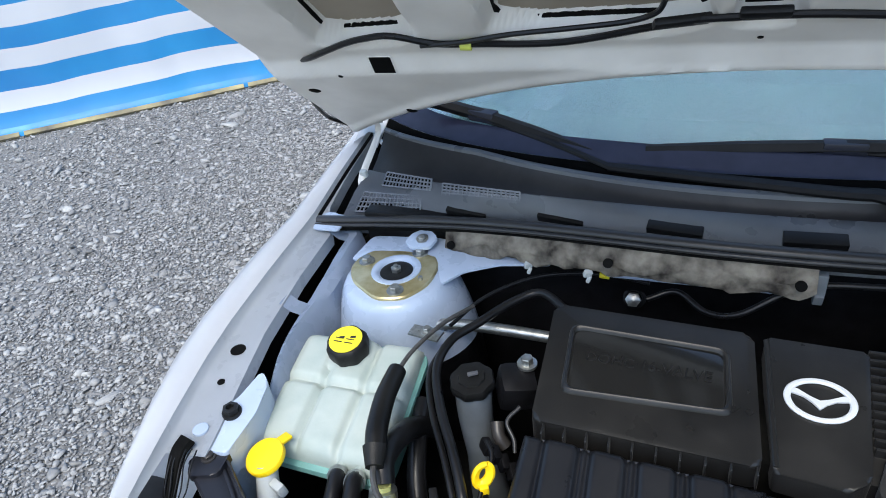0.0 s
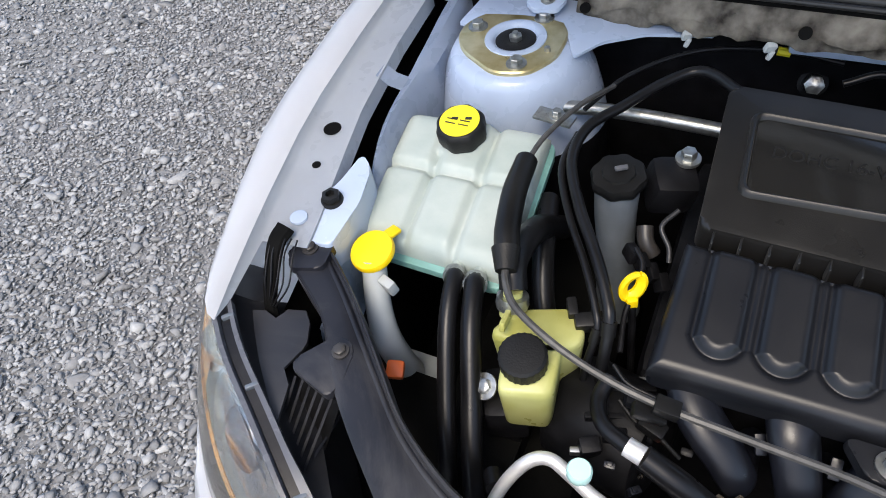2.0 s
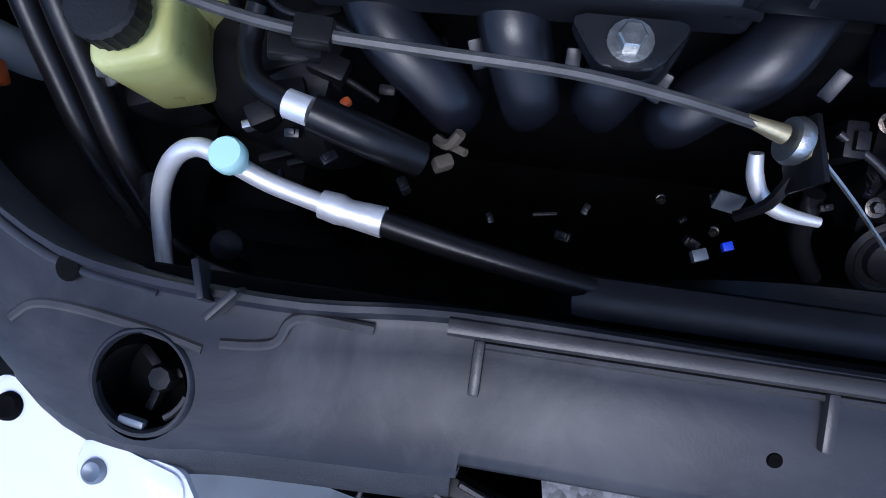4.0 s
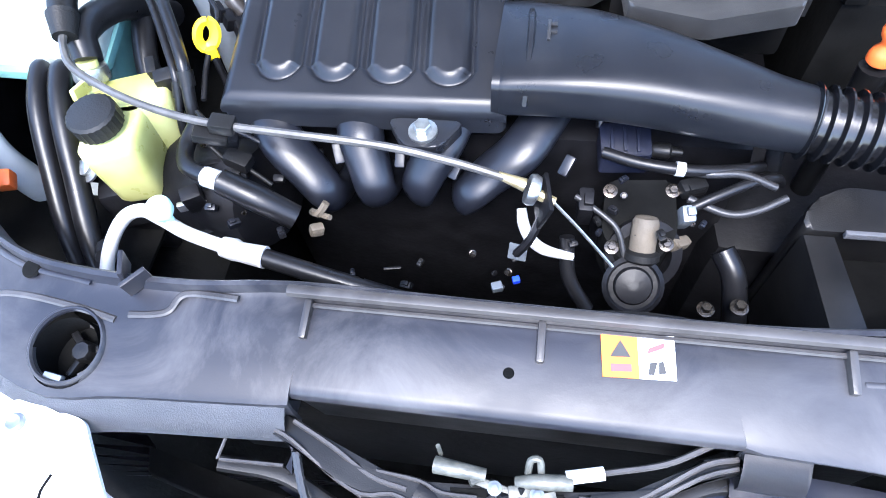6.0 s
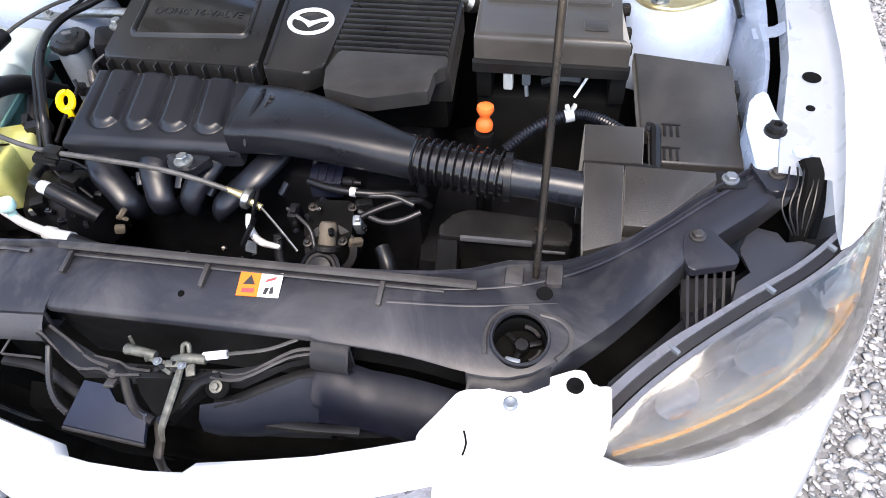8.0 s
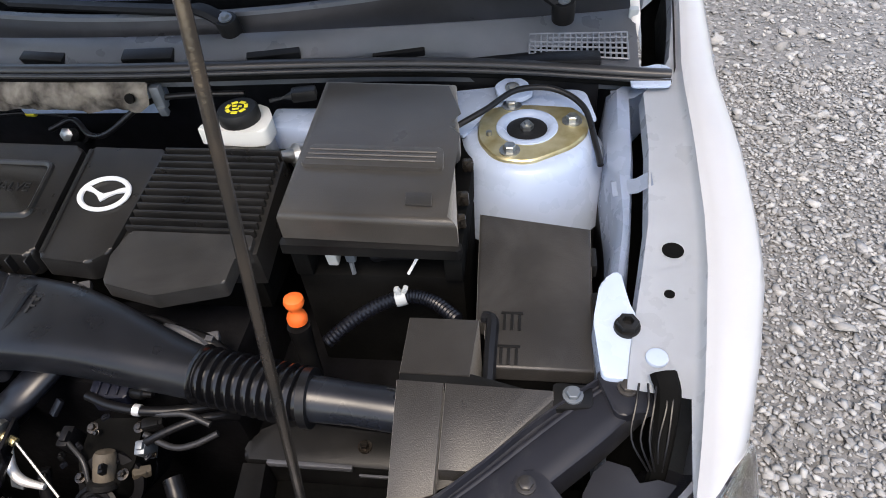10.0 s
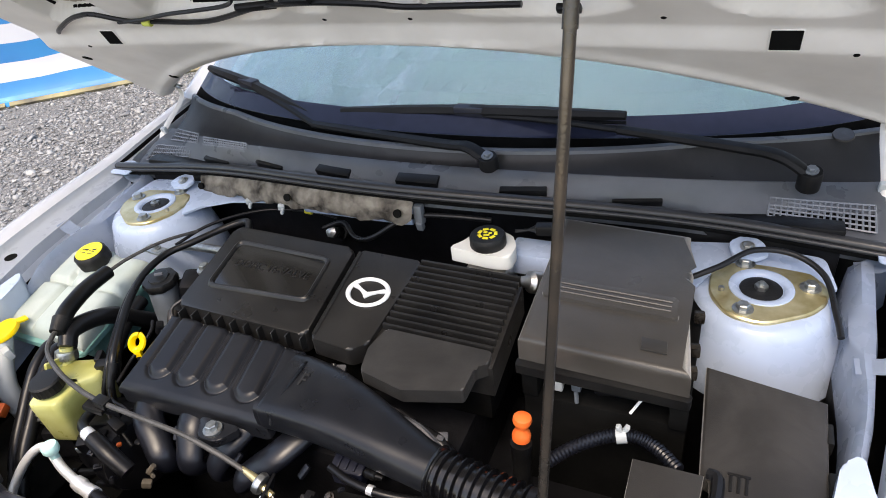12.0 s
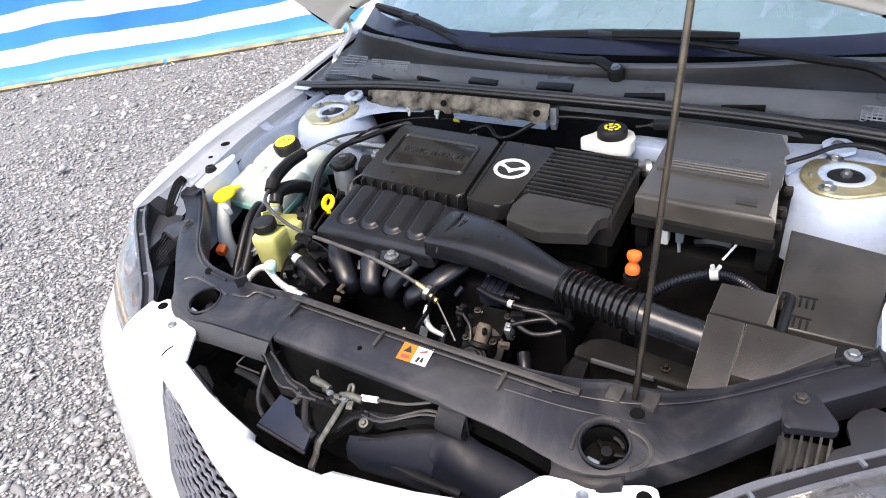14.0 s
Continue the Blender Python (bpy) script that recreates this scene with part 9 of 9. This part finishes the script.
obox(bm, (0.417, -0.252, 0.763), (0.006, 0.007, 0.010), (0, -20, 0), 0.0015)
obox(bm, (0.425, -0.250, 0.763), (0.006, 0.007, 0.010), (0, 25, 0), 0.0015)
part("white_clip", bm, M_NEUT, t)
hose("ground_cable", [(0.470, -0.03, 0.84), (0.505, -0.005, 0.848), (0.545, 0.040, 0.850), (0.595, 0.050, 0.845), (0.635, 0.025, 0.832), (0.650, -0.03, 0.81), (0.655, -0.06, 0.80)], 0.0042, "black cable looping over the strut tower", "cable")
t = thing("tower_bracket", (0.555, 0.05, 0.84), "pale painted bracket bolted behind the strut tower", "bracket")
for s in (-1, 1):
    bm = bm_new()
    slab(bm, round_poly([(s * 0.512, 0.074), (s * 0.532, 0.090), (s * 0.556, 0.084), (s * 0.568, 0.060), (s * 0.552, 0.048), (s * 0.520, 0.052)], 0.006), lambda x, y: 0.832 + (y - 0.05) * 0.25, 0.006, 0.002)
    part("plate", bm, M_INNER, t)
    bm = bm_new()
    bolt(bm, (s * 0.538, 0.068, 0.8365), 0.0065, 0.006, (0, -0.25, 1))
    part("bracket_bolt", bm, M_STEEL, t)


# thin wires, clips and small hoses round the alternator and the throttle
WIRES = (
    ([(-0.330, -0.265, 0.775), (-0.318, -0.285, 0.770), (-0.322, -0.330, 0.752), (-0.316, -0.370, 0.742)], 0.0030, M_HOSE, "thin black wire beside the dipstick"),
    ([(-0.300, -0.215, 0.790), (-0.312, -0.235, 0.782), (-0.300, -0.250, 0.770), (-0.296, -0.262, 0.760)], 0.0028, M_SEAL, "thin black wire at the ignition plugs"),
    ([(-0.318, -0.385, 0.742), (-0.300, -0.398, 0.738), (-0.270, -0.402, 0.734), (-0.245, -0.408, 0.725)], 0.0026, M_HOSE, "thin wire over the alternator"),
    ([(-0.305, -0.410, 0.725), (-0.285, -0.422, 0.716), (-0.262, -0.428, 0.712), (-0.240, -0.436, 0.700)], 0.0024, M_RUBBER, "thin wire over the alternator"),
    ([(0.022, -0.268, 0.778), (0.034, -0.284, 0.765), (0.050, -0.292, 0.752), (0.062, -0.300, 0.745)], 0.0034, M_SEAL, "thin black wire below the engine cover"),
    ([(0.085, -0.296, 0.772), (0.112, -0.305, 0.765), (0.140, -0.306, 0.762), (0.168, -0.315, 0.760)], 0.0042, M_HOSE, "thin hose under the cover's shield"),
    ([(0.05, -0.425, 0.70), (0.075, -0.440, 0.695), (0.09, -0.452, 0.688), (0.098, -0.47, 0.672)], 0.0028, M_SEAL, "thin wire at the throttle"),
    ([(0.135, -0.395, 0.712), (0.165, -0.400, 0.712), (0.195, -0.398, 0.712), (0.225, -0.405, 0.705)], 0.0038, M_SEAL, "thin vacuum pipe at the throttle"),
    ([(0.150, -0.418, 0.698), (0.185, -0.428, 0.692), (0.210, -0.424, 0.694), (0.235, -0.412, 0.70)], 0.0038, M_SEAL, "thin vacuum pipe at the throttle"),
)
for pts, r, m, lab in WIRES:
    hose("wire", pts, r, lab, "wire", "loose engine wires", m, 8, 5)
